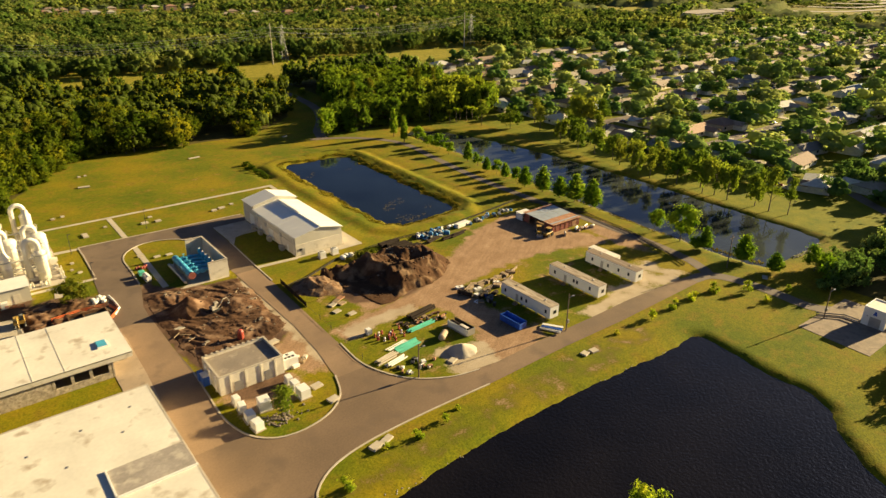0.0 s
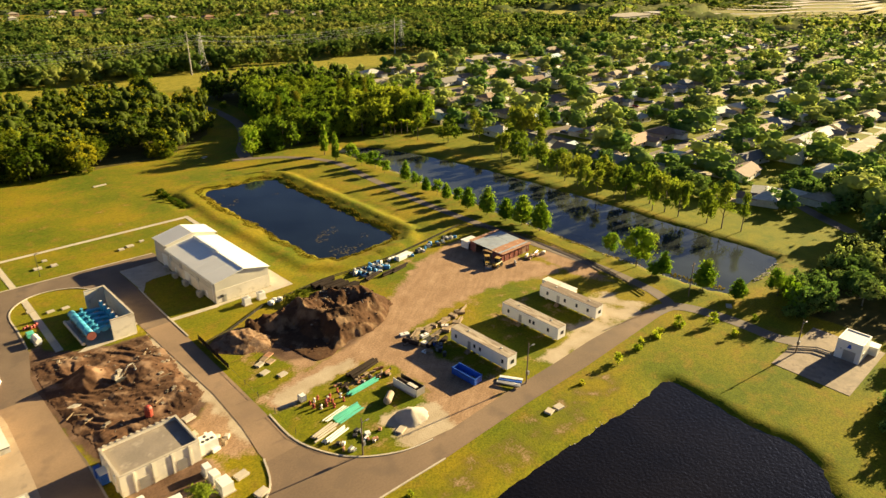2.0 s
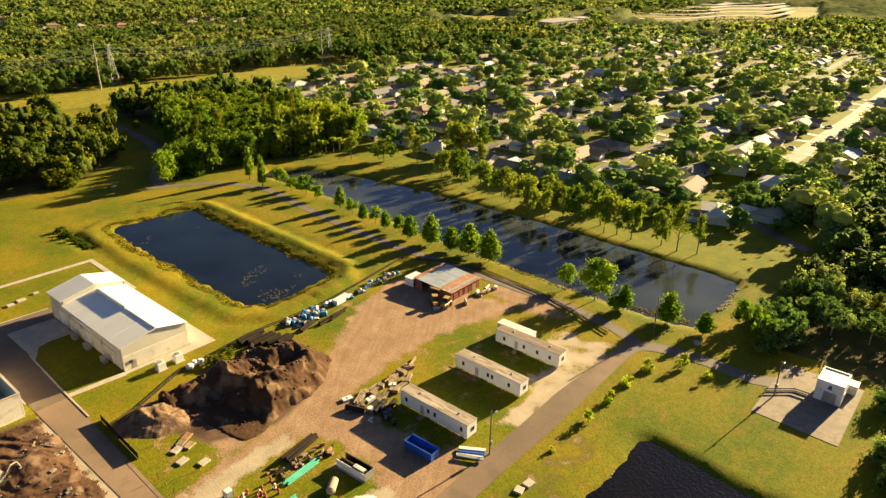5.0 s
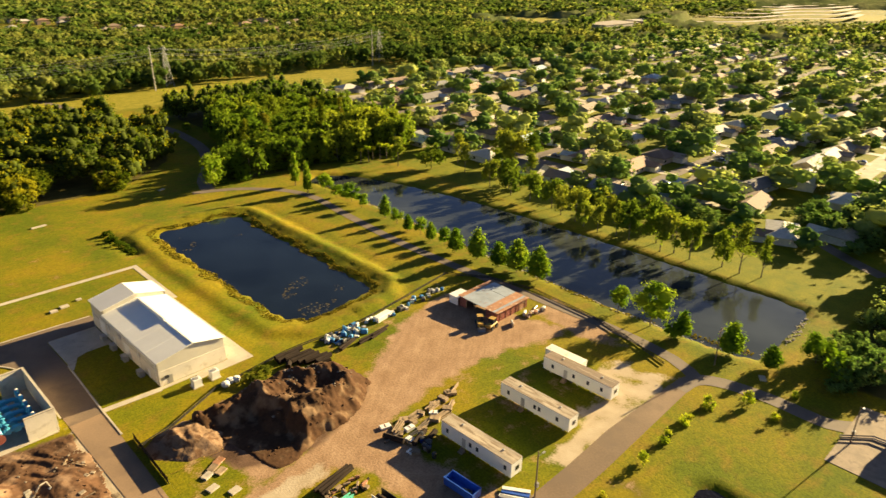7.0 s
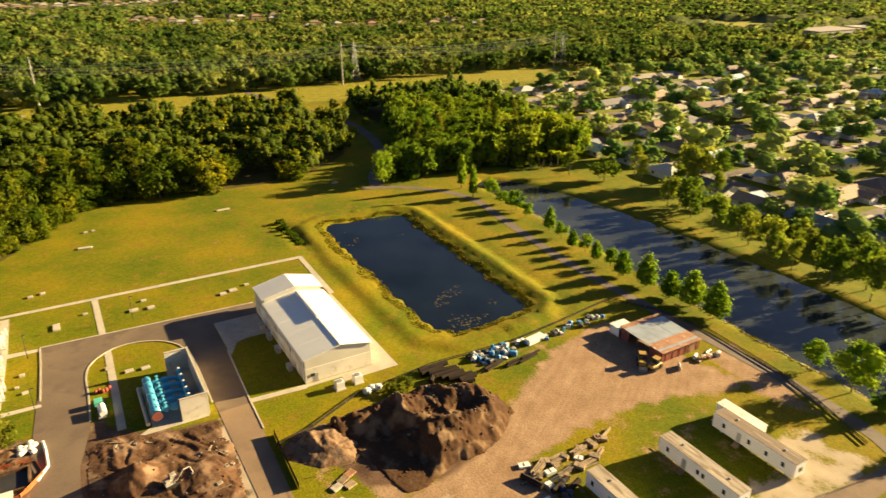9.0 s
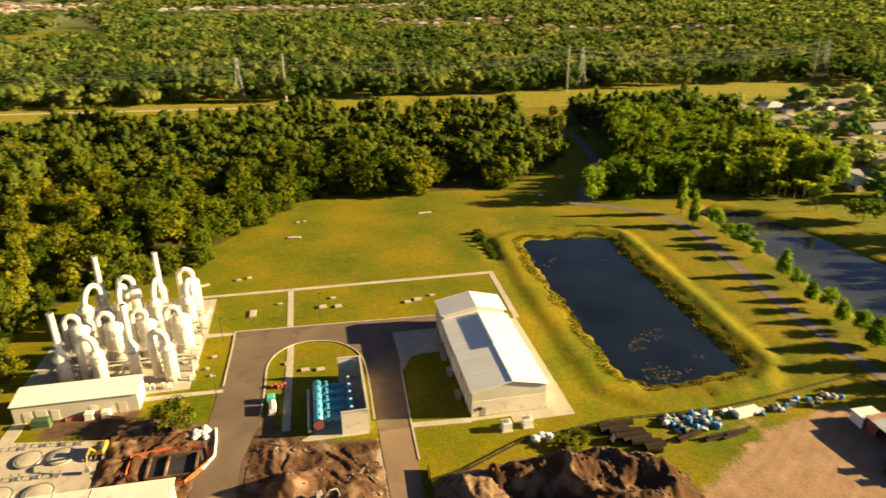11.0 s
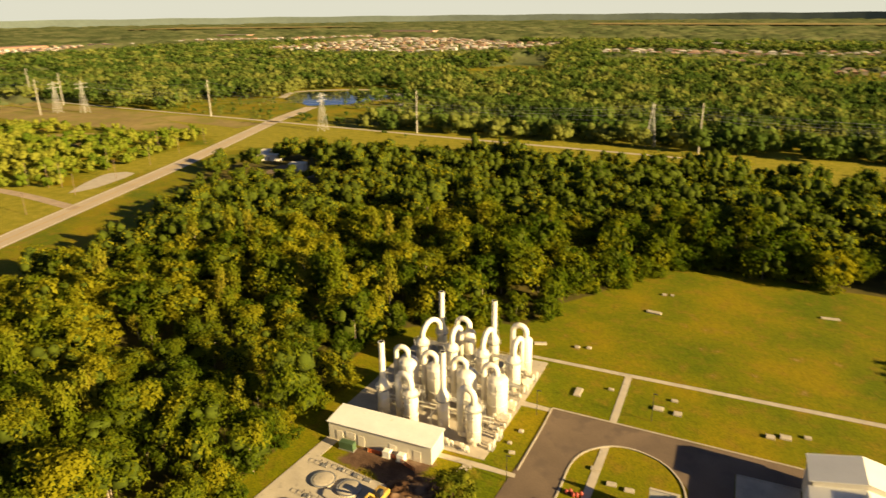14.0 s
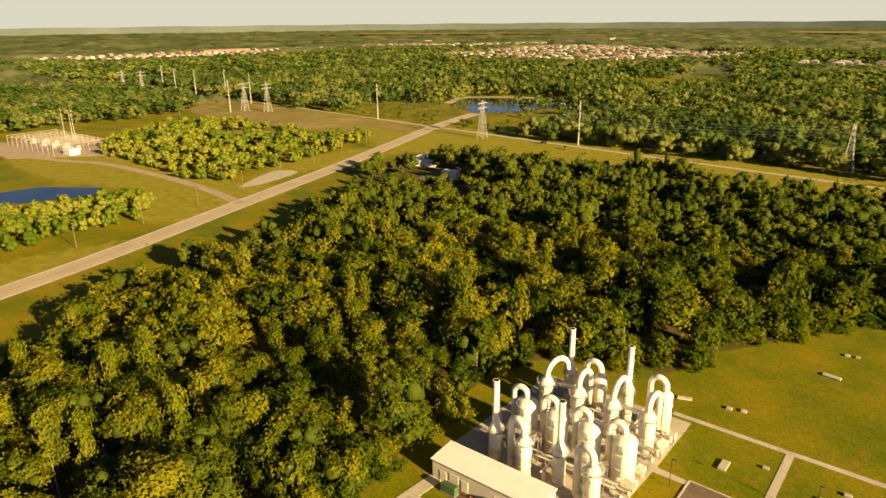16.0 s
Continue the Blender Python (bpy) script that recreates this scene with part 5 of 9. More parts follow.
for x in (-30.6, -23.4, -15.4):
    rk = thing("pipe_rack", x, -4.0, 0.06, "narrow rack of thin pipes running between the vessels", "pipes", "pipe racks")
    part("pipe", Shape().rod((0, -16, 3.4), (0, 16, 3.4), 0.13, n=8), M_TANKWHITE, rk)
    part("pipe", Shape().rod((0.4, -16, 3.4), (0.4, 16, 3.4), 0.10, n=8), M_GREYMETAL, rk)
    for y in (-15, -9, -1, 6, 13):
        part("support", Shape().box((0.2, y, 0), (0.7, 0.16, 3.3)), M_GREYMETAL, rk)
        part("riser", Shape().rod((0.2, y + 0.6, 0.1), (0.2, y + 0.6, 5.2 + 0.3 * (y % 4)), 0.09, n=6), M_TANKWHITE, rk)
for x, y, a in ((-13.5, -23.2, 0), (-17.2, -22.8, 0), (-24.2, -22.6, 0), (-31.5, -22.4, 0), (-8.4, -20.2, 90), (-8.2, -16.2, 90), (-8.4, 4.2, 90), (-8.0, 10.6, 90), (-38.8, -6, 90), (-39.2, 9, 90)):
    c = thing("pump_skid", x, y, 0.06, "small skid of white pipes and a control box", "skid", "pump skids", a)
    part("frame", Shape().box((0, 0, 0), (2.4, 1.2, 0.18)), M_GREYMETAL, c)
    part("control_box", Shape().box((-0.7, 0.3, 0.18), (0.7, 0.4, 1.3), 0, 0.04), M_TANKWHITE, c)
    part("pipe", Shape().duct([(0.2, -0.3, 0.2), (0.2, -0.3, 1.3), (0.5, -0.3, 1.6), (1.0, -0.3, 1.6), (1.1, -0.3, 1.2), (1.1, -0.3, 0.2)], 0.12, 6), M_TANKWHITE, c)
    part("filter", Shape().lathe((0.4, 0.35, 0.18), [(0.25, 0), (0.25, 0.8), (0.1, 1.0)], 9), M_TANKWHITE, c)
for x, y, a in ((-9.6, -4.5, 0), (-9.0, 6.5, 10), (-9.2, -9.8, 0)):
    c = thing("fan_housing", x, y, 0.06, "boxy white fan housing beside the vessels", "fan", "fan housings", a)
    part("base", Shape().box((0, 0, 0), (2.2, 1.8, 0.5)), M_CONC, c)
    part("housing", Shape().rod((0, -0.5, 1.4), (0, 0.5, 1.4), 0.95, n=14), M_TANKWHITE, c)
    part("outlet", Shape().box((0.9, 0, 1.1), (1.1, 0.9, 1.1)), M_TANKWHITE, c)
for x, y, h in ((-3.2, -4.5, 6.5), (21.2, 3.2, 7.0), (-2.2, -29, 6)):
    lp = thing("lamp_post", x, y, 0, "slim dark lamp post beside the road", "lamp", "lamp posts")
    part("pole", Shape().rod((0, 0, 0), (0, 0, h), 0.09, 0.06, 6), M_BLACK, lp)
    part("head", Shape().box((0.35, 0, h - 0.05), (0.9, 0.3, 0.12)), M_BLACK, lp)

# ---- blue pump yard ----
solid("pavement", flat([(15.0, -48.2), (29.4, -48.2), (29.4, -26.9), (24.4, -26.9), (24.4, -30), (18.4, -30), (18.4, -46)], 0.05, 0.08), M_CONC, "concrete floor of the pump yard", "pavement", kind="structure")
yard = thing("yard_wall", 27, -37.2, 0, "cream wall round three sides of the pump yard", "wall")
WH = 5.3
for name_, c_, s_ in (("wall_panel", (2.5, 0, 0), (0.35, 20.6, WH)), ("wall_panel", (-0.1, 10.12, 0), (4.8, 0.35, WH)), ("wall_panel", (-0.3, -10.12, 0), (5.2, 0.35, WH)),
                      ("coping", (2.5, 0, WH), (0.5, 20.8, 0.12)), ("coping", (-0.15, 10.12, WH), (4.75, 0.5, 0.12)), ("coping", (-0.35, -10.12, WH), (5.15, 0.5, 0.12))):
    part(name_, Shape().box(c_, s_), M_BLOCK if name_ == "wall_panel" else M_CONC, yard)
for y_ in (-7.5, -2.5, 2.5, 7.5):
    part("pilaster", Shape().box((2.74, y_, 0), (0.14, 0.45, WH - 0.2)), M_BLOCK, yard)
pm = thing("pump_manifold", 19.6, -39.2, 0.05, "light blue pump manifold with a fat header pipe", "pumps")
UP = 2.55
hd = part("header", Shape().rod((0.0, -7.4, UP), (0.0, 7.2, UP), 0.92, n=20), M_PUMPBLUE, pm, smooth=True)
part("end_flange", Shape().rod((0.0, -7.75, UP), (0.0, -7.4, UP), 1.05, n=18), M_REDWALL, hd, "dull red end flange")
for y_ in (-4.6, 0.0, 4.6):
    part("flange", Shape().rod((0.0, y_ - 0.1, UP), (0.0, y_ + 0.1, UP), 1.06, n=18), M_PUMPBLUE, hd)
part("second_header", Shape().rod((-1.9, -7.0, 0.8), (-1.9, 7.4, 0.8), 0.42, n=12), M_GREYMETAL, pm)
for i in range(5):
    y_ = -5.6 + i * 2.75
    br = part("branch_pipe", Shape().duct([(0, y_, UP), (5.4, y_, UP), (6.0, y_, UP - 0.15), (6.3, y_, UP - 0.6), (6.3, y_, 0.4)], 0.46, 10), M_PUMPBLUE, pm)
    part("valve", Shape().box((2.0, y_, UP - 0.62), (0.7, 1.0, 1.24), 0, 0.1), M_PUMPBLUE, br)
    part("valve_stem", Shape().rod((2.0, y_, UP + 0.5), (2.0, y_, UP + 1.4), 0.1, n=6), M_PUMPBLUE, br)
    part("handwheel", Shape().lathe((2.0, y_, UP + 1.35), [(0.34, 0), (0.4, 0.04), (0.34, 0.08)], 10), M_PUMPBLUE, br)
    part("check_valve", Shape().box((3.6, y_, UP - 0.68), (1.2, 0.95, 1.3), 0, 0.16), M_PUMPBLUE, br)
    for x_ in (1.3, 2.8, 4.5):
        part("flange", Shape().rod((x_, y_, UP), (x_ + 0.12, y_, UP), 0.64, n=12), M_PUMPBLUE, br)
    mo = part("motor", Shape().lathe((6.75, y_ + 0.1, 0.0), [(0.62, 0), (0.62, 2.2), (0.42, 2.3), (0.42, 3.3), (0.5, 3.35), (0.5, 4.2), (0.36, 4.35), (0.2, 4.45)], 12), M_PUMPBLUE, pm)
    part("fan_cover", Shape().lathe((6.75, y_ + 0.1, 4.4), [(0.3, 0), (0.3, 0.16), (0.1, 0.2)], 10), M_WHITE, mo, "pale motor cap")
    part("saddle", Shape().box((-0.05, y_ + 1.3, 0), (1.3, 0.35, UP - 0.75)), M_CONC, pm)
    part("pump_base", Shape().box((6.5, y_, 0), (1.9, 1.9, 0.35), 0, 0.04), M_CONC, pm)
for x, y in ((13.2, -18.5), (20.5, -22.5), (17.0, -22.0)):
    solid("concrete_slab", Shape().box((x, y, 0), (1.9, 1.1, 0.35), 5, 0.05), M_CONC, "small pale concrete cover on the lawn", "slab", "concrete covers")
# valves, hose reels and bags on the loop's grass island
tr = thing("trailer_pump", 9.6, -34, 0.0, "white and green towable pump beside the road", "pump")
part("tank", Shape().rod((0.6, -4.2, 1.1), (0.4, -0.8, 1.1), 0.75, n=12), M_WHITE, tr)
part("engine", Shape().box((0, 1.0, 0.5), (1.6, 1.8, 1.1), 0, 0.1), M_GREENPIPE, tr)
part("frame", Shape().box((0.3, -1.2, 0.4), (1.5, 7, 0.15)), M_GREYMETAL, tr)
for wx in (-0.6, 1.2):
    part("wheel", Shape().rod((wx - 0.1, -1.5, 0.36), (wx + 0.1, -1.5, 0.36), 0.36, n=10), M_BLACK, tr)
rb = thing("valve_stack", 10.5, -27.8, 0.0, "red valves and fittings stacked by the road", "valves")
for i in range(5):
    part("valve", Shape().lathe((-1 + 0.7 * i, 0.5 * math.sin(i * 2), 0), [(0.35, 0), (0.3, 0.3), (0.42, 0.5), (0.2, 0.9)], 8), M_RED, rb)

# ---- soil heaps, rubble and sand ----
def heap(name, x0, x1, y0, y1, step, fn, material, label, category="heap"):
    X, Y = np.meshgrid(np.arange(x0, x1 + step / 2, step), np.arange(y0, y1 + step / 2, step))
    Z = fn(X, Y) + (np.random.default_rng(9).uniform(-0.05, 0.05, X.shape) if material != M_SAND else 0)
    keep = Z > -0.25
    k = np.arange(X.size).reshape(X.shape)
    q = np.stack([k[:-1, :-1], k[:-1, 1:], k[1:, 1:], k[1:, :-1]], -1).reshape(-1, 4)
    ok = (keep.ravel()[q]).any(1)
    me = arrays_mesh(name, np.stack([X.ravel(), Y.ravel(), Z.ravel()], -1), q[ok], material, smooth=False)
    return tagged(new(name, me), label, category)


def crest(X, Y, scale, octaves=3):
    return 1 - 2 * np.abs(lump(X, Y, scale, octaves))


def big_heap(X, Y):
    d = depth_in(X, Y, [(50, -65), (55, -62), (64, -62), (72, -62.5), (80, -66), (85.5, -72), (85.5, -79), (81, -83), (73, -86), (65, -86.5), (59, -88.5), (55.5, -88), (54, -84), (52.5, -78), (51, -70)]) + 0.7 * lump(X, Y, 3.5, 3)
    rise = np.clip(d / 4.2, 0, 1) ** 0.8
    z = rise * (2.9 + 0.8 * lump(X, Y, 11.0, 2) + 0.025 * (X - 52) * np.clip((X - 58) / 10, 0, 1))
    z = z + rise * (1.1 * crest(X + 40, Y * 1.2, 9.0, 2) + 0.40 * crest(X + 10, Y * 0.6, 3.4, 3) + 0.13 * crest(X, Y + 30, 1.5, 2) + 0.06 * lump(X, Y, 0.9, 2))
    step = 0.7
    z = 0.75 * z + 0.25 * step * (np.floor(z / step) + np.clip((z / step - np.floor(z / step)) * 2.5 - 0.8, 0, 1))
    bowl = np.hypot((X - 55.0) / 8.8, (Y + 79.5) / 12.0) + 0.10 * lump(X, Y, 4, 3)
    k = np.clip((bowl - 0.78) * 2.6, 0, 1)
    z = z * (k * k * (3 - 2 * k)) + 0.15
    for ax, ay, bx, by, hh, ww in ((50.5, -66, 63, -68, 3.3, 4.2),):
        t = np.clip(((X - ax) * (bx - ax) + (Y - ay) * (by - ay)) / ((bx - ax) ** 2 + (by - ay) ** 2), 0, 1)
        away = np.hypot(X - ax - t * (bx - ax), Y - ay - t * (by - ay)) + 0.6 * lump(X, Y, 2.5, 3)
        z = np.maximum(z, (hh + 0.4 * crest(X, Y, 2.0, 2)) * np.clip(1 - away / ww, 0, 1))
    pile = np.clip(1 - np.hypot(X - 63.0, (Y + 76.5) * 0.8) / 4.0, 0, 1)
    z = np.maximum(z, (2.6 + 0.5 * lump(X, Y, 1.3, 3)) * pile ** 0.8)
    return np.where(d > -0.8, np.maximum(z, 0.05) + np.minimum(d, 0) * 0.5, -1)


def pale_heap(X, Y):
    d = depth_in(X, Y, [(39, -66), (43, -63), (49, -62.5), (53, -66), (53, -72), (50, -76), (44, -75), (39.5, -70)])
    z = (2.0 + 0.9 * lump(X, Y, 5.0, 2)) * np.clip(d / 4.5, 0, 1) + 0.25 * crest(X, Y, 2.2, 3) * np.clip(d / 2, 0, 1) + 0.07 * lump(X, Y, 0.8, 2)
    return np.where(d > -0.8, np.maximum(z, 0.02) + np.minimum(d, 0) * 0.5, -1)


mound = heap("soil_mound", 47, 88, -91, -59, 0.30, big_heap, M_SOIL, "great mound of dark soil with crusted ridges")
heap("soil_mound", 37, 56, -79, -60, 0.32, pale_heap, M_PALESOIL, "lower mound of pale brown soil beside the great one")


def churned(X, Y):
    d = depth_in(X, Y, [(6, -47), (12, -45), (21, -50), (30, -51.5), (31, -60), (30, -82), (24, -89), (8, -91), (6, -78), (5.5, -62)]) + 0.8 * lump(X, Y, 3, 3)
    u, v = 0.8 * X + 0.6 * Y, -0.6 * X + 0.8 * Y
    streak = crest(u + 2.0 * lump(X, Y, 7, 2), v * 0.30, 2.0, 3)
    z = (0.30 + 0.22 * streak + 0.12 * lump(X, Y, 6.0, 2) + 0.05 * crest(X + 0.5 * Y, Y * 0.6, 1.4, 2) + 0.03 * lump(X, Y, 0.9, 2)) * np.clip(d / 2.5, 0, 1)
    z = z + 3.9 * np.clip(1 - np.hypot(X - 13.5, Y + 61.5) / 5.2, 0, 1) ** 1.1 + 1.2 * np.clip(1 - np.hypot(X - 24, Y + 66) / 6, 0, 1)
    return np.where(d > -0.3, np.maximum(z, 0.01) - 0.03, -1)


churn = heap("churned_soil", 4, 33, -93, -43, 0.30, churned, M_MULCH, "churned brown soil and mulch over old ground")


def clods(owner, height, x0, x1, y0, y1, count, material, seed, big=0.75):
    """Loose lumps lying on a heap, each a small uneven stone-like mesh."""
    cr = np.random.default_rng(seed)
    shapes = []
    for i in range(5):
        bm = bmesh.new()
        bmesh.ops.create_icosphere(bm, subdivisions=1, radius=0.5)
        for v in bm.verts:
            v.co *= cr.uniform(0.7, 1.25)
            v.co.z *= 0.7
        me = bpy.data.meshes.new("clod")
        bm.to_mesh(me)
        bm.free()
        me.materials.append(material)
        shapes.append(me)
    done = 0
    while done < count:
        x, y = cr.uniform(x0, x1), cr.uniform(y0, y1)
        z = float(height(np.array([[x]]), np.array([[y]]))[0, 0])
        if z < 0.05:
            continue
        k = 0.25 + (big - 0.25) * cr.uniform() ** 2
        c = new("clod", shapes[done % 5])
        c.matrix_world = pose(x, y, z + 0.1 * k, cr.uniform(-20, 20), cr.uniform(-20, 20), cr.uniform(0, 360)) @ Matrix.Diagonal((k, k * cr.uniform(0.6, 1), k, 1))
        c.parent = owner
        done += 1


clods(mound, big_heap, 50, 86, -89, -62, 170, M_SOIL, 6, 1.0)
clods(churn, churned, 6, 31, -90, -46, 150, M_MULCH, 5)


def level(fn, x, y):
    return float(fn(np.array([[x]]), np.array([[y]]))[0, 0])


ex = thing("mini_excavator", 18.6, -66.0, level(churned, 18.6, -66.0) - 0.08, "small dusty white excavator standing on churned soil", "excavator", turn=12)
for sy in (-0.75, 0.75):
    part("track", Shape().box((0, sy, 0), (2.3, 0.38, 0.55), 0, 0.14), M_BLACK, ex)
part("undercarriage", Shape().box((0, 0, 0.25), (1.3, 1.2, 0.35)), M_GREYMETAL, ex)
part("engine_cover", Shape().box((-0.6, 0, 0.62), (1.2, 1.6, 0.85), 0, 0.2), M_DULLWHITE, ex)
cab = part("cab", Shape().box((0.5, 0.3, 0.62), (1.15, 0.95, 1.55), 0, 0.1), M_DULLWHITE, ex)
part("window", Shape().box((0.5, 0.3, 1.25), (1.19, 0.8, 0.7)), M_GLASS, cab)
part("boom", Shape().rod((0.9, -0.4, 0.9), (2.3, -0.4, 2.5), 0.17, 0.14, 6).rod((2.3, -0.4, 2.5), (3.5, -0.4, 2.5), 0.14, 0.12, 6), M_DULLWHITE, ex)
part("stick", Shape().rod((3.5, -0.4, 2.5), (4.0, -0.4, 0.9), 0.12, 0.10, 6), M_DULLWHITE, ex)
part("bucket", Shape().box((3.9, -0.4, 0.3), (0.6, 0.6, 0.6), 0, 0.12), M_GREYMETAL, ex)

# broken slabs, boards and pipe ends left on the churned soil
lr = np.random.default_rng(44)
z = level(churned, 8.4, -69.2)
solid("broken_slab", Shape().box((8.4, -69.2, max(z, 0.05) - 0.06), (2.4, 1.5, 0.3), 15, 0.06), M_CONC, "pale broken concrete slab lying on brown soil", "slab", "broken slabs")
for x, y in ((27.5, -59), (28.8, -62.5), (29.3, -66), (27.0, -71), (10.5, -49.5), (13.8, -50.2), (17.0, -51.0), (8.6, -77), (10.5, -81), (22.5, -80), (26.0, -78), (7.5, -73)):
    z = max(level(churned, x, y), 0.04)
    for k in range(2):
        bx, by = x + lr.uniform(-1, 1), y + lr.uniform(-1, 1)
        z = max(level(churned, bx, by), 0.04)
        if lr.uniform() < 0.55:
            solid("broken_slab", Shape().box((bx, by, z - 0.05), (lr.uniform(.6, 1.3), lr.uniform(.5, .9), .25), lr.uniform(0, 90), .06), M_RUBBLE, "piece of pale rubble half sunk in brown soil", "slab", "broken slabs")
        else:
            solid("loose_board", Shape().box((bx, by, z), (lr.uniform(2.0, 3.6), .25, .12), lr.uniform(-60, 60)), M_WOOD, "weathered board lying on churned soil", "board", "loose boards")


def churned_west(X, Y):
    d = depth_in(X, Y, [(-24, -38), (-15, -34), (-4, -41), (-3.5, -58), (-6, -61), (-22, -61), (-22, -45)])
    z = (0.2 + 0.8 * np.abs(lump(X, Y, 3.0, 3)) + 0.2 * lump(X, Y, 1.0, 2)) * np.clip(d / 2, 0, 1)
    pit = np.hypot((X + 8) / 7.0, (Y + 50.5) / 5.0)
    z = np.where(pit < 0.8, -0.2, z * np.clip((pit - 0.8) * 4, 0, 1))
    return np.where(d > -0.3, z - 0.02, -1)


heap("churned_soil", -26, -2, -63, -32, 0.38, churned_west, M_MULCH, "torn-up brown soil round a pit")


def sand_cone(X, Y):
    d = np.hypot(X - 57.6, (Y + 119.3) * 1.05) + 0.5 * lump(X, Y, 3.0, 2)
    return np.where(d < 3.5, 2.1 * np.clip(1 - d / 3.2, 0, 1) ** 0.95 + 0.06 * lump(X, Y, 1.0, 3) - 0.03, -1)


heap("sand_cone", 50, 66, -127, -112, 0.3, sand_cone, M_SAND, "pale conical pile of sand beside the road")

rk = np.random.default_rng(12)


def chunk(s, x, y, z, size):
    n = 7
    vs, a0 = [], rk.uniform(0, 6)
    for k, (zz, f) in enumerate(((0, 1.0), (0.5, rk.uniform(0.75, 1.0)), (0.8, 0.55))):
        for i in range(n):
            a = a0 + 2 * math.pi * i / n
            q = size * f * rk.uniform(0.75, 1.1)
            vs.append((x + q * math.cos(a), y + q * math.sin(a), z + zz * size))
    fs = [(k * n + i, k * n + (i + 1) % n, (k + 1) * n + (i + 1) % n, (k + 1) * n + i) for k in range(2) for i in range(n)] + [tuple(range(2 * n, 3 * n))]
    s.add(vs, fs)


s = Shape()
for _ in range(420):
    x, y = rk.uniform(60, 82), rk.uniform(-80, -62)
    z = float(big_heap(np.array([[x]]), np.array([[y]]))[0, 0])
    if z > 1.6 and lump(np.array([x]), np.array([y]), 7, 2)[0] > -0.1:
        chunk(s, x, y, z - 0.2, rk.uniform(0.12, 0.42))
for _ in range(90):
    x, y = rk.uniform(6, 31), rk.uniform(-90, -46)
    z = float(churned(np.array([[x]]), np.array([[y]]))[0, 0])
    if z > 0.1:
        chunk(s, x, y, z - 0.1, rk.uniform(0.1, 0.35))
for _ in range(110):
    x, y = rk.normal(12.5, 2.6), rk.normal(-116.2, 1.2)
    if inside(np.array([x]), np.array([y]), [(6, -112), (21, -112), (22, -118), (15, -121), (10, -120)])[0]:
        chunk(s, x, y, -0.05, rk.uniform(0.1, 0.4))
solid("rubble", s, M_RUBBLE, "broken concrete and clods lying on the soil", "rubble", kind="stuff")
s = Shape()
for _ in range(700):
    t = rk.uniform()
    if t < 0.45:
        y = rk.uniform(-130, 20)
        x = np.interp(y, [-130, -100, -60, -20, 25], [159.5, 158.2, 160.3, 162.8, 166]) + rk.uniform(-1.8, 0.2)
    elif t < 0.75:
        a = rk.uniform()
        x, y = 159 + 36 * a, np.interp(a, [0, 0.15, 0.5, 0.85, 1], [-128, -136.5, -138.8, -138.6, -134]) + rk.uniform(-2.2, 0.4)
    else:
        x = rk.uniform(-10, 109)
        y = -146.6 + rk.uniform(-0.6, 0.4) - 1.5 * (x > 90)
    chunk(s, x, y, ground_at(x, y) - 0.1, rk.uniform(0.08, 0.42) * (0.55 if t >= 0.75 else 1))
solid("bank_stones", s, M_ROCK, "pale stones along the water's edge", "stones", kind="stuff")

# reeds round the pond, floating plants on it
def reeds(name, spots, label, hmin, hmax):
    n = len(spots)
    sp = np.array(spots)
    a = rk.uniform(0, 6.28, n)
    h, w = rk.uniform(hmin, hmax, n), rk.uniform(0.12, 0.34, n)
    c, si = np.cos(a) * w, np.sin(a) * w
    lean = rk.uniform(-.25, .25, (n, 2))
    z0 = ground_height(sp[:, 0], sp[:, 1]) - 0.1
    z0 = np.maximum(z0, -0.8)
    v = np.stack([np.stack([sp[:, 0] - c, sp[:, 1] - si, z0], -1), np.stack([sp[:, 0] + c, sp[:, 1] + si, z0], -1),
                  np.stack([sp[:, 0] + c * .5 + lean[:, 0], sp[:, 1] + si * .5 + lean[:, 1], z0 + h], -1), np.stack([sp[:, 0] - c * .6 + lean[:, 0], sp[:, 1] - si * .6 + lean[:, 1], z0 + h * .8], -1)], 1).reshape(-1, 3)
    return tagged(new(name, arrays_mesh(name, v, np.arange(4 * n).reshape(-1, 4), M_REED)), label, "reeds", kind="stuff")


spots = []
while len(spots) < 7000:
    x, y = rk.uniform(80, 128, 4000), rk.uniform(-54, 54, 4000)
    d = depth_in(x, y, POND) + 1.6 * lump(x, y, 7, 3)
    keep = (d > -2.6) & (d < 0.1) & (lump(x + 50, y, 4, 2) > -0.75 + 0.12 * d)
    spots += list(zip(x[keep], y[keep]))
reeds("reeds", spots[:7000], "brown and green reeds along the pond's edge", 0.12, 0.38)
spots = []
while len(spots) < 900:
    y = rk.uniform(-136, 55, 600)
    x = np.interp(y, [-136, -100, -60, -20, 25, 58], [163, 158, 160.3, 162.8, 166, 166]) + rk.uniform(-2, 0.4, 600)
    keep = lump(x, y, 6, 2) > 0.1
    spots += list(zip(x[keep], y[keep]))
reeds("reeds", spots[:900], "tufts of grass along the canal bank", 0.2, 0.6)
s = Shape()
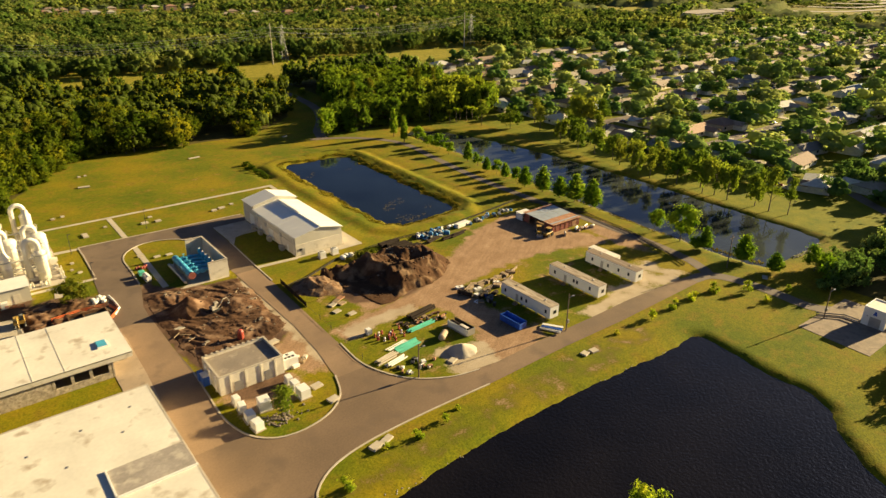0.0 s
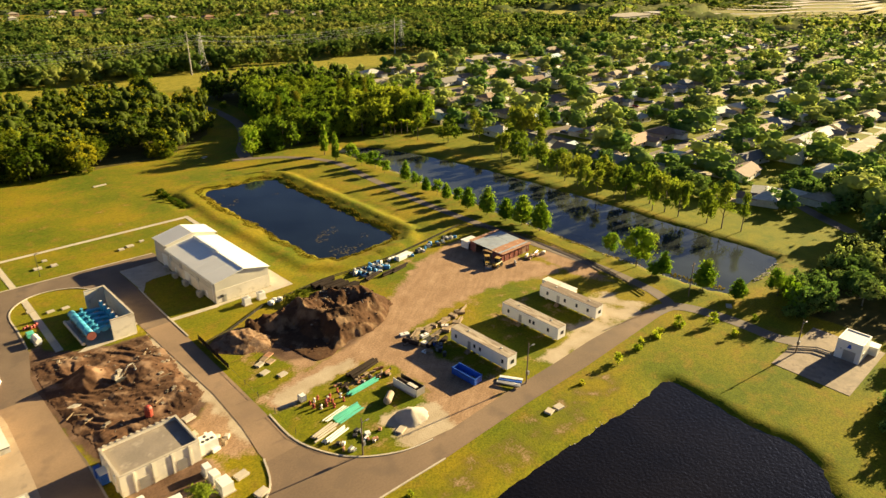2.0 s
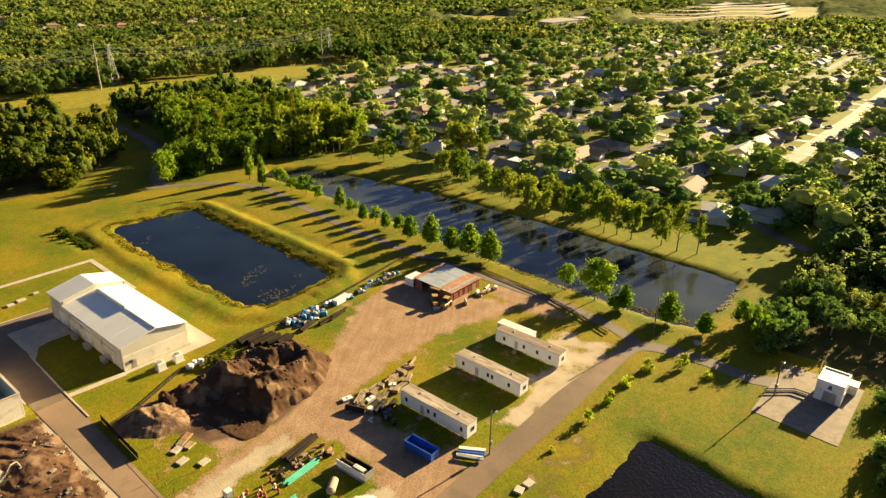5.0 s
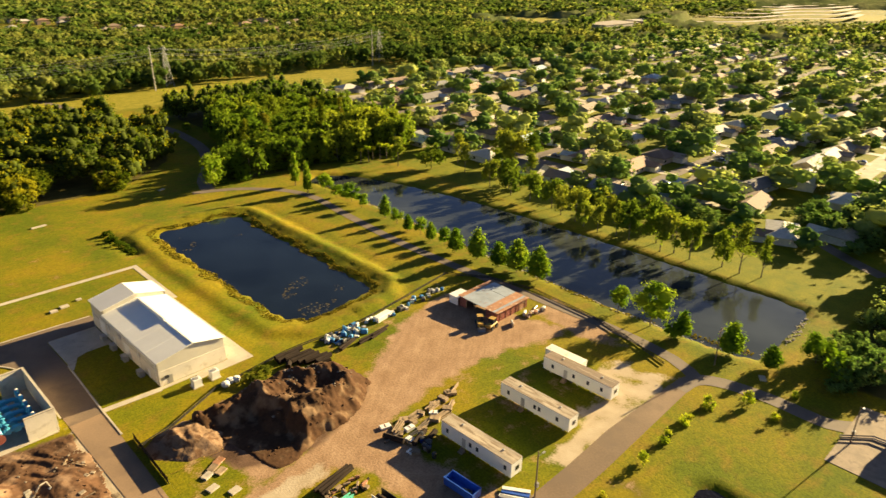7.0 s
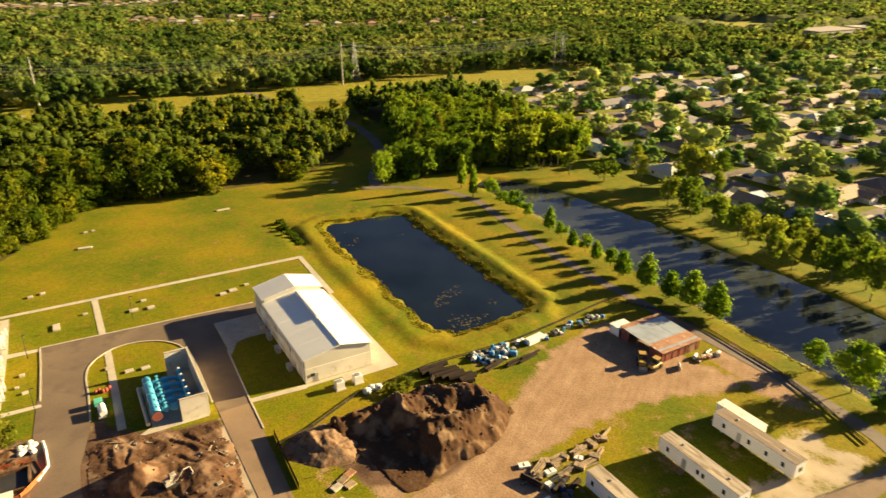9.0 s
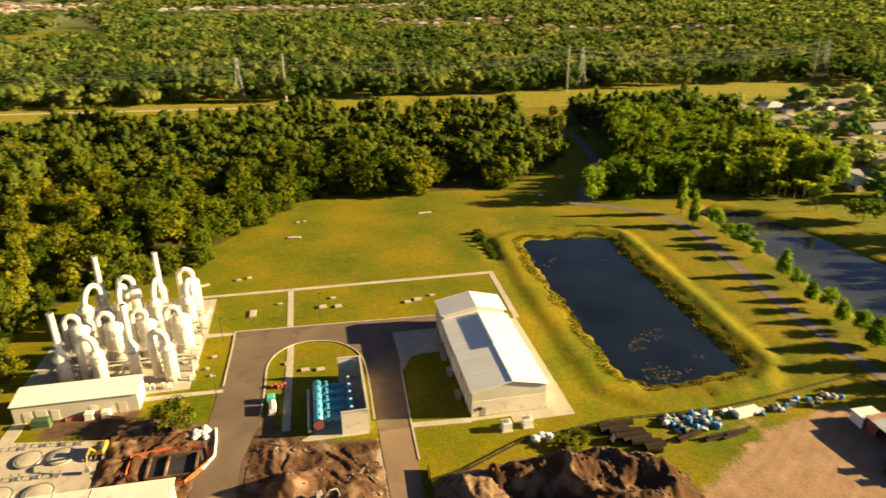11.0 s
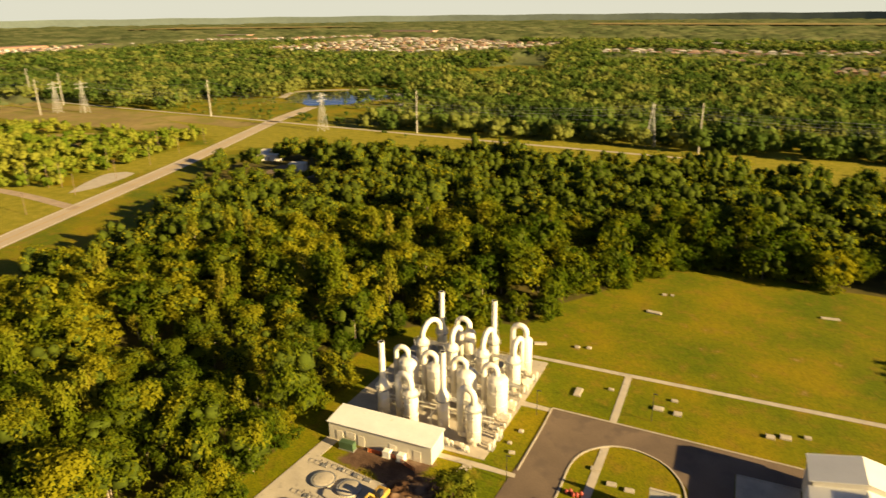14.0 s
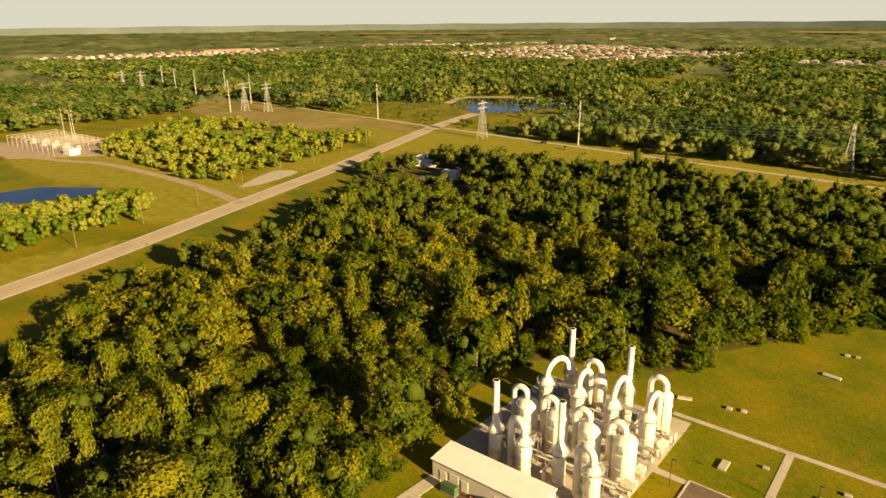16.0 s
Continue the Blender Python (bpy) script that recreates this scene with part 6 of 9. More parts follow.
for _ in range(2600):
    x, y = rk.uniform(88, 119), rk.uniform(-43, 43)
    near = float(lump(np.array([x * 1.0]), np.array([y * 1.0]), 8, 3)[0])
    corner = math.hypot(x - 108, y + 34) / 14
    if near < (0.15 if corner < 1 else 0.85) or (y > 20 and math.hypot(x - 112, y - 38) > 7 and near < 0.8):
        continue
    r, a0 = rk.uniform(.12, .4), rk.uniform(0, 6)
    s.add([(x + r * math.cos(a0 + k * 1.26) * rk.uniform(.7, 1.2), y + r * math.sin(a0 + k * 1.26), -0.735 + rk.uniform(0, .01)) for k in range(5)], [(0, 1, 2, 3, 4)])
solid("floating_plants", s, M_WEED, "patches of brown floating plants on the pond", "plants", kind="stuff")

# ---- stored pipes, bins and machines in the yard ----
def bundle(name, x, y, n, length, r, turn, material, label, category, rows=2, spread=1.0):
    t = thing(name, x, y, 0.0, label, category, "", turn)
    base = Shape().rod((0, -length / 2, 0), (0, length / 2, 0), r, n=8)
    me = base.mesh("pipe", material)
    k = 0
    for row in range(rows):
        m = max(1, n // rows - row)
        for i in range(m):
            ob = new("pipe", me)
            ob.parent = t
            ob.matrix_basis = pose((i - (m - 1) / 2) * 2.05 * r * spread + rk.uniform(-.05, .05), rk.uniform(-.5, .5), r + row * r * 1.75, 0, 0, rk.uniform(-2.5, 2.5))
            k += 1
    return t


bundle("green_pipes", 56.5, -104.3, 8, 7.6, 0.16, -85, M_GREENPIPE, "bundle of mint green plastic pipes on the grass", "pipes", 2, 1.2)
bundle("green_pipes", 48.6, -109.6, 7, 6.8, 0.15, -83, M_GREENPIPE, "spread stack of mint green plastic pipes", "pipes", 1, 1.3)
bundle("white_pipes", 46.6, -108.0, 3, 6.2, 0.13, -80, M_WHITE, "white plastic pipes lying beside the green ones", "pipes", 1, 2.0)
bundle("grey_pipes", 41.6, -111.3, 8, 5.6, 0.2, -80, M_CONC, "pale grey pipes stacked near the kerb", "pipes", 2, 1.4)
bundle("grey_pipes", 42.8, -113.6, 7, 5.2, 0.2, -78, M_WHITE, "off-white pipes stacked near the kerb", "pipes", 2, 1.4)
bundle("dark_pipes", 60.5, -98.9, 6, 8.5, 0.34, -80, M_DRAIN, "dark brown drain pipes on the grass", "pipes", 2)
for i in range(9):
    bundle("corrugated_pipe", (79.2, 78.4, 80.2, 80.6, 81.6, 82.0, 83.2, 83.0, 76.4)[i], -56.2 - 1.28 * i if i < 8 else -60.2, 1, (7.5, 6, 7, 6.5, 6, 6, 4.5, 3.2, 2.2)[i], 0.66, 88 + (0, 3, -2, 1, 4, -3, 2, -5, 50)[i], M_DRAIN, "large black corrugated drain pipe", "pipe", 1)
for x, y, a in ((97.5, -63.8, -85), (101.5, -63.6, -80), (92, -62.5, -75)):
    bundle("dark_pipes", x, y, 4, 6.0, 0.3, a, M_DRAIN, "dark pipes lying along the fence", "pipes", 2)
for x, y, a, m, n in ((79.5, -95.5, -78, M_WOOD, 9), (84.5, -95.4, -82, M_WOOD, 11), (89.5, -95.6, -75, M_WOOD, 9), (84.0, -98.8, -80, M_BARK, 6), (80.0, -99.4, -80, M_BLACK, 5), (88.6, -99.2, -78, M_WOOD, 8), (92.5, -98, -70, M_WOOD, 6), (77, -97.5, -80, M_BARK, 5), (97, -94.5, -75, M_WOOD, 5)):
    bundle("timber_stack", x, y, n, float(rk.uniform(3.0, 5.5)), 0.17, a + float(rk.uniform(-14, 14)), m, "loose stack of weathered poles and timbers", "timber", 2, 1.3)

for k in range(26):
    x, y = rk.uniform(75, 96), rk.uniform(-104, -93)
    if x > 82.5 and y < -101.5:
        continue
    pl = thing("pallet", x, y, 0, "stack of weathered wooden pallets on rough grass", "pallet", "pallets", float(rk.uniform(0, 90)))
    hh = int(rk.integers(2, 6))
    part("pallet_load", Shape().box((0, 0, 0), (rk.uniform(1.0, 1.6), rk.uniform(1.0, 2.4), 0.15 * hh), 0, .04), (M_WOOD, M_WOOD, M_WHITE)[k % 3], pl)
    part("top_board", Shape().box((0, 0, 0.15 * hh), (0.9, 0.2, 0.06)), M_WOOD, pl)
for x, y, a in ((79.5, -101.5, -72), (81.2, -103.0, -72), (76.2, -98.4, 20)):
    bundle("corrugated_pipe", x, y, 1, 4.6, 0.6, a, M_DRAIN, "black corrugated pipe lying on the grass", "pipe", 1)

dmp = thing("dumpster", 75.7, -117.2, 0, "blue open-topped roll-off dumpster", "dumpster", turn=2)
part("floor", Shape().box((0, 0, 0.2), (2.4, 6.8, 0.12)), M_BLUE, dmp)
for sx in (-1.2, 1.2):
    sd = part("side", Shape().box((sx, 0, 0.2), (0.1, 6.8, 1.6)), M_BLUE, dmp)
    for i in range(8):
        part("rib", Shape().box((sx * 1.06, -3.0 + i * 0.86, 0.3), (0.1, 0.12, 1.5)), M_BLUE, sd)
for sy in (-3.4, 3.4):
    part("end", Shape().box((0, sy, 0.2), (2.4, 0.1, 1.6)), M_BLUE, dmp)
part("rim", Shape().box((-1.22, 0, 1.8), (0.2, 7.0, 0.12)).box((1.22, 0, 1.8), (0.2, 7.0, 0.12)), M_BLUE, dmp)
part("skids", Shape().box((-0.7, 0, 0), (0.2, 6.6, 0.2)).box((0.7, 0, 0), (0.2, 6.6, 0.2)), M_BLACK, dmp)
for i in range(6):
    part("debris", Shape().box((rk.uniform(-.7, .7), rk.uniform(-2.6, 2.6), 0.32), (0.7, 1.0, 0.5), rk.uniform(0, 90), 0.1), M_RUBBLE, dmp)

tk = thing("tank_container", 63.6, -111.4, 0, "dark roll-off box holding a long pale tank", "tank", turn=4)
part("side", Shape().box((-1.2, 0, 0.2), (0.12, 7.2, 1.5)), M_WHITE, tk)
part("side", Shape().box((1.2, 0, 0.2), (0.12, 7.2, 1.5)), M_BLACK, tk)
part("floor", Shape().box((0, 0, 0.15), (2.3, 7.1, 0.1)), M_BLACK, tk)
part("tank", Shape().rod((-0.45, -3.2, 1.2), (-0.45, 3.0, 1.2), 0.62, n=14), M_DRAIN, tk)
part("cover", Shape().box((-0.45, -1.6, 1.78), (0.9, 2.6, 0.08)), M_ROOFW, tk)
part("end_plate", Shape().box((0, -3.62, 0.1), (2.5, 0.12, 1.7)), M_GREYMETAL, tk)
part("skid", Shape().box((-0.6, 0, 0), (2.0, 6.6, 0.2)), M_GREYMETAL, tk)
dr = thing("steel_drum_tank", 57.6, -111.9, 0, "cream steel tank lying on the grass", "tank", turn=-55)
part("tank", Shape().lathe((0, 0, 0), [(0.3, -1.7), (0.8, -1.5), (0.85, 1.4), (0.6, 1.75), (0.2, 1.9)], 14), M_CONCD, dr).matrix_basis = pose(0, 0, 0.85, 90, 0, 0)
part("cradle", Shape().box((0, -0.8, 0), (1.4, 0.25, 0.5)).box((0, 0.8, 0), (1.4, 0.25, 0.5)), M_WOOD, dr)
tot = thing("liquid_tote", 44.2, -99.4, 0, "white caged liquid tote by the gate", "tote")
part("container", Shape().box((0, 0, 0.15), (1.3, 1.3, 1.35), 0, 0.08), M_WHITE, tot)
part("pallet", Shape().box((0, 0, 0), (1.4, 1.4, 0.15)), M_WOOD, tot)
cg = Shape()
for i in range(5):
    for sx, sy in ((-.68, -.66 + .33 * i), (.68, -.66 + .33 * i), (-.66 + .33 * i, -.68), (-.66 + .33 * i, .68)):
        cg.rod((sx, sy, 0.15), (sx, sy, 1.55), 0.02, n=4)
part("cage", cg, M_GREYMETAL, tot)
for k in range(16):
    x, y = 47.5 + rk.uniform(-3.4, 4.4), -103.8 + rk.uniform(-2.2, 2.6)
    hy = thing("fire_hydrant", x, y, 0, "old red hydrant or valve lying on the grass", "hydrant", "stored hydrants", float(rk.uniform(0, 360)))
    part("barrel", Shape().lathe((0, 0, 0), [(0.3, 0), (0.3, 0.1), (0.2, 0.15), (0.2, 0.75), (0.28, 0.8), (0.18, 1.0), (0.05, 1.1)], 9), M_RED if k % 4 else M_WHITE, hy)
    part("outlet", Shape().rod((-0.34, 0, 0.6), (0.34, 0, 0.6), 0.11, n=8), M_RED, hy)
for k in range(14):
    x, y = 43 + rk.uniform(-2.5, 8), -117.5 + rk.uniform(-2.4, 2.5)
    if y < -121 and x < 42:
        continue
    solid("scrap_part", Shape().box((x, y, 0), (rk.uniform(.5, 1.6), rk.uniform(.4, 1.2), rk.uniform(.3, .8)), rk.uniform(0, 90), .06), (M_RUST, M_GREYMETAL, M_WHITE, M_BLACK)[k % 4], "loose pipe fitting or scrap on the grass", "scrap", "scrap in the pipe lot")
for k in range(40):
    x, y = 57.5 + rk.uniform(-5, 7), -101.5 + rk.uniform(-2.6, 2.6) - 0.15 * k / 10
    if abs(x - 60.5) < 4.6 and abs(y + 98.9) < 1.8 or abs(x - 56.5) < 4 and abs(y + 104.3) < 1.2:
        continue
    if k % 3 == 0:
        sc = Shape().rod((x, y, 0.28), (x + rk.uniform(.5, 1.4), y + rk.uniform(-.6, .6), 0.28), rk.uniform(.18, .3), n=9)
    else:
        sc = Shape().box((x, y, 0), (rk.uniform(.5, 1.9), rk.uniform(.3, .9), rk.uniform(.2, .7)), rk.uniform(0, 90), .05)
    solid("scrap_part", sc, (M_RUST, M_WOOD, M_DRAIN, M_WOOD, M_GREYMETAL)[k % 5], "rusty fitting, timber or scrap on rough grass", "scrap", "scrap in the pipe lot")
for x, y, a, m in ((53.2, -121, 20, M_CONC), (46.2, -88.2, 8, M_CONC), (43.6, -84.9, 12, M_CONC), (46.2, -80.0, 28, M_WOOD), (46.9, -81.8, 20, M_WOOD), (44.5, -81.2, 20, M_CONC), (48.0, -79.0, 24, M_RUST)):
    solid("concrete_slab", Shape().box((x, y, 0), (2.1, 1.5, 0.3), a, .05), m, "low concrete or timber block on the grass", "slab", "blocks on the grass")
sh = thing("panel_stack", 80.9, -125.0, 0, "stacked white and blue panels near the road", "panels", turn=30)
for i, (m, o) in enumerate(((M_WHITE, 0), (M_BLUE, .9), (M_WHITE, 1.7), (M_GREYMETAL, -.8))):
    part("panel", Shape().box((o, rk.uniform(-.4, .4), 0.05 + 0.12 * i), (0.8, 5.2, 0.25), rk.uniform(-4, 4)), m, sh)
for k in range(9):
    x, y = 77.5 + rk.uniform(-2, 4), -105 + rk.uniform(-3.5, 4)
    b_ = thing("waste_bin", x, y, 0, "dark wheeled bin or drum in the trailer's shade", "bin", "bins in the shade", float(rk.uniform(0, 90)))
    part("body", Shape().lathe((0, 0, 0), [(0.4, 0), (0.5, 1.0), (0.54, 1.05)], 10), (M_BLACK, M_BLUE, M_GREYMETAL)[k % 3], b_)
    part("lid", Shape().lathe((0, 0, 1.05), [(0.54, 0), (0.5, 0.12), (0.1, 0.2)], 10), M_BLACK, b_)
# bags, bins and tarps along the north fence
for k in range(84):
    x = (89 + 11 * (k / 56) if k < 56 else 101 + 31 * (k - 56) / 28) + rk.uniform(-1, 1)
    y = np.interp(x, [88, 103, 132], [-57.5, -58.5, -56]) + rk.uniform(-2.8, 2.0) * (1.2 if x < 105 else 0.6)
    s = Shape().box((x, y, -0.02), (rk.uniform(.5, 1.7), rk.uniform(.5, 1.4), rk.uniform(.35, 1.2)), rk.uniform(0, 90), .18)
    solid("tarped_bin", s, M_TARP, "bin or crate under blue, white or dark plastic by the fence", "bundle", "bundles along the fence")
solid("white_container", Shape().box((107.5, -58.0, 0), (5.6, 2.0, 1.3), 8, .1), M_WHITE, "long white container beside the fence", "container")
for x, y in ((56.9, -52.6), (61.4, -52.3)):
    cb = thing("cooling_unit", x, y, 0, "pale boxy cooling unit beside the metal building", "cooling unit", "cooling units")
    part("cabinet", Shape().box((0, 0, 0.1), (1.9, 1.7, 1.9), 0, .06), M_WHITE, cb)
    part("pad", Shape().box((0, 0, 0), (2.4, 2.2, 0.12)), M_CONC, cb)
    part("fan_grille", Shape().lathe((0, 0, 2.0), [(0.65, 0), (0.65, 0.08), (0.1, 0.1)], 12), M_GREYMETAL, cb)
for y in (-40, -31, -24, -18):
    cb = thing("wall_unit", 49.6, y, 0, "grey air unit standing against the metal building", "air unit", "air units")
    part("cabinet", Shape().box((0, 0, 0.3), (1.2, 1.9, 1.3), 0, .05), M_GREYMETAL, cb)
    part("stand", Shape().box((0, 0, 0), (1.0, 1.6, 0.3)), M_CONC, cb)
for k, (x, y) in enumerate(((63, -56.6), (61.5, -57.2), (64.3, -57.0))):
    solid("white_bag", Shape().lathe((x, y, 0), [(0.8, 0), (1.0, 0.4), (0.9, 0.9), (0.4, 1.2)], 9), M_WHITE, "bulky white bag beside the fence", "bag", "bulk bags")

# red shed with a patched roof
b = thing("red_shed", 134.2, -73, 0, "low red shed with a patched grey and rusty roof", "shed")
M_ROOFPATCH = stuff_mat("blue_grey_sheet", (0.34, 0.38, 0.42), 0.5, 0.4, 3, 0.15, 0.03, metal=0.2, stain=(0.36, 0.2, 0.12), stain_at=0.66)
for c_, s_ in (((-6.4, -6.2, 0), (.16, 4.0, 2.75)), ((-6.4, 4.2, 0), (.16, 2.4, 2.95)), ((6.4, -1.4, 0), (.16, 13.6, 2.75)), ((0, 5.4, 0), (12.96, .16, 3.0)), ((0, -8.1, 0), (12.96, .16, 2.6))):
    part("wall", Shape().box(c_, s_), M_REDWALL, b)


def roof_sheet(x0_, x1_, y0_, y1_, up, material):
    """One lapped sheet of the shed's roof, falling to the south."""
    za, zb = 3.03 + 0.035 * y0_ + up, 3.03 + 0.035 * y1_ + up
    part("roof_sheet", Shape().add([(x0_, y0_, za), (x1_, y0_, za), (x1_, y1_, zb), (x0_, y1_, zb), (x0_, y0_, za + .07), (x1_, y0_, za + .07), (x1_, y1_, zb + .07), (x0_, y1_, zb + .07)],
                                   [(3, 2, 1, 0), (4, 5, 6, 7), (0, 1, 5, 4), (1, 2, 6, 5), (2, 3, 7, 6), (3, 0, 4, 7)]), material, b)


roof_sheet(-6.9, 6.7, 3.9, 5.8, 0.0, M_RUST)
for x0_ in (-7.0, -2.45, 2.1):
    roof_sheet(x0_, x0_ + 4.5, -3.9, 4.1, 0.08 + 0.02 * (x0_ > 0), M_ROOFPATCH)
roof_sheet(-6.9, 6.8, -6.7, -3.7, 0.02, M_RUST)
roof_sheet(-6.7, 6.8, -7.6, -6.6, 0.0, M_ROOFPATCH)
roof_sheet(-6.8, 6.9, -8.6, -7.5, 0.02, M_RUST)
for y_ in (-4.2, 0.0, 3.0):
    part("post", Shape().box((-6.4, y_, 0), (.18, .18, 2.85)), M_WOOD, b)
part("door", Shape().box((3.9, -8.22, 0), (2.2, .06, 2.2)), M_RUST, b)
for x_ in (-5.0, -2.6, -0.4, 1.8, 5.6):
    part("batten", Shape().box((x_, -8.23, 0), (.14, .08, 2.5)), M_RUST, b)
part("annex_wall", Shape().box((-6.9, 7.4, 0), (.16, 3.2, 2.3)).box((-4.6, 9.0, 0), (4.6, .16, 2.4)).box((-2.3, 7.3, 0), (.16, 3.4, 2.4)), M_WHITE, b, "white sheet wall of the lean-to")
part("annex_roof", Shape().box((-4.6, 7.4, 2.42), (5.0, 3.6, .09)), M_WHITE, b, "white sheet roof of the lean-to")
for k in range(12):
    x, y = 137 + rk.uniform(-8, 7), -84.0 + rk.uniform(-1.8, 0.9)
    solid("scrap_part", Shape().box((x, y, 0), (rk.uniform(.6, 2.4), rk.uniform(.4, 1.2), rk.uniform(.3, 1.2)), rk.uniform(-30, 60), .08), (M_WOOD, M_GREYMETAL, M_WHITE, M_RUST)[k % 4], "scrap and timber lying outside the red shed", "scrap", "scrap by the red shed")


def loader(x, y, turn, label, arm=True):
    m = thing("loader", x, y, 0, label, "machine", turn=turn)
    part("chassis", Shape().box((0, 0, 0.6), (1.7, 3.6, 0.8), 0, .1), M_YELLOW, m)
    cab = part("cab", Shape().box((0, -0.4, 1.4), (1.4, 1.4, 1.3), 0, .12), M_GLASS, m)
    part("roof", Shape().box((0, -0.4, 2.7), (1.6, 1.6, 0.12)), M_YELLOW, cab)
    for sx in (-1, 1):
        for sy in (-1.1, 1.1):
            part("wheel", Shape().rod((sx * .8, sy, .6), (sx * 1.15, sy, .6), .6, n=12), M_BLACK, m)
    if arm:
        ar = part("arm", Shape().rod((-.5, 1.4, 1.3), (-.5, 3.2, .7), .12, n=6).rod((.5, 1.4, 1.3), (.5, 3.2, .7), .12, n=6), M_YELLOW, m)
        part("bucket", Shape().add([(-1, 3.1, .2), (1, 3.1, .2), (1, 3.9, .1), (-1, 3.9, .1), (-1, 3.1, 1.0), (1, 3.1, 1.0)], [(3, 2, 1, 0), (0, 1, 5, 4), (0, 4, 3), (1, 2, 5)]), M_GREYMETAL, ar)
    return m


loader(123.4, -79.0, 140, "yellow wheel loader parked before the red shed")
loader(124.6, -82.0, 100, "old yellow forklift with black tyres", False)


def excavator(x, y, turn):
    m = thing("excavator", x, y, 0.1, "yellow tracked excavator with its arm folded down", "excavator", turn=turn)
    for sx in (-1.1, 1.1):
        part("track", Shape().duct([(sx, -1.8, .45), (sx, -1.5, .2), (sx, 1.5, .2), (sx, 1.8, .45), (sx, 1.5, .75), (sx, -1.5, .75), (sx, -1.8, .45)], .26, 6), M_BLACK, m)
    up = part("upper", Shape().box((0, -.5, .95), (2.5, 3.2, 1.0), 0, .15), M_YELLOW, m)
    part("cab", Shape().box((-.7, .5, 1.95), (1.0, 1.3, 1.2), 0, .1), M_GLASS, up)
    part("boom", Shape().duct([(.2, .9, 1.6), (.2, 2.6, 3.6), (.2, 4.4, 3.4)], .24, 6), M_YELLOW, m)
    part("stick", Shape().duct([(.2, 4.4, 3.5), (.2, 5.2, 1.6)], .18, 6), M_YELLOW, m)
    part("bucket", Shape().box((.2, 5.1, .5), (.9, .9, .9), 0, .2), M_GREYMETAL, m)


excavator(-22.5, -44.0, 175)

# pit with a mesh fence, bent orange netting and a concrete chamber
pit = thing("excavated_chamber", -8, -50.5, 0, "open concrete chamber in a muddy pit", "chamber")
for x, y, sx, sy in ((-4.4, 0, .4, 6), (4.4, 0, .4, 6), (0, 3.1, 8.4, .4), (0, -3.1, 8.4, .4), (-1, 0, .35, 5.8)):
    part("chamber_wall", Shape().box((x, y, 0), (sx, sy, 0.7)), M_MULCH, pit)
part("chamber_floor", Shape().box((0, 0, 0.0), (8.4, 5.8, 0.06)), M_DARK, pit)


def mesh_fence(name, line, h, material, label, post_mat, gap=3.0, wires=4, group="", fill=0.62):
    """Fence: a post every few metres, rails and thin wires between."""
    t = thing(name, line[0][0], line[0][1], 0, label, "fence", group)
    o = Vector((line[0][0], line[0][1], 0))
    pts = []
    for a, b in zip(line, line[1:]):
        A, B = Vector((*a, 0)), Vector((*b, 0))
        n = max(1, int((B - A).length / gap))
        pts += [A + (B - A) * i / n for i in range(n)]
    pts.append(Vector((*line[-1], 0)))
    post = Shape().rod((0, 0, -.1), (0, 0, h + .1), .05, n=5).mesh("post", post_mat)
    for p in pts:
        q = new("post", post)
        q.parent = t
        q.location = (p - o) + Vector((0, 0, ground_at(p.x, p.y)))
    for a, b in zip(pts, pts[1:]):
        s = Shape()
        za, zb = ground_at(a.x, a.y), ground_at(b.x, b.y)
        a2, b2 = a - o, b - o
        for k in range(wires):
            z = h * (k + 0.5) / wires
            w = h / wires * fill
            s.add([(a2.x, a2.y, za + z - w / 2), (b2.x, b2.y, zb + z - w / 2), (b2.x, b2.y, zb + z + w / 2), (a2.x, a2.y, za + z + w / 2)], [(0, 1, 2, 3)])
        part("mesh_panel", s, material, t)
    return t


mesh_fence("silt_fence", [(38.6, -64.6), (47, -62.5), (59, -57), (79, -54.6), (103, -55.2), (122, -53), (139.4, -50.5), (147, -62), (150.2, -76.5), (148.7, -96.8), (145.5, -110), (141, -122.8)], 0.85, M_BLACK, "low black silt fence round the storage yard", M_WOOD, 3.2, 2)
mesh_fence("screen_fence", [(39.2, -61), (38.8, -70), (38.5, -78)], 1.5, M_DRAIN, "dark screened fence along the service road", M_BLACK, 3.0, 1, "", 0.96)
mesh_fence("chain_fence", [(38.5, -78), (38.2, -86), (38.0, -92)], 1.5, M_GREYMETAL, "thin wire fence along the service road", M_BLACK, 5.0, 1, "", 0.03)
mesh_fence("chain_fence", [(37.6, -99.5), (37.2, -108), (39.4, -116), (43.5, -121.2)], 1.5, M_BLACK, "thin wire fence along the pipe lot", M_BLACK, 5.0, 1, "", 0.03)
for line in ([(38.9, -76.2), (50, -76.8)], [(38.4, -88.5), (44.6, -89.6)]):
    mesh_fence("yellow_barrier", line, 0.7, M_YELLOW, "thin yellow barrier rail round the grass lot", M_YELLOW, 3.6, 1, "", 0.12)
mesh_fence("orange_net", [(-16, -46.5), (-9, -45.5), (-2.6, -46), (-1.4, -51), (-5, -55.8), (-12, -55.6), (-16, -52), (-16, -46.5)], 1.1, M_ORANGE, "bent orange safety netting round the pit", M_WOOD, 2.6, 3)
mesh_fence("orange_net", [(-32, -31.5), (-26, -31.2), (-20, -33.5)], 1.0, M_ORANGE, "orange safety netting beside the shed", M_WOOD, 2.6, 3)
mesh_fence("pipe_rail", [(141.5, -161.5), (146, -166.5), (146.2, -169.8)], 1.1, M_GREYMETAL, "grey pipe rail beside the pump building", M_GREYMETAL, 2.5, 2)

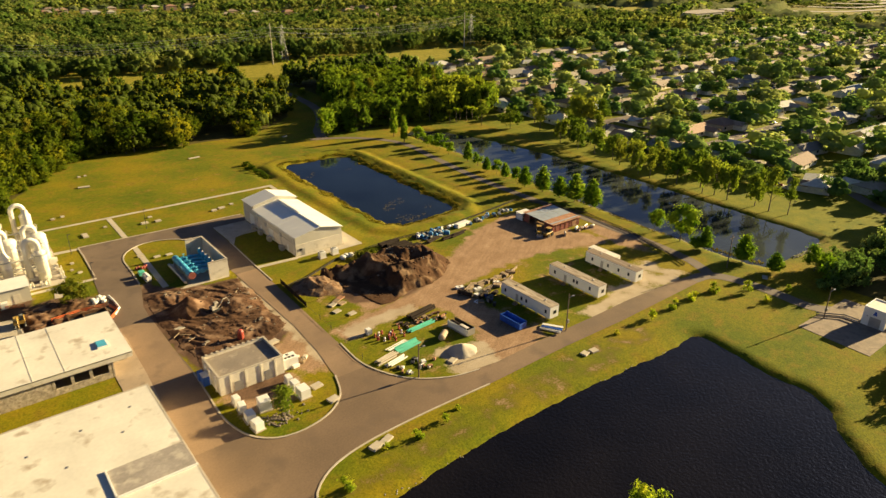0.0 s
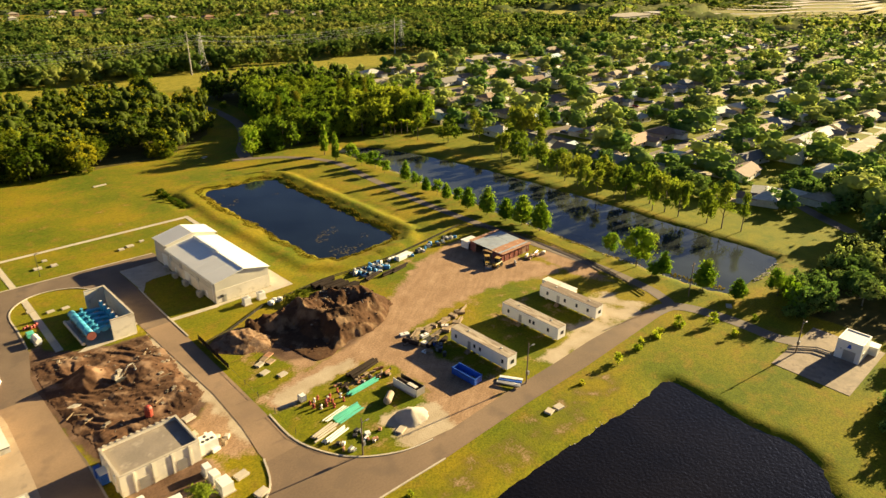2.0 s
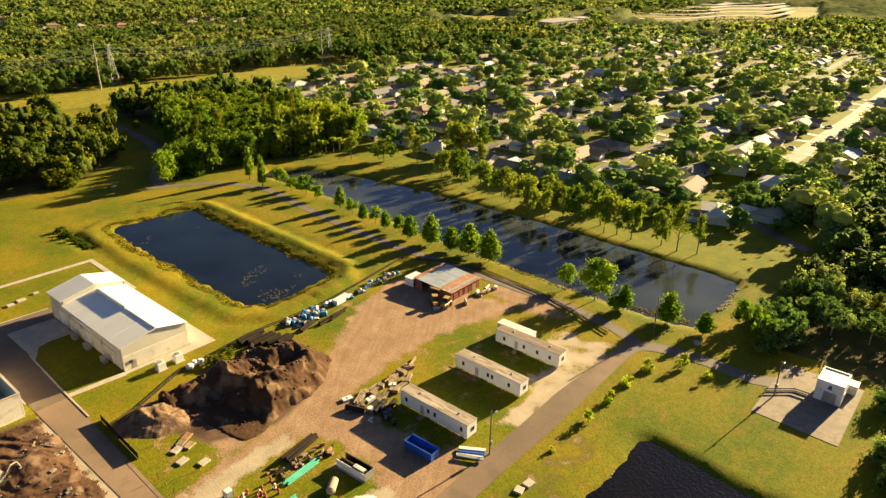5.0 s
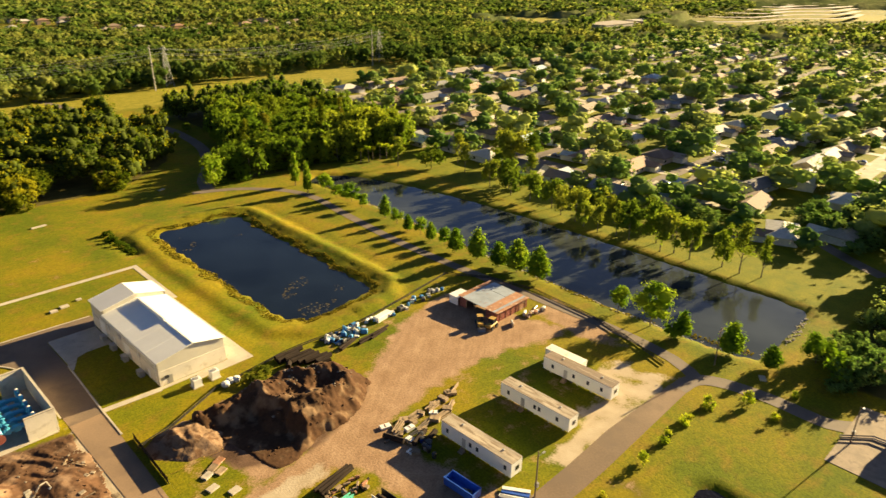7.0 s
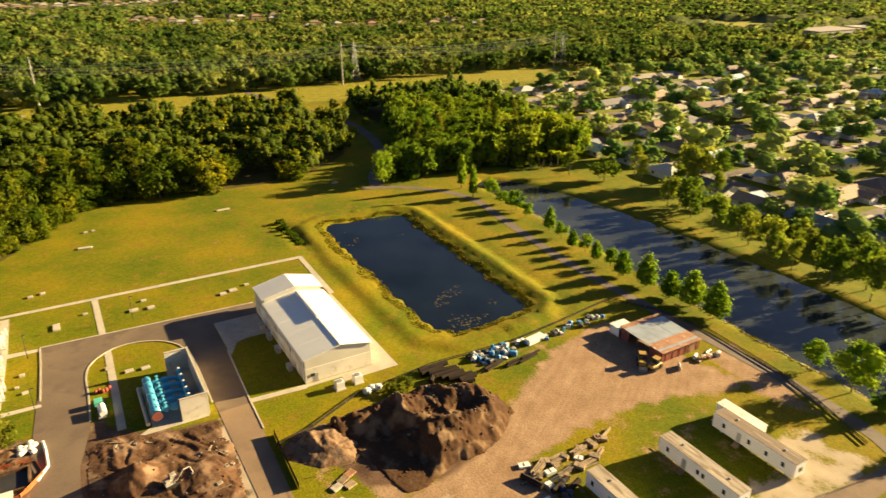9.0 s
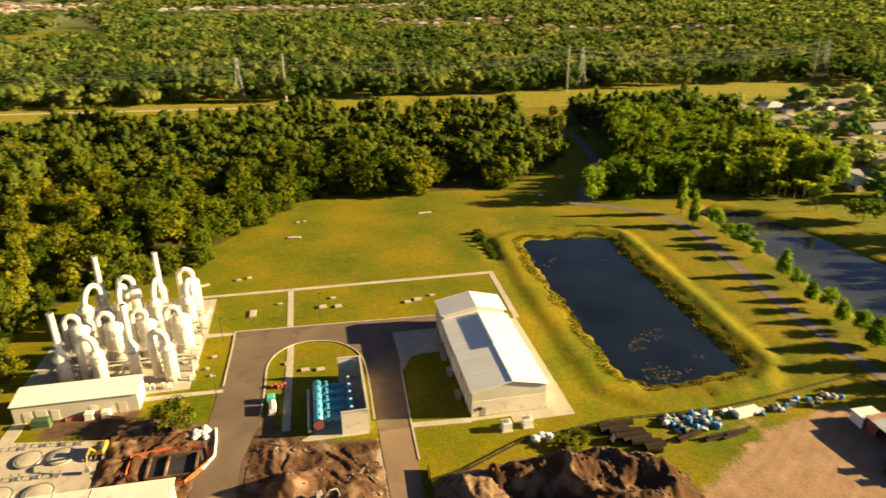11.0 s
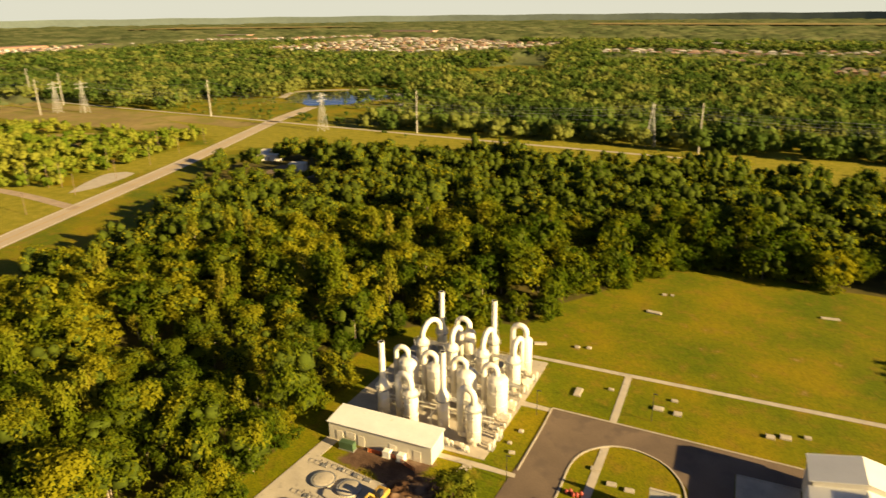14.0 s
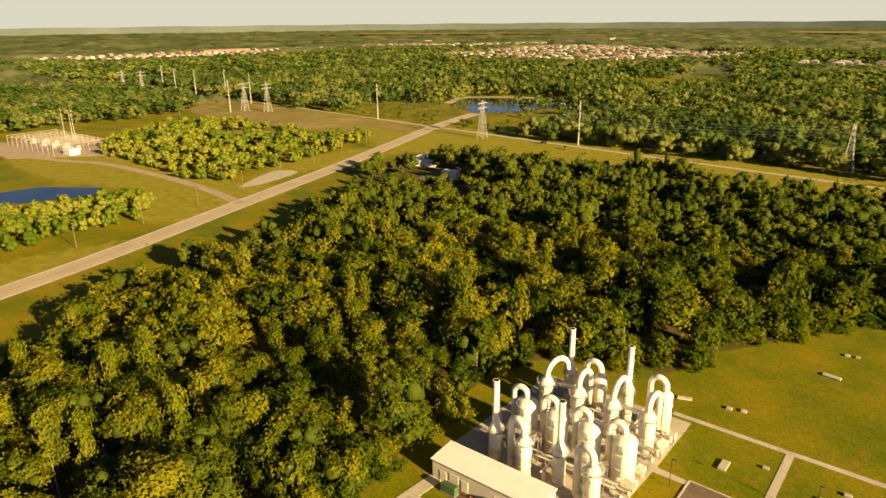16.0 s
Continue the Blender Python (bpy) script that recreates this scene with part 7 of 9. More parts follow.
# covers on the buried tanks
for x, y, r in ((-35.5, -43.0, 2.4), (-29.5, -43.2, 2.4), (-37.5, -52.8, 2.6), (-30.5, -53.2, 2.6)):
    c = thing("tank_cover", x, y, 0.07, "round domed concrete tank cover with steel rim", "cover", "tank covers")
    part("dome", Shape().lathe((0, 0, 0), [(r, 0), (r, 0.35), (r * .8, 0.5), (r * .2, .62)], 22), M_CONC, c)
    part("rim", Shape().lathe((0, 0, 0.3), [(r, 0), (r + .12, 0), (r + .12, .12), (r, .12)], 22), M_GREYMETAL, c)
for x, y in ((-38, -39), (-34, -38.8), (-30.5, -39.2), (-27.5, -39.6), (-36, -48.2), (-32.5, -48.4), (-29, -48.6)):
    c = thing("hatch_rail", x, y, 0.07, "dark handrail frame over a tank hatch", "rail", "hatch rails")
    part("hatch", Shape().box((0, 0, 0), (1.2, .9, .15)), M_GREYMETAL, c)
    for sx in (-.7, .7):
        part("rail", Shape().rod((sx, -.5, 0), (sx, -.5, 1.0), .04, n=5).rod((sx, -.5, 1.0), (sx, .5, 1.0), .04, n=5).rod((sx, .5, 1.0), (sx, .5, 0), .04, n=5), M_BLACK, c)
for x, y in ((-27.5, -31.2), (-24.2, -31.2)):
    c = thing("cooling_unit", x, y, 0, "pale boxy cooling unit beside the white shed", "cooling unit", "cooling units")
    part("cabinet", Shape().box((0, 0, .1), (1.6, 1.4, 1.5), 0, .06), M_WHITE, c)
    part("pad", Shape().box((0, 0, 0), (2, 1.8, .12)), M_CONC, c)
gn = thing("generator", -36.5, -32.2, 0, "dark green generator beside the white shed", "generator")
part("cabinet", Shape().box((0, 0, .2), (3.4, 1.4, 1.7), 0, .08), stuff_mat("dark_green_paint", (0.06, 0.11, 0.05), 0.5), gn)
part("base", Shape().box((0, 0, 0), (3.6, 1.6, .2)), M_GREYMETAL, gn)
solid("white_drain_pipe", Shape().duct([(-1.2, -40.5, .25), (-0.8, -44, .25), (-0.6, -49, .25), (-2.5, -52.5, .25)], .28, 8), M_WHITE, "white hose bent along the edge of the road", "hose")
for k in range(10):
    x, y = -3.2 + rk.uniform(-2.2, 1.5), -41.5 + rk.uniform(-2, 2)
    solid("white_bag", Shape().lathe((x, y, 0), [(0.5, 0), (0.7, 0.3), (0.6, 0.6), (0.2, 0.8)], 8), M_WHITE, "white sack lying beside the road", "bag", "sacks by the road")

# boxes and tanks on the grass island by the control building
BOXES = ((7.8, -106.5, 1.3, 1.8), (7.8, -109.4, 1.4, 1.8), (7.9, -113.3, 1.8, 1.9), (8.0, -116.6, 1.8, 1.9), (11.8, -111.3, 2.3, 2.3), (19.6, -106.4, 1.3, 1.9), (19.8, -109.0, 1.5, 1.9), (20.0, -112.4, 2.2, 2.2))
for x, y, w_, h_ in BOXES:
    c = thing("equipment_cabinet", x, y, 0.0, "pale grey-blue equipment cabinet on a concrete base", "cabinet", "equipment cabinets", float(rk.uniform(-8, 8)))
    part("base", Shape().box((0, 0, 0), (w_ + .5, w_ + .9, .2)), M_CONC, c)
    part("body", Shape().box((0, 0, .2), (w_, w_ + .5, h_ - .2), 0, .06), M_WHITE, c)
    part("door", Shape().box((w_ / 2 + .01, 0, .35), (.04, w_, h_ - .6)), M_GREYMETAL, c)
for x, y, a in ((23.8, -111.1, 8), (24.3, -117.4, 10), (23.4, -135.2, 14), (22, -94.5, 0), (24, -89, 10)):
    solid("concrete_slab", Shape().box((x, y, 0), (2.4, 1.7, .45), a, .05), M_CONC, "thick concrete cover on the grass", "slab", "concrete covers")
solid("red_tank", Shape().lathe((18.4, -83.2, 0.3), [(.75, 0), (.8, .3), (.8, 2.0), (.5, 2.5), (.1, 2.6)], 12), M_RED, "red and white upright tank beside the roof", "tank")
solid("blue_toilet", Shape().box((5.0, -93.8, 0), (1.2, 1.2, 2.3), 0, .1), M_BLUE, "blue portable toilet beside the building", "toilet")
for k in range(12):
    x, y = 23.5 + rk.uniform(-1.5, 3.5), -99.5 + rk.uniform(-2.5, 3)
    solid("scrap_part", Shape().box((x, y, 0), (rk.uniform(.5, 1.8), rk.uniform(.5, 1.4), rk.uniform(.3, 1.0)), rk.uniform(0, 90), .08), (M_WHITE, M_CONC, M_WOOD)[k % 3], "pale crate or block lying on the dusty ground", "scrap", "crates by the building")

# concrete covers on the lawns and the big field
for x, y, sx, sy, a in ((14.3, 62.4, 4.2, 1.6, -8), (15.6, 77.6, 1.2, 1.2, 0), (18, 78, 1.0, 1.0, 0), (62.9, 77.7, 5.0, 1.0, 5), (3.4, 8.7, 1.6, 3.6, 0), (22.1, 8.8, 2.2, 1.6, 0), (25.2, 13.6, 1.4, 1.0, 0), (26.4, 8.2, 1.8, 1.6, 0), (45.6, 6.8, 1.8, 1.4, 0), (48.6, 7.8, 2.2, 1.6, 0), (53, 9.5, 1.4, 1.0, 0), (-2.1, 31.4, 1.2, 1.2, 0), (1.0, 32.2, 1.2, 1.2, 0), (-12, 29.6, 3.4, 1.2, 20), (112.6, 88.6, 2.6, 1.2, 20), (79.6, -137.5, 1.8, 1.6, 10), (82.2, -137.9, 2.0, 1.6, -6), (-4.5, -12, 1.0, 1.0, 0), (-5.5, -17, .8, .8, 0), (-4, -20, 1.2, .8, 10), (10.5, 13, 1.2, .8, 0), (26, -134.8, 3.0, 1.4, 20), (152, -142, 2.0, 1.4, 30)):
    solid("concrete_slab", Shape().box((x, y, -.02), (sx, sy, .4), a, .05), M_CONC, "pale concrete cover set in the grass", "slab", "concrete covers")

# ---- poles and towers ----
def wood_pole(x, y, h, label="dark wooden utility pole", arm=True, box=False):
    t = thing("utility_pole", x, y, ground_at(x, y), label, "pole", "utility poles")
    part("pole", Shape().rod((0, 0, -.1), (0, 0, h), .17, .11, 7), M_POLEWOOD, t)
    if arm:
        part("crossarm", Shape().box((0, 0, h - .9), (2.2, .14, .16)), M_POLEWOOD, t)
    if box:
        part("meter_box", Shape().box((.3, 0, 2.2), (.5, .6, .9)), M_GREYMETAL, t)
        part("lamp_arm", Shape().rod((0, 0, h - 1.2), (.9, -.3, h - .7), .05, n=5), M_GREYMETAL, t)
        part("lamp", Shape().box((1.1, -.35, h - .8), (.7, .3, .16)), M_GREYMETAL, t)
    return t


wood_pole(83.9, -127.6, 10.4, "wooden pole with a lamp and boxes beside the road", False, True)
wood_pole(43.3, -121.6, 8.5, "slim pole with a lamp at the pipe lot's corner", False, True)
wood_pole(149.5, -131.5, 10.5, "dark wooden pole beside the trail", True)
wood_pole(141.2, -163.6, 9.0, "wooden pole beside the pump building's apron", False, True)
for i in range(9):
    y = -40 + i * 34
    x = np.interp(y, [-44, 0, 73, 151, 230], [-240, -250, -270, -292, -315])
    wood_pole(float(x), y, 11, "weathered wooden pole along the road")


def monopole(x, y, h=32):
    t = thing("transmission_pole", x, y, 0, "tall pale transmission pole in the grass corridor", "pole", "transmission poles")
    part("pole", Shape().rod((0, 0, -.2), (0, 0, h), .6, .3, 10), M_POLECONC, t)
    for i, z in enumerate((h - 1.5, h - 5, h - 8.5)):
        sgn = 1 if i % 2 == 0 else -1
        part("arm", Shape().rod((0, 0, z - .4), (0, sgn * 2.6, z), .12, .07, 6), M_POLECONC, t)
        part("insulator", Shape().rod((0, sgn * 2.6, z), (0, sgn * 2.6, z - 1.5), .1, n=6), M_GREYMETAL, t)
    return t


def lattice(x, y, h=29, turn=0):
    t = thing("lattice_tower", x, y, 0, "steel lattice tower carrying power lines", "tower", "lattice towers", turn)
    for sx in (-1, 1):
        for sy in (-1, 1):
            part("leg", Shape().rod((sx * 3.0, sy * 3.0, -.1), (sx * .8, sy * .8, h - 6), .16, .12, 5).rod((sx * .8, sy * .8, h - 6), (sx * .5, sy * .5, h), .12, n=5), M_LATTICE, t)
    lev = [0, 4.5, 8.5, 12, 15, 17.5, 20, h - 6]
    for a, b in zip(lev, lev[1:]):
        s = Shape()
        wa, wb = 3.0 - 2.2 * a / (h - 6), 3.0 - 2.2 * b / (h - 6)
        for k in range(4):
            c0, c1 = ((-1, -1), (1, -1), (1, 1), (-1, 1))[k], ((1, -1), (1, 1), (-1, 1), (-1, -1))[k]
            s.rod((c0[0] * wa, c0[1] * wa, a), (c1[0] * wb, c1[1] * wb, b), .07, n=4).rod((c1[0] * wa, c1[1] * wa, a), (c0[0] * wb, c0[1] * wb, b), .07, n=4)
            s.rod((c0[0] * wb, c0[1] * wb, b), (c1[0] * wb, c1[1] * wb, b), .07, n=4)
        tagged(part("bracing", s, M_LATTICE, t), kind="stuff")
    for z in (h - 6, h - 2.5):
        part("crossarm", Shape().rod((-.4, -6.5, z), (-.4, 6.5, z), .12, n=5).rod((.4, -6.5, z), (.4, 6.5, z), .12, n=5).rod((0, -6.5, z), (0, 0, z + 1.6), .08, n=4).rod((0, 6.5, z), (0, 0, z + 1.6), .08, n=4), M_LATTICE, t)
    return t


POLES = [(409, 307), (209.4, 311.6), (8.6, 316.7), (-191.7, 322.7), (-402.7, 337.0), (-601, 345), (-760, 352)]
for x, y in POLES + [(-560, 289), (-711, 348), (-832, 377), (-690, 375)]:
    monopole(x, y)
for x, y in ((-368.5, 95.5), (-317.4, 100), (-302.6, 101), (-297, 104.5), (-308.4, 144.4), (-322.4, 197.4), (-566, 236.6)):
    wood_pole(x, y, 13, "weathered wooden pole beside the scrub")
TOWERS = [(430, 322), (226, 326), (-22.7, 331), (-265.6, 308), (-531, 313), (-556, 304), (-800, 330), (-830, 322)]
for x, y in TOWERS:
    lattice(x, y)
for (xa, ya), (xb, yb_) in zip(POLES, POLES[1:]):
    s = Shape()
    for oy, z in ((2.6, 29), (-2.6, 25.5), (2.6, 22)):
        s.duct([(xa + (xb - xa) * k / 8, ya + oy + (yb_ - ya) * k / 8, z - 5.5 * (1 - (2 * k / 8 - 1) ** 2)) for k in range(9)], .035, 3)
    solid("power_line", s, M_GREYMETAL, "three sagging power lines between poles", "wires", "power lines")
for (xa, ya), (xb, yb_) in zip(TOWERS, TOWERS[1:]):
    if abs(xa - xb) < 60:
        continue
    s = Shape()
    for oy, z in ((6.5, 23), (-6.5, 23), (6.5, 26.5), (-6.5, 26.5)):
        s.duct([(xa + (xb - xa) * k / 8, ya + oy + (yb_ - ya) * k / 8, z - 5.5 * (1 - (2 * k / 8 - 1) ** 2)) for k in range(9)], .035, 3)
    solid("power_line", s, M_GREYMETAL, "four sagging power lines between lattice towers", "wires", "power lines")

# white hut and sheds in the wood's clearing by the main road
for x, y, w_, d_, h_, a in ((-203, 186, 9, 7, 4, 20), (-236, 203, 16, 5, 3.4, 15), (-244, 210, 6, 6, 4.5, 15), (-300, 520, 8, 7, 4, 0), (-262, 440, 7, 7, 4, 0)):
    c = thing("white_hut", x, y, 0, "small white flat-roofed utility hut", "hut", "utility huts", a)
    part("wall", Shape().box((0, 0, 0), (w_, d_, h_)), M_WHITE, c)
    part("roof", Shape().box((0, 0, h_), (w_ + .5, d_ + .5, .25)), M_ROOFW, c)
    part("door", Shape().box((0, -d_ / 2 - .03, 0), (1.2, .1, 2.2)), M_GREYMETAL, c)
solid("pavement", flat([(-218, 172), (-184, 172), (-186, 192), (-220, 194)], 0.05, .08), M_ASPHALT, "dark asphalt yard round the hut", "pavement", kind="structure")

# substation
sb = thing("substation", -500, 95, 0, "substation of grey steel frames on pale gravel", "substation")
part("gravel", flat([(-60, -35), (-45, 40), (10, 40), (62, 5), (20, -40)], 0.06, .06), M_CONCD, sb)
for i in range(10):
    x = -38 + 8.5 * i
    fr = Shape()
    for y in (-18, -6, 6, 18):
        fr.rod((x, y, 0), (x, y, 7.5), .14, n=5)
    fr.rod((x, -18, 7.4), (x, 18, 7.4), .14, n=5).rod((x, -18, 5.4), (x, 18, 5.4), .10, n=5)
    part("gantry", fr, M_POLECONC, sb)
for i in range(9):
    part("transformer", Shape().box((-34 + 8.5 * i, -2 + 6 * (i % 2), 0), (4, 3, 3.5), 0, .2), M_GREYMETAL, sb)
part("control_house", Shape().box((38, -6, 0), (10, 7, 4)), M_WHITE, sb)
for x, y in ((-30, 20), (-22, 24), (-12, 18)):
    part("mast", Shape().rod((x, y, 0), (x, y, 24), .35, .15, 6), M_LATTICE, sb)

# ---- trees ----
rng = np.random.default_rng(7)
ball = bmesh.new()
bmesh.ops.create_icosphere(ball, subdivisions=1, radius=1.0)
BALL_V = np.array([v.co[:] for v in ball.verts])
BALL_F = np.array([[v.index for v in f.verts] for f in ball.faces])
ball.free()
OCTA_V = np.array([(1, 0, 0), (-1, 0, 0), (0, 1, 0), (0, -1, 0), (0, 0, 1), (0, 0, -1)], float)
OCTA_F = np.array([(0, 2, 4), (2, 1, 4), (1, 3, 4), (3, 0, 4), (2, 0, 5), (1, 2, 5), (3, 1, 5), (0, 3, 5)])


def crown_template(seed, tufts, each, lobes, kind="oak", size=0.08, core=0.72, coarse=False):
    """Crown of unit height and about unit width over z 0..1: tufts of small pointed leaf sprays round lobes, and dark lobe cores."""
    r = np.random.default_rng(seed)
    cs, rs = [], []
    for i in range(lobes):
        if kind == "oak":
            a, h = r.uniform(0, 2 * np.pi), r.uniform(0.22, 0.86)
            w = 0.40 * math.sqrt(max(0.05, 1 - ((h - 0.45) / 0.60) ** 2))
            d = w * math.sqrt(r.uniform(0.08, 0.80))
            cs.append((d * math.cos(a), d * math.sin(a), h))
            rs.append(r.uniform(0.16, 0.27))
        elif kind == "cone":
            h = (i + 0.5) / lobes
            a = i * 2.4
            w = 0.24 * (1 - h) ** 0.7 * min(1, 0.35 + h * 3.0) + 0.01
            cs.append((w * math.cos(a), w * math.sin(a), 0.06 + 0.88 * h))
            rs.append(0.05 + 0.15 * (1 - h) ** 0.8)
        elif kind == "pine":
            h = 0.35 + 0.62 * r.uniform(0, 1)
            a = r.uniform(0, 2 * np.pi)
            w = r.uniform(0.05, 0.34) * (1.2 - h)
            cs.append((w * math.cos(a), w * math.sin(a), h))
            rs.append(r.uniform(0.07, 0.13))
        else:
            a, h = r.uniform(0, 2 * np.pi), r.uniform(0.1, 0.75)
            d = 0.36 * math.sqrt(r.uniform(0, 1)) * (1 - 0.5 * h)
            cs.append((d * math.cos(a), d * math.sin(a), h))
            rs.append(r.uniform(0.14, 0.24))
    cs, rs = np.array(cs), np.array(rs)
    mid = np.array([0, 0, 0.45])
    k = r.choice(lobes, tufts, p=rs ** 2 / (rs ** 2).sum())
    n = r.normal(size=(tufts, 3))
    out = cs[k] - mid
    n += 1.1 * out / (np.linalg.norm(out, axis=1, keepdims=True) + 0.05) + np.array([0, 0, 0.35])
    n /= np.linalg.norm(n, axis=1, keepdims=True)
    p = cs[k] + n * rs[k][:, None] * r.uniform(0.80, 1.16, (tufts, 1)) * np.array([1, 1, 0.85])
    leaves = tufts * each
    spread = 0.75 * math.sqrt(1.0 / tufts)
    n = np.repeat(n, each, 0)
    p = np.repeat(p, each, 0) + r.normal(scale=spread, size=(leaves, 3)) * np.array([1, 1, 0.7])
    p[:, 2] = np.clip(p[:, 2], 0.02, 1.08)
    t = n + r.normal(scale=0.30, size=(leaves, 3))
    t /= np.linalg.norm(t, axis=1, keepdims=True)
    u = np.cross(t, r.normal(size=(leaves, 3)))
    u /= np.linalg.norm(u, axis=1, keepdims=True)
    w = np.cross(t, u)
    s = size * r.uniform(0.6, 1.35, (leaves, 1))
    q = s * r.uniform(0.35, 0.75, (leaves, 1))
    v = np.stack([p - u * s * 0.7 - t * s * 0.15, p + u * s * 0.45 + w * q, p + u * s * 0.5 - w * q], 1).reshape(-1, 3)
    f = np.arange(leaves * 3).reshape(-1, 3)
    bv, bf = (OCTA_V, OCTA_F) if coarse else (BALL_V, BALL_F)
    rough = r.uniform(0.78, 1.18, (lobes, len(bv), 1))
    cv = (cs[:, None] + bv[None] * rs[:, None, None] * core * rough).reshape(-1, 3)
    cv[:, 2] = np.maximum(cv[:, 2], 0.0)
    tf = (np.arange(lobes)[:, None, None] * len(bv) + bf[None]).reshape(-1, 3) + len(v)
    return np.concatenate([v, cv]), f, tf


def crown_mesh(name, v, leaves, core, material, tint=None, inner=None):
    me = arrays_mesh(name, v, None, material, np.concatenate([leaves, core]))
    # Cores default to the dull green painted in place of inner shade.
    me.materials.append(inner or M_CORESHADE)
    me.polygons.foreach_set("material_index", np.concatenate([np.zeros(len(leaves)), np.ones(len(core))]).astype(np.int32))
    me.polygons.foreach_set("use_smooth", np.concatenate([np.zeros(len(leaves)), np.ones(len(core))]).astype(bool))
    if tint is not None:
        me.attributes.new("tint", "FLOAT", "POINT").data.foreach_set("value", tint.astype(np.float32))
    return me


class Cloud:
    """Many crowns and trunks joined into two meshes."""

    def __init__(self):
        self.v, self.q, self.t, self.w, self.n = [], [], [], [], 0
        self.r = np.random.default_rng(3)

    def put(self, template, x, y, z, width, height, turn, tint=None):
        v, q, t = template
        c, s = math.cos(turn), math.sin(turn)
        w = np.empty_like(v)
        w[:, 0] = x + width * (c * v[:, 0] - s * v[:, 1])
        w[:, 1] = y + width * (s * v[:, 0] + c * v[:, 1])
        w[:, 2] = z + height * v[:, 2]
        self.v.append(w.astype(np.float32))
        self.q.append(q + self.n)
        self.t.append(t + self.n)
        self.w.append(np.full(len(v), self.r.uniform() if tint is None else tint))
        self.n += len(v)

    def mesh(self, name, material, inner=None):
        return crown_mesh(name, np.concatenate(self.v), np.concatenate(self.q), np.concatenate(self.t), material, np.concatenate(self.w), inner)


OAKS_NEAR = [crown_template(10 + i, 230, 8, 15, "oak", 0.048, 0.70) for i in range(6)]
OAKS = [crown_template(20 + i, 150, 6, 15, "oak", 0.072, 0.58) for i in range(6)]
OAKS_LOW = [crown_template(30 + i, 70, 3, 10, "oak", 0.075, 0.94) for i in range(6)]
OAKS_FAR = [crown_template(50 + i, 24, 3, 6, "oak", 0.13, 0.95, True) for i in range(5)]
OAKS_DOT = [crown_template(60 + i, 9, 2, 3, "oak", 0.22, 1.0, True) for i in range(4)]
PINES = [crown_template(70 + i, 150, 9, 22, "pine", 0.044, 0.45) for i in range(4)]
CONES = [crown_template(80 + i, 190, 7, 26, "cone", 0.058, 0.86) for i in range(3)]
SHRUBS = [crown_template(90 + i, 60, 6, 9, "bush", 0.11, 0.6) for i in range(3)]


def scatter(poly, gap, jitter=0.42, seed=0):
    """Jittered staggered points inside a polygon."""
    r = np.random.default_rng(seed)
    xs, ys = [p[0] for p in poly], [p[1] for p in poly]
    X, Y = np.meshgrid(np.arange(min(xs), max(xs), gap), np.arange(min(ys), max(ys), gap * 0.9))
    X = X + (np.arange(X.shape[0]) % 2)[:, None] * gap / 2
    X = (X + r.uniform(-jitter, jitter, X.shape) * gap).ravel()
    Y = (Y + r.uniform(-jitter, jitter, Y.shape) * gap).ravel()
    k = inside(X, Y, poly)
    return X[k], Y[k], r


def trunk_shape(s, x, y, z, h, r, n=5, lean=0.0):
    s.rod((x, y, z - 0.2), (x + lean, y, z + h), r, r * 0.4, n, caps=False)


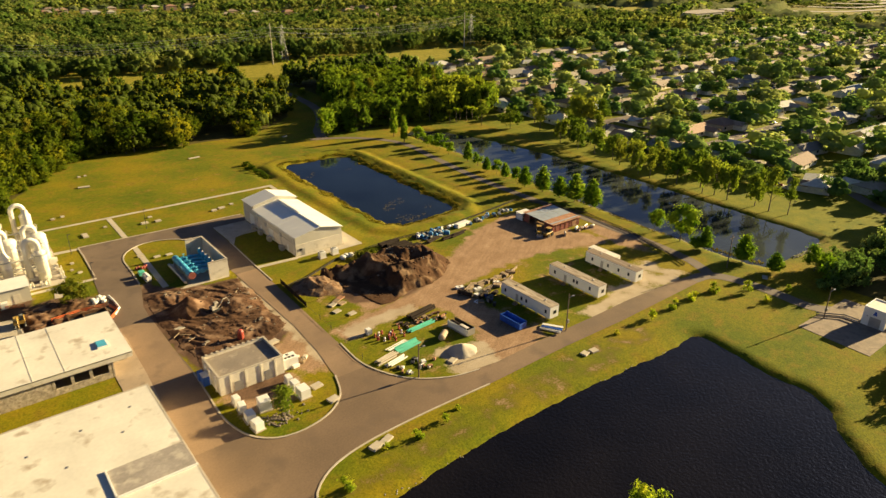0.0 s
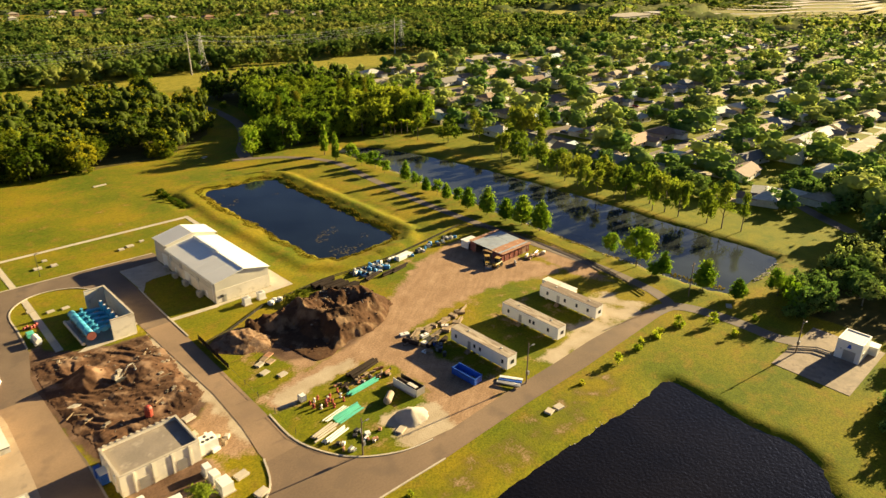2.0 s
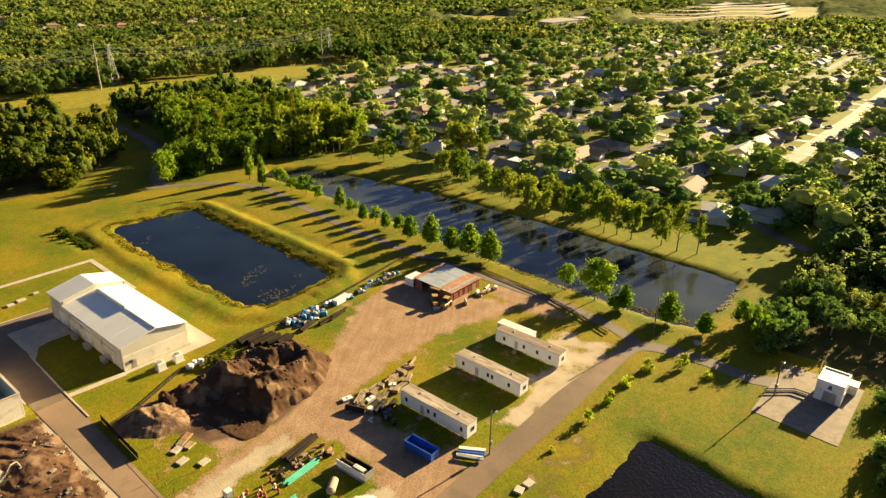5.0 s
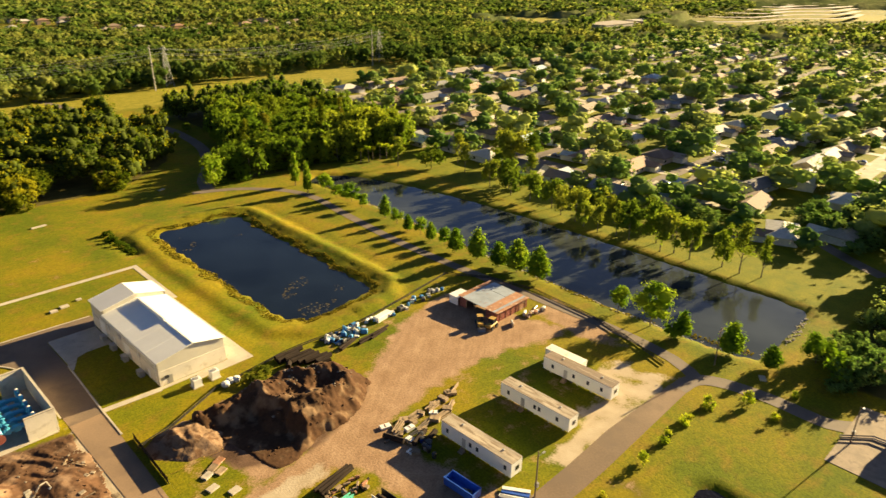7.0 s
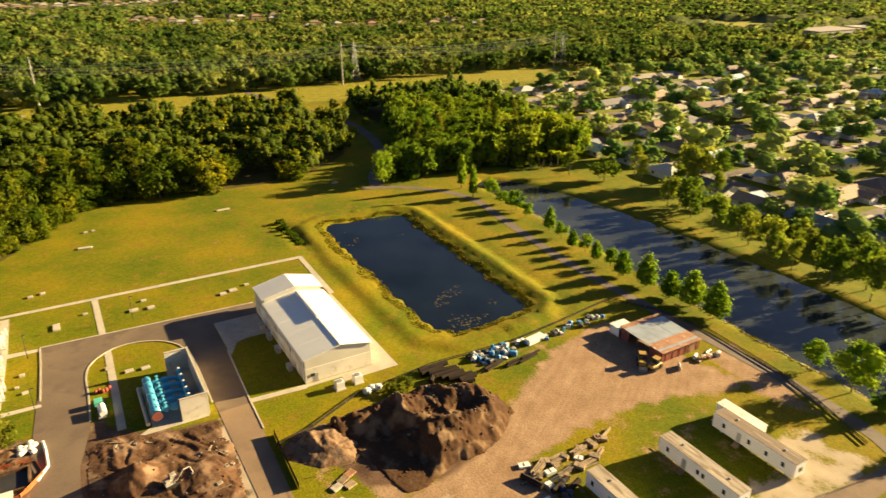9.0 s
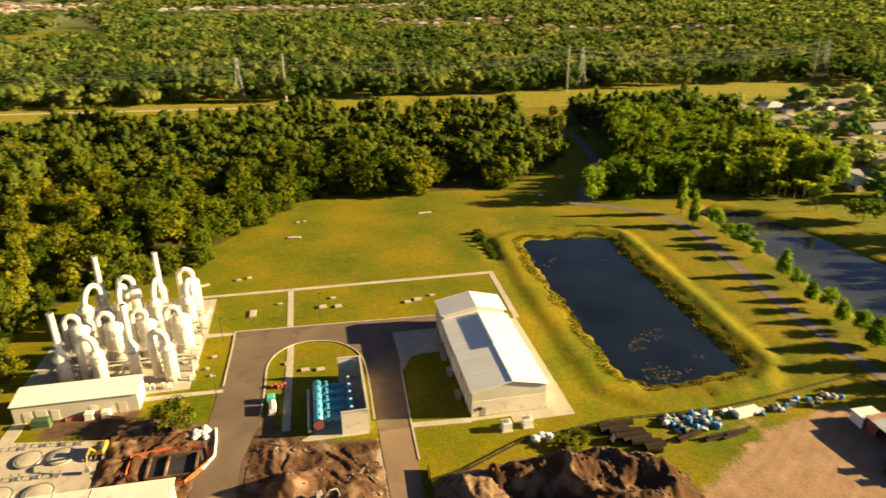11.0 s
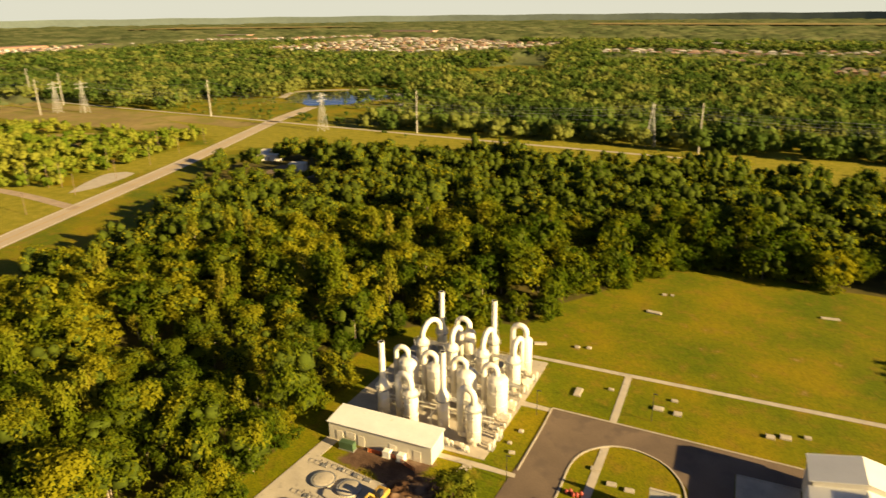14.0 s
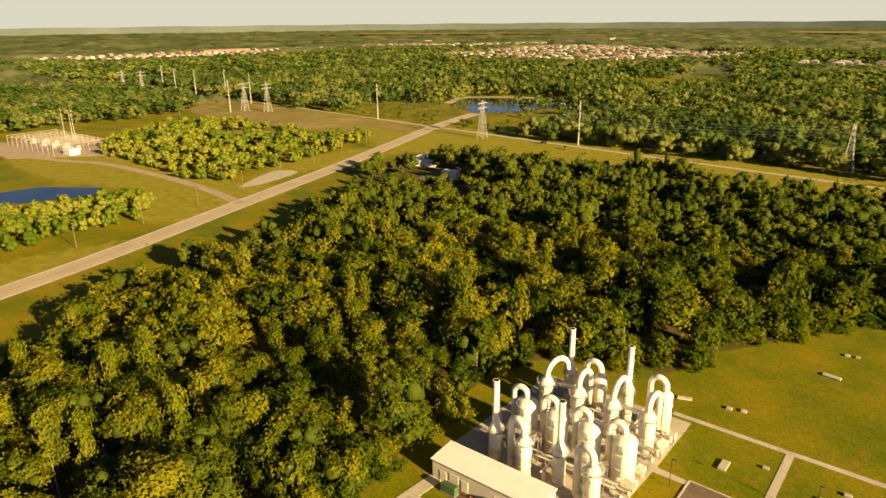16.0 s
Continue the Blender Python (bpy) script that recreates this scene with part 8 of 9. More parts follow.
def woodland(name, polys, gap, label, high_at=None, keep_out=(), hmin=11, hmax=17, seed=0, mat=None, pines=0.1, finest=0):
    """A wood as one thing: crowns and trunks, denser leaves on the trees near the yard."""
    cloud, pine_cloud, trunks = Cloud(), Cloud(), Shape()
    for k, poly in enumerate(polys):
        X, Y, r = scatter(poly, gap, 0.48, seed=seed + k)
        edge = depth_in(X, Y, poly)
        for x, y, e in zip(X, Y, edge):
            if r.uniform() < 0.05 or any(inside(np.array([x]), np.array([y]), p)[0] for p in keep_out):
                continue
            h = r.uniform(hmin, hmax) * (1.0 + 0.14 * math.sin(x * 0.05) * math.sin(y * 0.06))
            near = high_at is None or math.hypot(x - high_at[0], y - high_at[1]) < high_at[2]
            if x < -120 and e < 22:
                h *= 0.72
            if -235 < x < -150 and 95 < y < 172 and 130 < y - 0.6 * (x + 200) + 20:
                h *= 0.5
            if 150 < x < 215 and -195 < y < -140:
                h *= 0.66
            if 90 < x < 175 and y < -178:
                h *= 0.5
            w = r.uniform(0.66, 1.0) * min(h, 13)
            if near and e < 9:
                for _ in range(2):
                    bx, by, bh = x + r.uniform(-4, 4), y + r.uniform(-4, 4), r.uniform(2.5, 5.5)
                    cloud.put(OAKS[r.integers(6)], bx, by, -0.3, bh * 1.3, bh, r.uniform(0, 6.28))
            if near and e > 9 and r.uniform() < pines:
                pine_cloud.put(PINES[r.integers(len(PINES))], x, y, -0.1, w * 0.85, h * 1.22, r.uniform(0, 6.28))
                trunk_shape(trunks, x, y, 0, h * 1.05, 0.22)
            else:
                close = near and math.hypot(x - 20, y + 110) < finest
                tpl = OAKS_NEAR if close else OAKS if near else OAKS_LOW
                lift = 0.03 if e < 8 else 0.30
                cloud.put(tpl[r.integers(len(tpl))], x, y, h * lift, w, h * (1 - lift), r.uniform(0, 6.28), min(1.0, r.uniform() * 0.8 + 0.3 * min(1.0, max(0.0, (-30 - x) / 70))))
                if near and r.uniform() < 0.5:
                    trunk_shape(trunks, x, y, 0, h * 0.6, 0.22)
    ob = thing(name, 0, 0, 0, label, "woodland", kind="stuff")
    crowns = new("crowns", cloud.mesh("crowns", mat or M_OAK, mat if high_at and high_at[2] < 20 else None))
    crowns.parent = ob
    if pine_cloud.v:
        c2 = new("thin_crowns", pine_cloud.mesh("thin_crowns", M_BROWNISH))
        c2.parent = ob
    if trunks.v:
        tagged(part("trunks", trunks, M_PALEBARK, ob), kind="stuff")
    return ob


HUT_YARD = [(-222, 168), (-180, 168), (-182, 196), (-226, 200)]
HUT_LANE = [(-272, 190), (-215, 176), (-215, 194), (-262, 222), (-275, 215)]
SCRUB_GLADE = [(-449, 192), (-408, 184), (-384, 212), (-392, 232), (-415, 238), (-454, 221)]
APRON_GLADE = [(124, -157), (150, -159), (160, -160.5), (178, -163.5), (178, -188), (157, -186), (124, -183)]
woodland("west_wood", [WOODS["west"]], 8.0, "dense wood of broadleaf trees lit by low sun", (10, -60, 190), (HUT_YARD, HUT_LANE), 7, 18, 1, None, 0.16, 150)
woodland("east_wood", [WOODS["east"]], 8.0, "dark wood of rounded oaks beyond the ponds", (150, 60, 130), (), 12, 19, 2, M_EASTOAK, 0.05)
woodland("southeast_wood", [WOODS["southeast"]], 6.2, "thick wood behind the small pump building", (145, -165, 62), (APRON_GLADE,), 8, 14, 3, M_GARDEN)
woodland("canalside_wood", [WOODS["canalside"]], 7.0, "leafy trees beyond the end of the canal", (265, -135, 60), (), 6, 10, 6, M_GARDEN)
woodland("roadside_wood", [WOODS["roadside"]], 8.0, "scrubby wood across the road", (0, 0, 10), (SCRUB_GLADE,), 6, 12, 4, M_WAYSIDE)
woodland("pondside_wood", [WOODS["pondside"]], 6.5, "stand of slim trees beside the small pond", (0, 0, 10), (), 8, 13, 5, M_WAYSIDE)


def tree(x, y, h, w, templates, mat, label, category="tree", trunk=0.16, clear=0.14, group="", shared={}):
    """A single tree: tapered trunk with limbs, and a crown."""
    z = ground_at(x, y)
    k = int(rng.integers(len(templates)))
    key = (id(templates), k, mat.name)
    t = thing("tree" if category == "tree" else "bush", x, y, z, label, category, group, float(rng.uniform(0, 360)))
    if key not in shared:
        v, q, tr = templates[k]
        shared[key] = crown_mesh("crown", v, q, tr, mat, None, mat)
        s = Shape().rod((0, 0, -0.03), (0.01, 0.0, 0.62), 0.016, 0.006, 7)
        for i in range(5):
            a, hh = i * 2.1 + k, 0.24 + 0.07 * i
            s.rod((0.004, 0, hh), (0.16 * math.cos(a), 0.16 * math.sin(a), hh + 0.16), 0.007, 0.003, 5)
        shared[key, "trunk"] = s.mesh("trunk", M_BARK)
    tk = new("trunk", shared[key, "trunk"])
    tk.parent, tk.scale = t, (h, h, h)
    cr = new("crown", shared[key])
    cr.parent, cr.scale, cr.location = t, (w, w, h * (1 - clear)), (0, 0, h * clear)
    return t


CYP = "bright green cypress standing between the trail and the canal"
for x, y, h, w in ((158.5, 0, 9, 5.2), (155.8, -15.7, 6.5, 4.4), (155.4, -27.7, 7, 4.6), (154.1, -40.6, 9, 6.4), (155.3, -49.3, 10.5, 7.5), (155.6, -58.1, 9, 6.8), (156.8, -64.6, 11, 8.6), (157, -72.5, 11, 8.4), (157.6, -131.8, 9.5, 7), (157.9, -141.6, 6.5, 5.4), (156.4, -119.6, 8, 5), (154.5, 44, 14, 5.0), (156.5, 56, 15, 5.2)):
    tree(x, y, h, w * (1.2 if h < 12 else 1.0), CONES, M_CYPRESS, CYP, group="trees along the canal")
for x, y, h, w in ((155.7, -111.0, 11.5, 9.6), (156, -101, 7, 6), (130, 76, 14, 10), (161.3, 41.4, 7, 6.8), (159.3, 31, 5.5, 5.4), (160.6, 23, 7.5, 7.2), (158.5, 14, 5.5, 4.8), (157.4, -8, 6, 4.8), (156.4, -21.5, 6, 4.6), (155.6, -34, 6, 4.6), (168, -148.5, 8, 7), (153, -118, 5, 4)):
    tree(x, y, h, w, OAKS_NEAR, M_CYPRESS, "rounded leafy tree beside the canal", group="trees along the canal")
for x, y, h, w in ((204, -88, 13, 6), (205, -98, 14, 6), (207, -108, 14, 7), (208, -120, 13, 7), (205, -57, 11, 6), (206, -70, 12, 6), (209, -44, 12, 6), (213, -16, 12, 6), (216, -2, 12, 7), (213, -26, 13, 9), (212.7, -37, 12, 8), (207, -52, 14, 8), (204, -63.5, 12, 8), (219, -10, 13, 9), (206, -75, 13, 9), (210, -83.4, 14, 9), (206, -92, 15, 10), (206, -114, 16, 10), (224, -75, 11, 9), (222, -55, 10, 8), (230, 6, 12, 10), (224, 20, 13, 11), (216, 34, 12, 11), (208, 48, 13, 11), (232, 32, 14, 12), (244, 10, 19, 17), (236, -8, 12, 10), (250, 2, 16, 15)):
    tree(x, y, h, w, OAKS if int(x * 7 + y) % 4 else PINES, M_BANK, "tall open-crowned tree on the far bank of the canal", group="trees on the far bank")
for x, y, h, w in ((230.9, -42.5, 5, 8), (238.9, -43.7, 8, 8), (233.3, -56.3, 5, 8), (237.7, -58.6, 4.5, 7), (242.4, -63.5, 8, 8), (234.8, -76.1, 6, 8), (241.1, -77.4, 8, 9), (239.3, -83.8, 7, 9), (239.6, -88.0, 7, 9), (231.8, -93.4, 4, 8), (228.0, -76.0, 5, 6), (247.2, -115.0, 6, 10), (265.2, -114.6, 8, 10), (276.9, -114.4, 8, 9), (239.6, -107.1, 4, 5), (225.8, -12.8, 6, 6)):
    tree(x, y, h, w, OAKS, M_GARDEN, "leafy garden tree at the back of the houses", clear=0.04, group="trees behind the gardens")
for x, y, h, w in ((38.8, -137.2, 2.2, 2.4), (31.3, -138, 2.6, 3.0), (24.7, -137, 1.8, 2.0), (13.6, -141.4, 3.2, 3.6), (105.9, -137.1, 3.4, 3.4), (115.1, -136.8, 3.2, 3.4), (123.2, -137.2, 3.6, 3.8), (92.8, -136.2, 1.6, 1.8), (132.4, -137.8, 4.2, 4.0), (139.4, -143.4, 4.0, 3.6), (43, -135.5, 1.6, 1.6), (138, -150, 2.6, 2.8), (150, -150, 2.2, 2.4), (126, -104, 1.4, 1.8)):
    tree(x, y, h * 0.85, w * 0.72, SHRUBS, M_SHRUB, "small bright green bush on the grass verge", "bush", clear=0.03, group="bushes on the verge")
tree(15.0, -114.6, 5.2, 8.6, PINES, M_BANK, "thin twiggy olive tree among the equipment cabinets", clear=0.0)
for x, y, h, w in ((166.5, 132.7, 10, 8), (152.5, 160, 6, 5), (169, 205, 9, 7), (156, 186, 8, 6), (168, 178, 5.5, 5), (151, 205, 7, 5.5), (168, 228, 8, 6)):
    tree(x, y, h, w, OAKS, M_BANK, "young leafy tree beside the shaded drive", group="trees along the drive")
tree(-9.4, -38.0, 5.4, 8.6, OAKS_NEAR, M_OLIVE, "broad leafy bush beside the excavation", clear=0.05)
tree(44.9, -179.6, 10.4, 6.5, OAKS, M_SHRUB, "bright leafy tree rising out of the lake's edge")
tree(163, -155, 8, 6.5, SHRUBS, M_CYPRESS, "bright young tree at the wood's edge")
tree(66.5, -60.2, 2.0, 6, SHRUBS, M_OLIVE, "low bush growing beside the soil heap", "bush", clear=0.0)
tree(70.5, -58.8, 1.8, 5, SHRUBS, M_OLIVE, "low bush growing beside the soil heap", "bush", clear=0.0)
tree(106, -213, 5, 5, SHRUBS, M_CYPRESS, "bright bush on the lake shore", "bush", clear=0.0)
for x, y, h, w in ((77.4, 53, 2.4, 4.0), (77.0, 49.5, 2.4, 4.0), (77.2, 46, 2.6, 3.8), (77.0, 42.5, 2.2, 3.8), (77.4, 39, 2.2, 3.6), (77.6, 35.5, 1.8, 3.4), (77.8, 32.5, 1.4, 3.0)):
    tree(x, y, h, w, SHRUBS, M_OAK, "dark leafy scrub growing in the ditch", "bush", clear=0.0, group="ditch scrub")

def palm(x, y, h):
    """A cabbage palm: slim trunk and a round head of arching fronds."""
    t = thing("palm_tree", x, y, ground_at(x, y), "slim palm with a round head of fronds by the wood", "palm", "palms by the canal", float(rng.uniform(0, 360)))
    part("trunk", Shape().rod((0, 0, -0.1), (0.15, 0.1, h), 0.22, 0.15, 7), M_BARK, t)
    f = Shape()
    for i in range(26):
        a, up = i * 2.4, 0.9 - 1.5 * i / 26
        d = Vector((math.cos(a), math.sin(a), 0))
        side = Vector((-d.y, d.x, 0)) * 0.34
        p0 = Vector((0.15, 0.1, h))
        p1 = p0 + d * 1.0 + Vector((0, 0, up * 0.9))
        p2 = p1 + d * 1.0 + Vector((0, 0, up * 0.5 - 0.7))
        f.add([p0, p1 + side, p2, p1 - side], [(0, 1, 2), (0, 2, 3)])
    part("fronds", f, M_SHRUB, t)
    return t


for x, y, h in ((203, 63.5, 7.0), (206.5, 64.5, 6.0), (209.5, 62.5, 7.5), (213, 62, 6.5), (216.5, 60.5, 5.5), (199.5, 65, 6.2)):
    palm(x, y, h)

# ---- the suburb beyond the canal ----
STREETS = [-172, -110, -48, 14, 76, 138, 200]
for y in STREETS:
    x0 = 338 if y in (-110, -172) else 258
    solid("road", strip([(x0, y), (500, y - 1), (900, y + 6)], 8.5 if y == -110 else 6.5, 0.03), M_CONCD if y == -110 else M_TRAIL, "pale suburban street with driveways", "road", kind="structure")
solid("road", strip(smooth_line([(262, -78), (264, 14), (268, 110), (266, 200)], 20), 7.5, 0.04), M_TRAIL, "grey suburban street", "road", kind="structure")


def house(name, w, d, h, rise, roof, windows):
    b = thing(name, 0, 0, -50, "single-storey house with a pitched shingle roof", "house", "suburban houses")
    s = Shape()
    s.box((0, 0, 0), (w, d, h))
    if roof == "gable":
        s.add([(-w / 2, -d / 2, h), (-w / 2, d / 2, h), (-w / 2, 0, h + rise), (w / 2, -d / 2, h), (w / 2, d / 2, h), (w / 2, 0, h + rise)], [(0, 2, 1), (3, 4, 5)])
    part("wall", s, M_HOUSEWALL, b)
    r = Shape()
    if roof == "gable":
        r.gable((0, 0, h), (w, d), rise, 0.6)
    else:
        r.hip((0, 0, h), (w, d), rise, 0.6)
    part("roof", r, M_HOUSEROOF, b)
    wing = part("garage", Shape().box((w / 2 - 3, -d / 2 - 2.4, 0), (6, 5, h - 0.2)), M_HOUSEWALL, b)
    part("garage_roof", Shape().gable((w / 2 - 3, -d / 2 - 1.6, h - 0.2), (6, 6.6), 1.4, 0.5, 0.15, "y"), M_HOUSEROOF, b)
    part("garage_door", Shape().box((w / 2 - 3, -d / 2 - 4.94, 0), (4.6, 0.1, 2.2)), M_WHITE, wing)
    for i in range(windows):
        x = -w / 2 + 1.8 + i * (w - 6) / max(windows - 1, 1)
        part("window", Shape().box((x, -d / 2 - 0.03, 1.0), (1.4, 0.1, 1.2)), M_GLASS, b)
        part("window", Shape().box((x, d / 2 + 0.03, 1.0), (1.4, 0.1, 1.2)), M_GLASS, b)
    part("driveway", Shape().box((w / 2 - 3, -d / 2 - 9.2, 0), (5, 8.4, 0.07)), M_CONC, b)
    return b


HOUSES = [house("house", 17, 10, 2.8, 2.2, "hip", 3), house("house", 18, 9.5, 2.8, 2.0, "gable", 3), house("house", 15, 12, 2.9, 2.6, "hip", 2), house("house", 20, 10, 2.8, 2.3, "gable", 4)]


def car(name, x, y, turn, z=0.05, label="parked car on a driveway"):
    c = thing(name, x, y, z, label, "car", "parked cars", turn)
    part("body", Shape().box((0, 0, 0.32), (4.4, 1.8, 0.62), 0, 0.15), M_CARPAINT, c)
    part("cabin", Shape().add([(-1.7, -.8, .94), (1.1, -.8, .94), (1.1, .8, .94), (-1.7, .8, .94), (-1.2, -.65, 1.45), (.4, -.65, 1.45), (.4, .65, 1.45), (-1.2, .65, 1.45)],
                              [(0, 1, 5, 4), (1, 2, 6, 5), (2, 3, 7, 6), (3, 0, 4, 7), (4, 5, 6, 7)]), M_GLASS, c)
    for wx in (-1.35, 1.35):
        for wy in (-.82, .82):
            part("wheel", Shape().rod((wx, wy - .1, .33), (wx, wy + .1, .33), .33, n=10), M_BLACK, c)
    return c


CARS = car("car", 0, 0, 0, -50)
hr = np.random.default_rng(21)
house_spots, far_spots = [], []
for y in STREETS:
    for side in (-1, 1):
        x = (346 if y in (-110, -172) else 282) + hr.uniform(0, 6)
        while x < 880:
            if hr.uniform() < 0.86:
                yy = y + side * (18.5 + hr.uniform(-3, 3))
                (house_spots if x < 560 else far_spots).append((x, yy, (0 if side > 0 else 180) + hr.uniform(-9, 9)))
            x += hr.uniform(21.5, 27)
for y in np.arange(-70, 190, 24):
    house_spots.append((246 + hr.uniform(-2, 2), y, -90 + hr.uniform(-3, 3) + 180))
house_spots += [(247, -112, 200), (271, -92, 185), (296, -84, 170), (318, -96, 190), (262, -128, 175), (300, -118, 10), (322, -122, 4)]
for i, (x, y, a) in enumerate(house_spots):
    m = pose(x, y, 0.02, 0, 0, a)
    h = copy_thing(HOUSES[int(hr.integers(4))], m)
    if hr.uniform() < 0.45 and x < 470:
        p = m @ Vector((5.5 + hr.uniform(-.8, .8), -14.0, 0))
        copy_thing(CARS, pose(p.x, p.y, 0.1, 0, 0, a + 90))
for ob in HOUSES + [CARS]:
    for o in (*ob.children_recursive, ob):
        bpy.data.objects.remove(o)

walls, roofs = Shape(), Shape()
for x, y, a in far_spots:
    w, d = hr.uniform(14, 18), hr.uniform(9, 12)
    walls.box((x, y, 0), (w, d, 2.9))
    roofs.hip((x, y, 2.9), (w, d), 2.3)
fh = thing("far_houses", 0, 0, 0, "far rows of low houses with brown and grey roofs", "houses", kind="stuff")
part("walls", walls, M_FARHOUSE, fh)
part("roofs", roofs, M_FARHOUSE, fh)

# trees between the houses
cloud, trunks = Cloud(), Shape()
spots = np.array([(p[0], p[1]) for p in house_spots + far_spots])
X, Y, r = scatter([(236, -205), (900, -205), (900, 250), (236, 250)], 12.5, 0.5, 31)
for x, y in zip(X, Y):
    near_street = min(abs(y - s) for s in STREETS if x > 336 or s > -100) < (9.5 if y < -60 else 6.0)
    if near_street or r.uniform() < 0.34 or (abs(x - 264) < 5 and -80 < y < 205):
        continue
    d = np.hypot(spots[:, 0] - x, (spots[:, 1] - y) * 1.3).min()
    if d < 8.0:
        continue
    k = r.uniform()
    h = r.uniform(10, 15) if k < 0.36 else r.uniform(6.5, 10) if k < 0.74 else r.uniform(3.5, 6)
    if h > 9 and d < 10.5:
        h *= 0.75
    tpl = OAKS_LOW if x < 600 else OAKS_FAR
    cloud.put(tpl[r.integers(len(tpl))], x, y, h * 0.10, h * r.uniform(1.05, 1.5), h * 0.86, r.uniform(0, 6.28))
gt = thing("garden_trees", 0, 0, 0, "leafy shade trees standing between the houses", "trees", kind="stuff")
cr = new("crowns", cloud.mesh("crowns", M_GARDEN, M_GARDEN))
cr.parent = gt

# ---- beyond the power lines ----
CLEAR = [[(p[0], p[1]) for p in FARPOND], [(-424, 452), (-448, 545), (-360, 592), (-302, 540), (-312, 470), (-350, 424)], [(-345, 340), (-325, 340), (-345, 440), (-375, 440)]]
FAR_OPEN = [[(870, 590), (965, 610), (1020, 505), (950, 440), (866, 478)], [(936, 404), (1042, 400), (968, 332), (896, 330)], [(820, 262), (900, 262), (900, 200), (820, 200)], [(1040, 330), (1045, 235), (1180, 185), (1330, 105), (1800, 215), (1600, 430), (1270, 415)]]
ESTATES = [
    [(-1060, 1235), (-820, 1190), (-600, 1200), (-560, 1500), (-590, 1700), (-800, 1860), (-1050, 1900)],
    [(-600, 1215), (-440, 1400), (-400, 1620), (-590, 1700)],
    [(-262, 1290), (-130, 1262), (70, 1250), (300, 1300), (300, 1420), (-240, 1400)],
    [(-1820, 520), (-1560, 640), (-1490, 980), (-1510, 1370), (-1680, 1300), (-1760, 900)],
    [(-1510, 1370), (-1100, 1880), (-1200, 2050), (-1650, 1620)],
    [(300, 640), (520, 560), (640, 640), (560, 760), (330, 800)],
    [(120, 860), (330, 840), (380, 960), (150, 980)],
    [(930, 60), (1080, -20), (1240, -100), (1260, 40), (1080, 170), (960, 180)],
]
MEADOWS = [[(-350, 740), (-280, 720), (-230, 800), (-270, 1000), (-330, 1190), (-400, 1160), (-330, 960), (-370, 820)], [(-240, 745), (-180, 770), (-150, 860), (-215, 850)], [(-170, 990), (-90, 1020), (-80, 1120), (-180, 1090)], [(-300, 450), (-180, 505), (-170, 548), (-300, 480)], [(-900, 900), (-700, 860), (-660, 930), (-860, 980)]]


def over(polys, x, y):
    return any(inside(np.array([x]), np.array([y]), p)[0] for p in polys)


def before(polys, x, y):
    """Whether an open place lies just behind, seen from the yard."""
    far = math.hypot(x, y)
    return any(over(polys, x * (1 + k / far), y * (1 + k / far)) for k in (40, 90, 150))


cloud = Cloud()
X, Y, r = scatter([(-900, 372), (-460, 345), (-310, 330), (-150, 323), (60, 319), (160, 317), (270, 316), (420, 313), (420, 262), (760, 262), (760, 620), (500, 690), (-200, 720), (-900, 660)], 13.6, 0.45, 41)
for x, y in zip(X, Y):
    if over(CLEAR + MEADOWS, x, y):
        continue
    home = over(ESTATES, x, y)
    if home and r.uniform() < 0.5:
        continue
    h = r.uniform(9, 16) * (0.75 if home else 1.0)
    if -470 < x < -240 and y < 452:
        if r.uniform() < 0.45:
            continue
        h = r.uniform(2.5, 5)
    near = y < 352 and -300 < x < 260
    tpl = OAKS_LOW if near else OAKS_FAR
    cloud.put(tpl[r.integers(len(tpl))], x, y, 0.3, h * r.uniform(0.95, 1.25), h, r.uniform(0, 6.28))
X, Y, r = scatter([(-596, 70), (-604, 140), (-586, 194), (-602, 254), (-616, 290), (-756, 340), (-960, 330), (-1000, -100), (-520, -120), (-500, 0)], 12.5, 0.45, 42)
for x, y in zip(X, Y):
    if x > -590 and 20 < y < 140:
        continue
    h = r.uniform(9, 15)
    cloud.put(OAKS_FAR[r.integers(len(OAKS_FAR))], x, y, 0.3, h * r.uniform(0.95, 1.25), h, r.uniform(0, 6.28))
X, Y, r = scatter([(760, 262), (760, 620), (500, 690), (-200, 720), (-560, 690), (-700, 800), (-300, 960), (250, 980), (700, 820), (1000, 560), (1060, 262)], 15.5, 0.48, 43)
for x, y in zip(X, Y):
    home = over(ESTATES, x, y)
    if over(FAR_OPEN + MEADOWS, x, y) or (home and r.uniform() < 0.55):
        continue
    h = r.uniform(9, 16) * (0.5 if home or before(FAR_OPEN + ESTATES, x, y) else 1.0)
    cloud.put(OAKS_DOT[r.integers(len(OAKS_DOT))], x, y, 0.3, h * r.uniform(0.95, 1.3), h, r.uniform(0, 6.28))
X, Y, r = scatter([(905, -260), (1320, -260), (1320, 262), (905, 262)], 16, 0.48, 45)
for x, y in zip(X, Y):
    if min(math.hypot(x - 1050, y - 60), math.hypot(x - 1150, y + 80), math.hypot(x - 980, y - 150)) < 90 and r.uniform() < 0.45:
        continue
    if over(FAR_OPEN[:3], x, y) or (over(FAR_OPEN[3:], x, y) and r.uniform() < 0.2):
        continue
    h = r.uniform(8, 15) * (0.6 if over(FAR_OPEN[3:], x, y) else 1.0) * (0.5 if before(FAR_OPEN, x, y) else 1.0)
    cloud.put(OAKS_DOT[r.integers(len(OAKS_DOT))], x, y, 0.3, h * r.uniform(0.95, 1.3), h, r.uniform(0, 6.28))
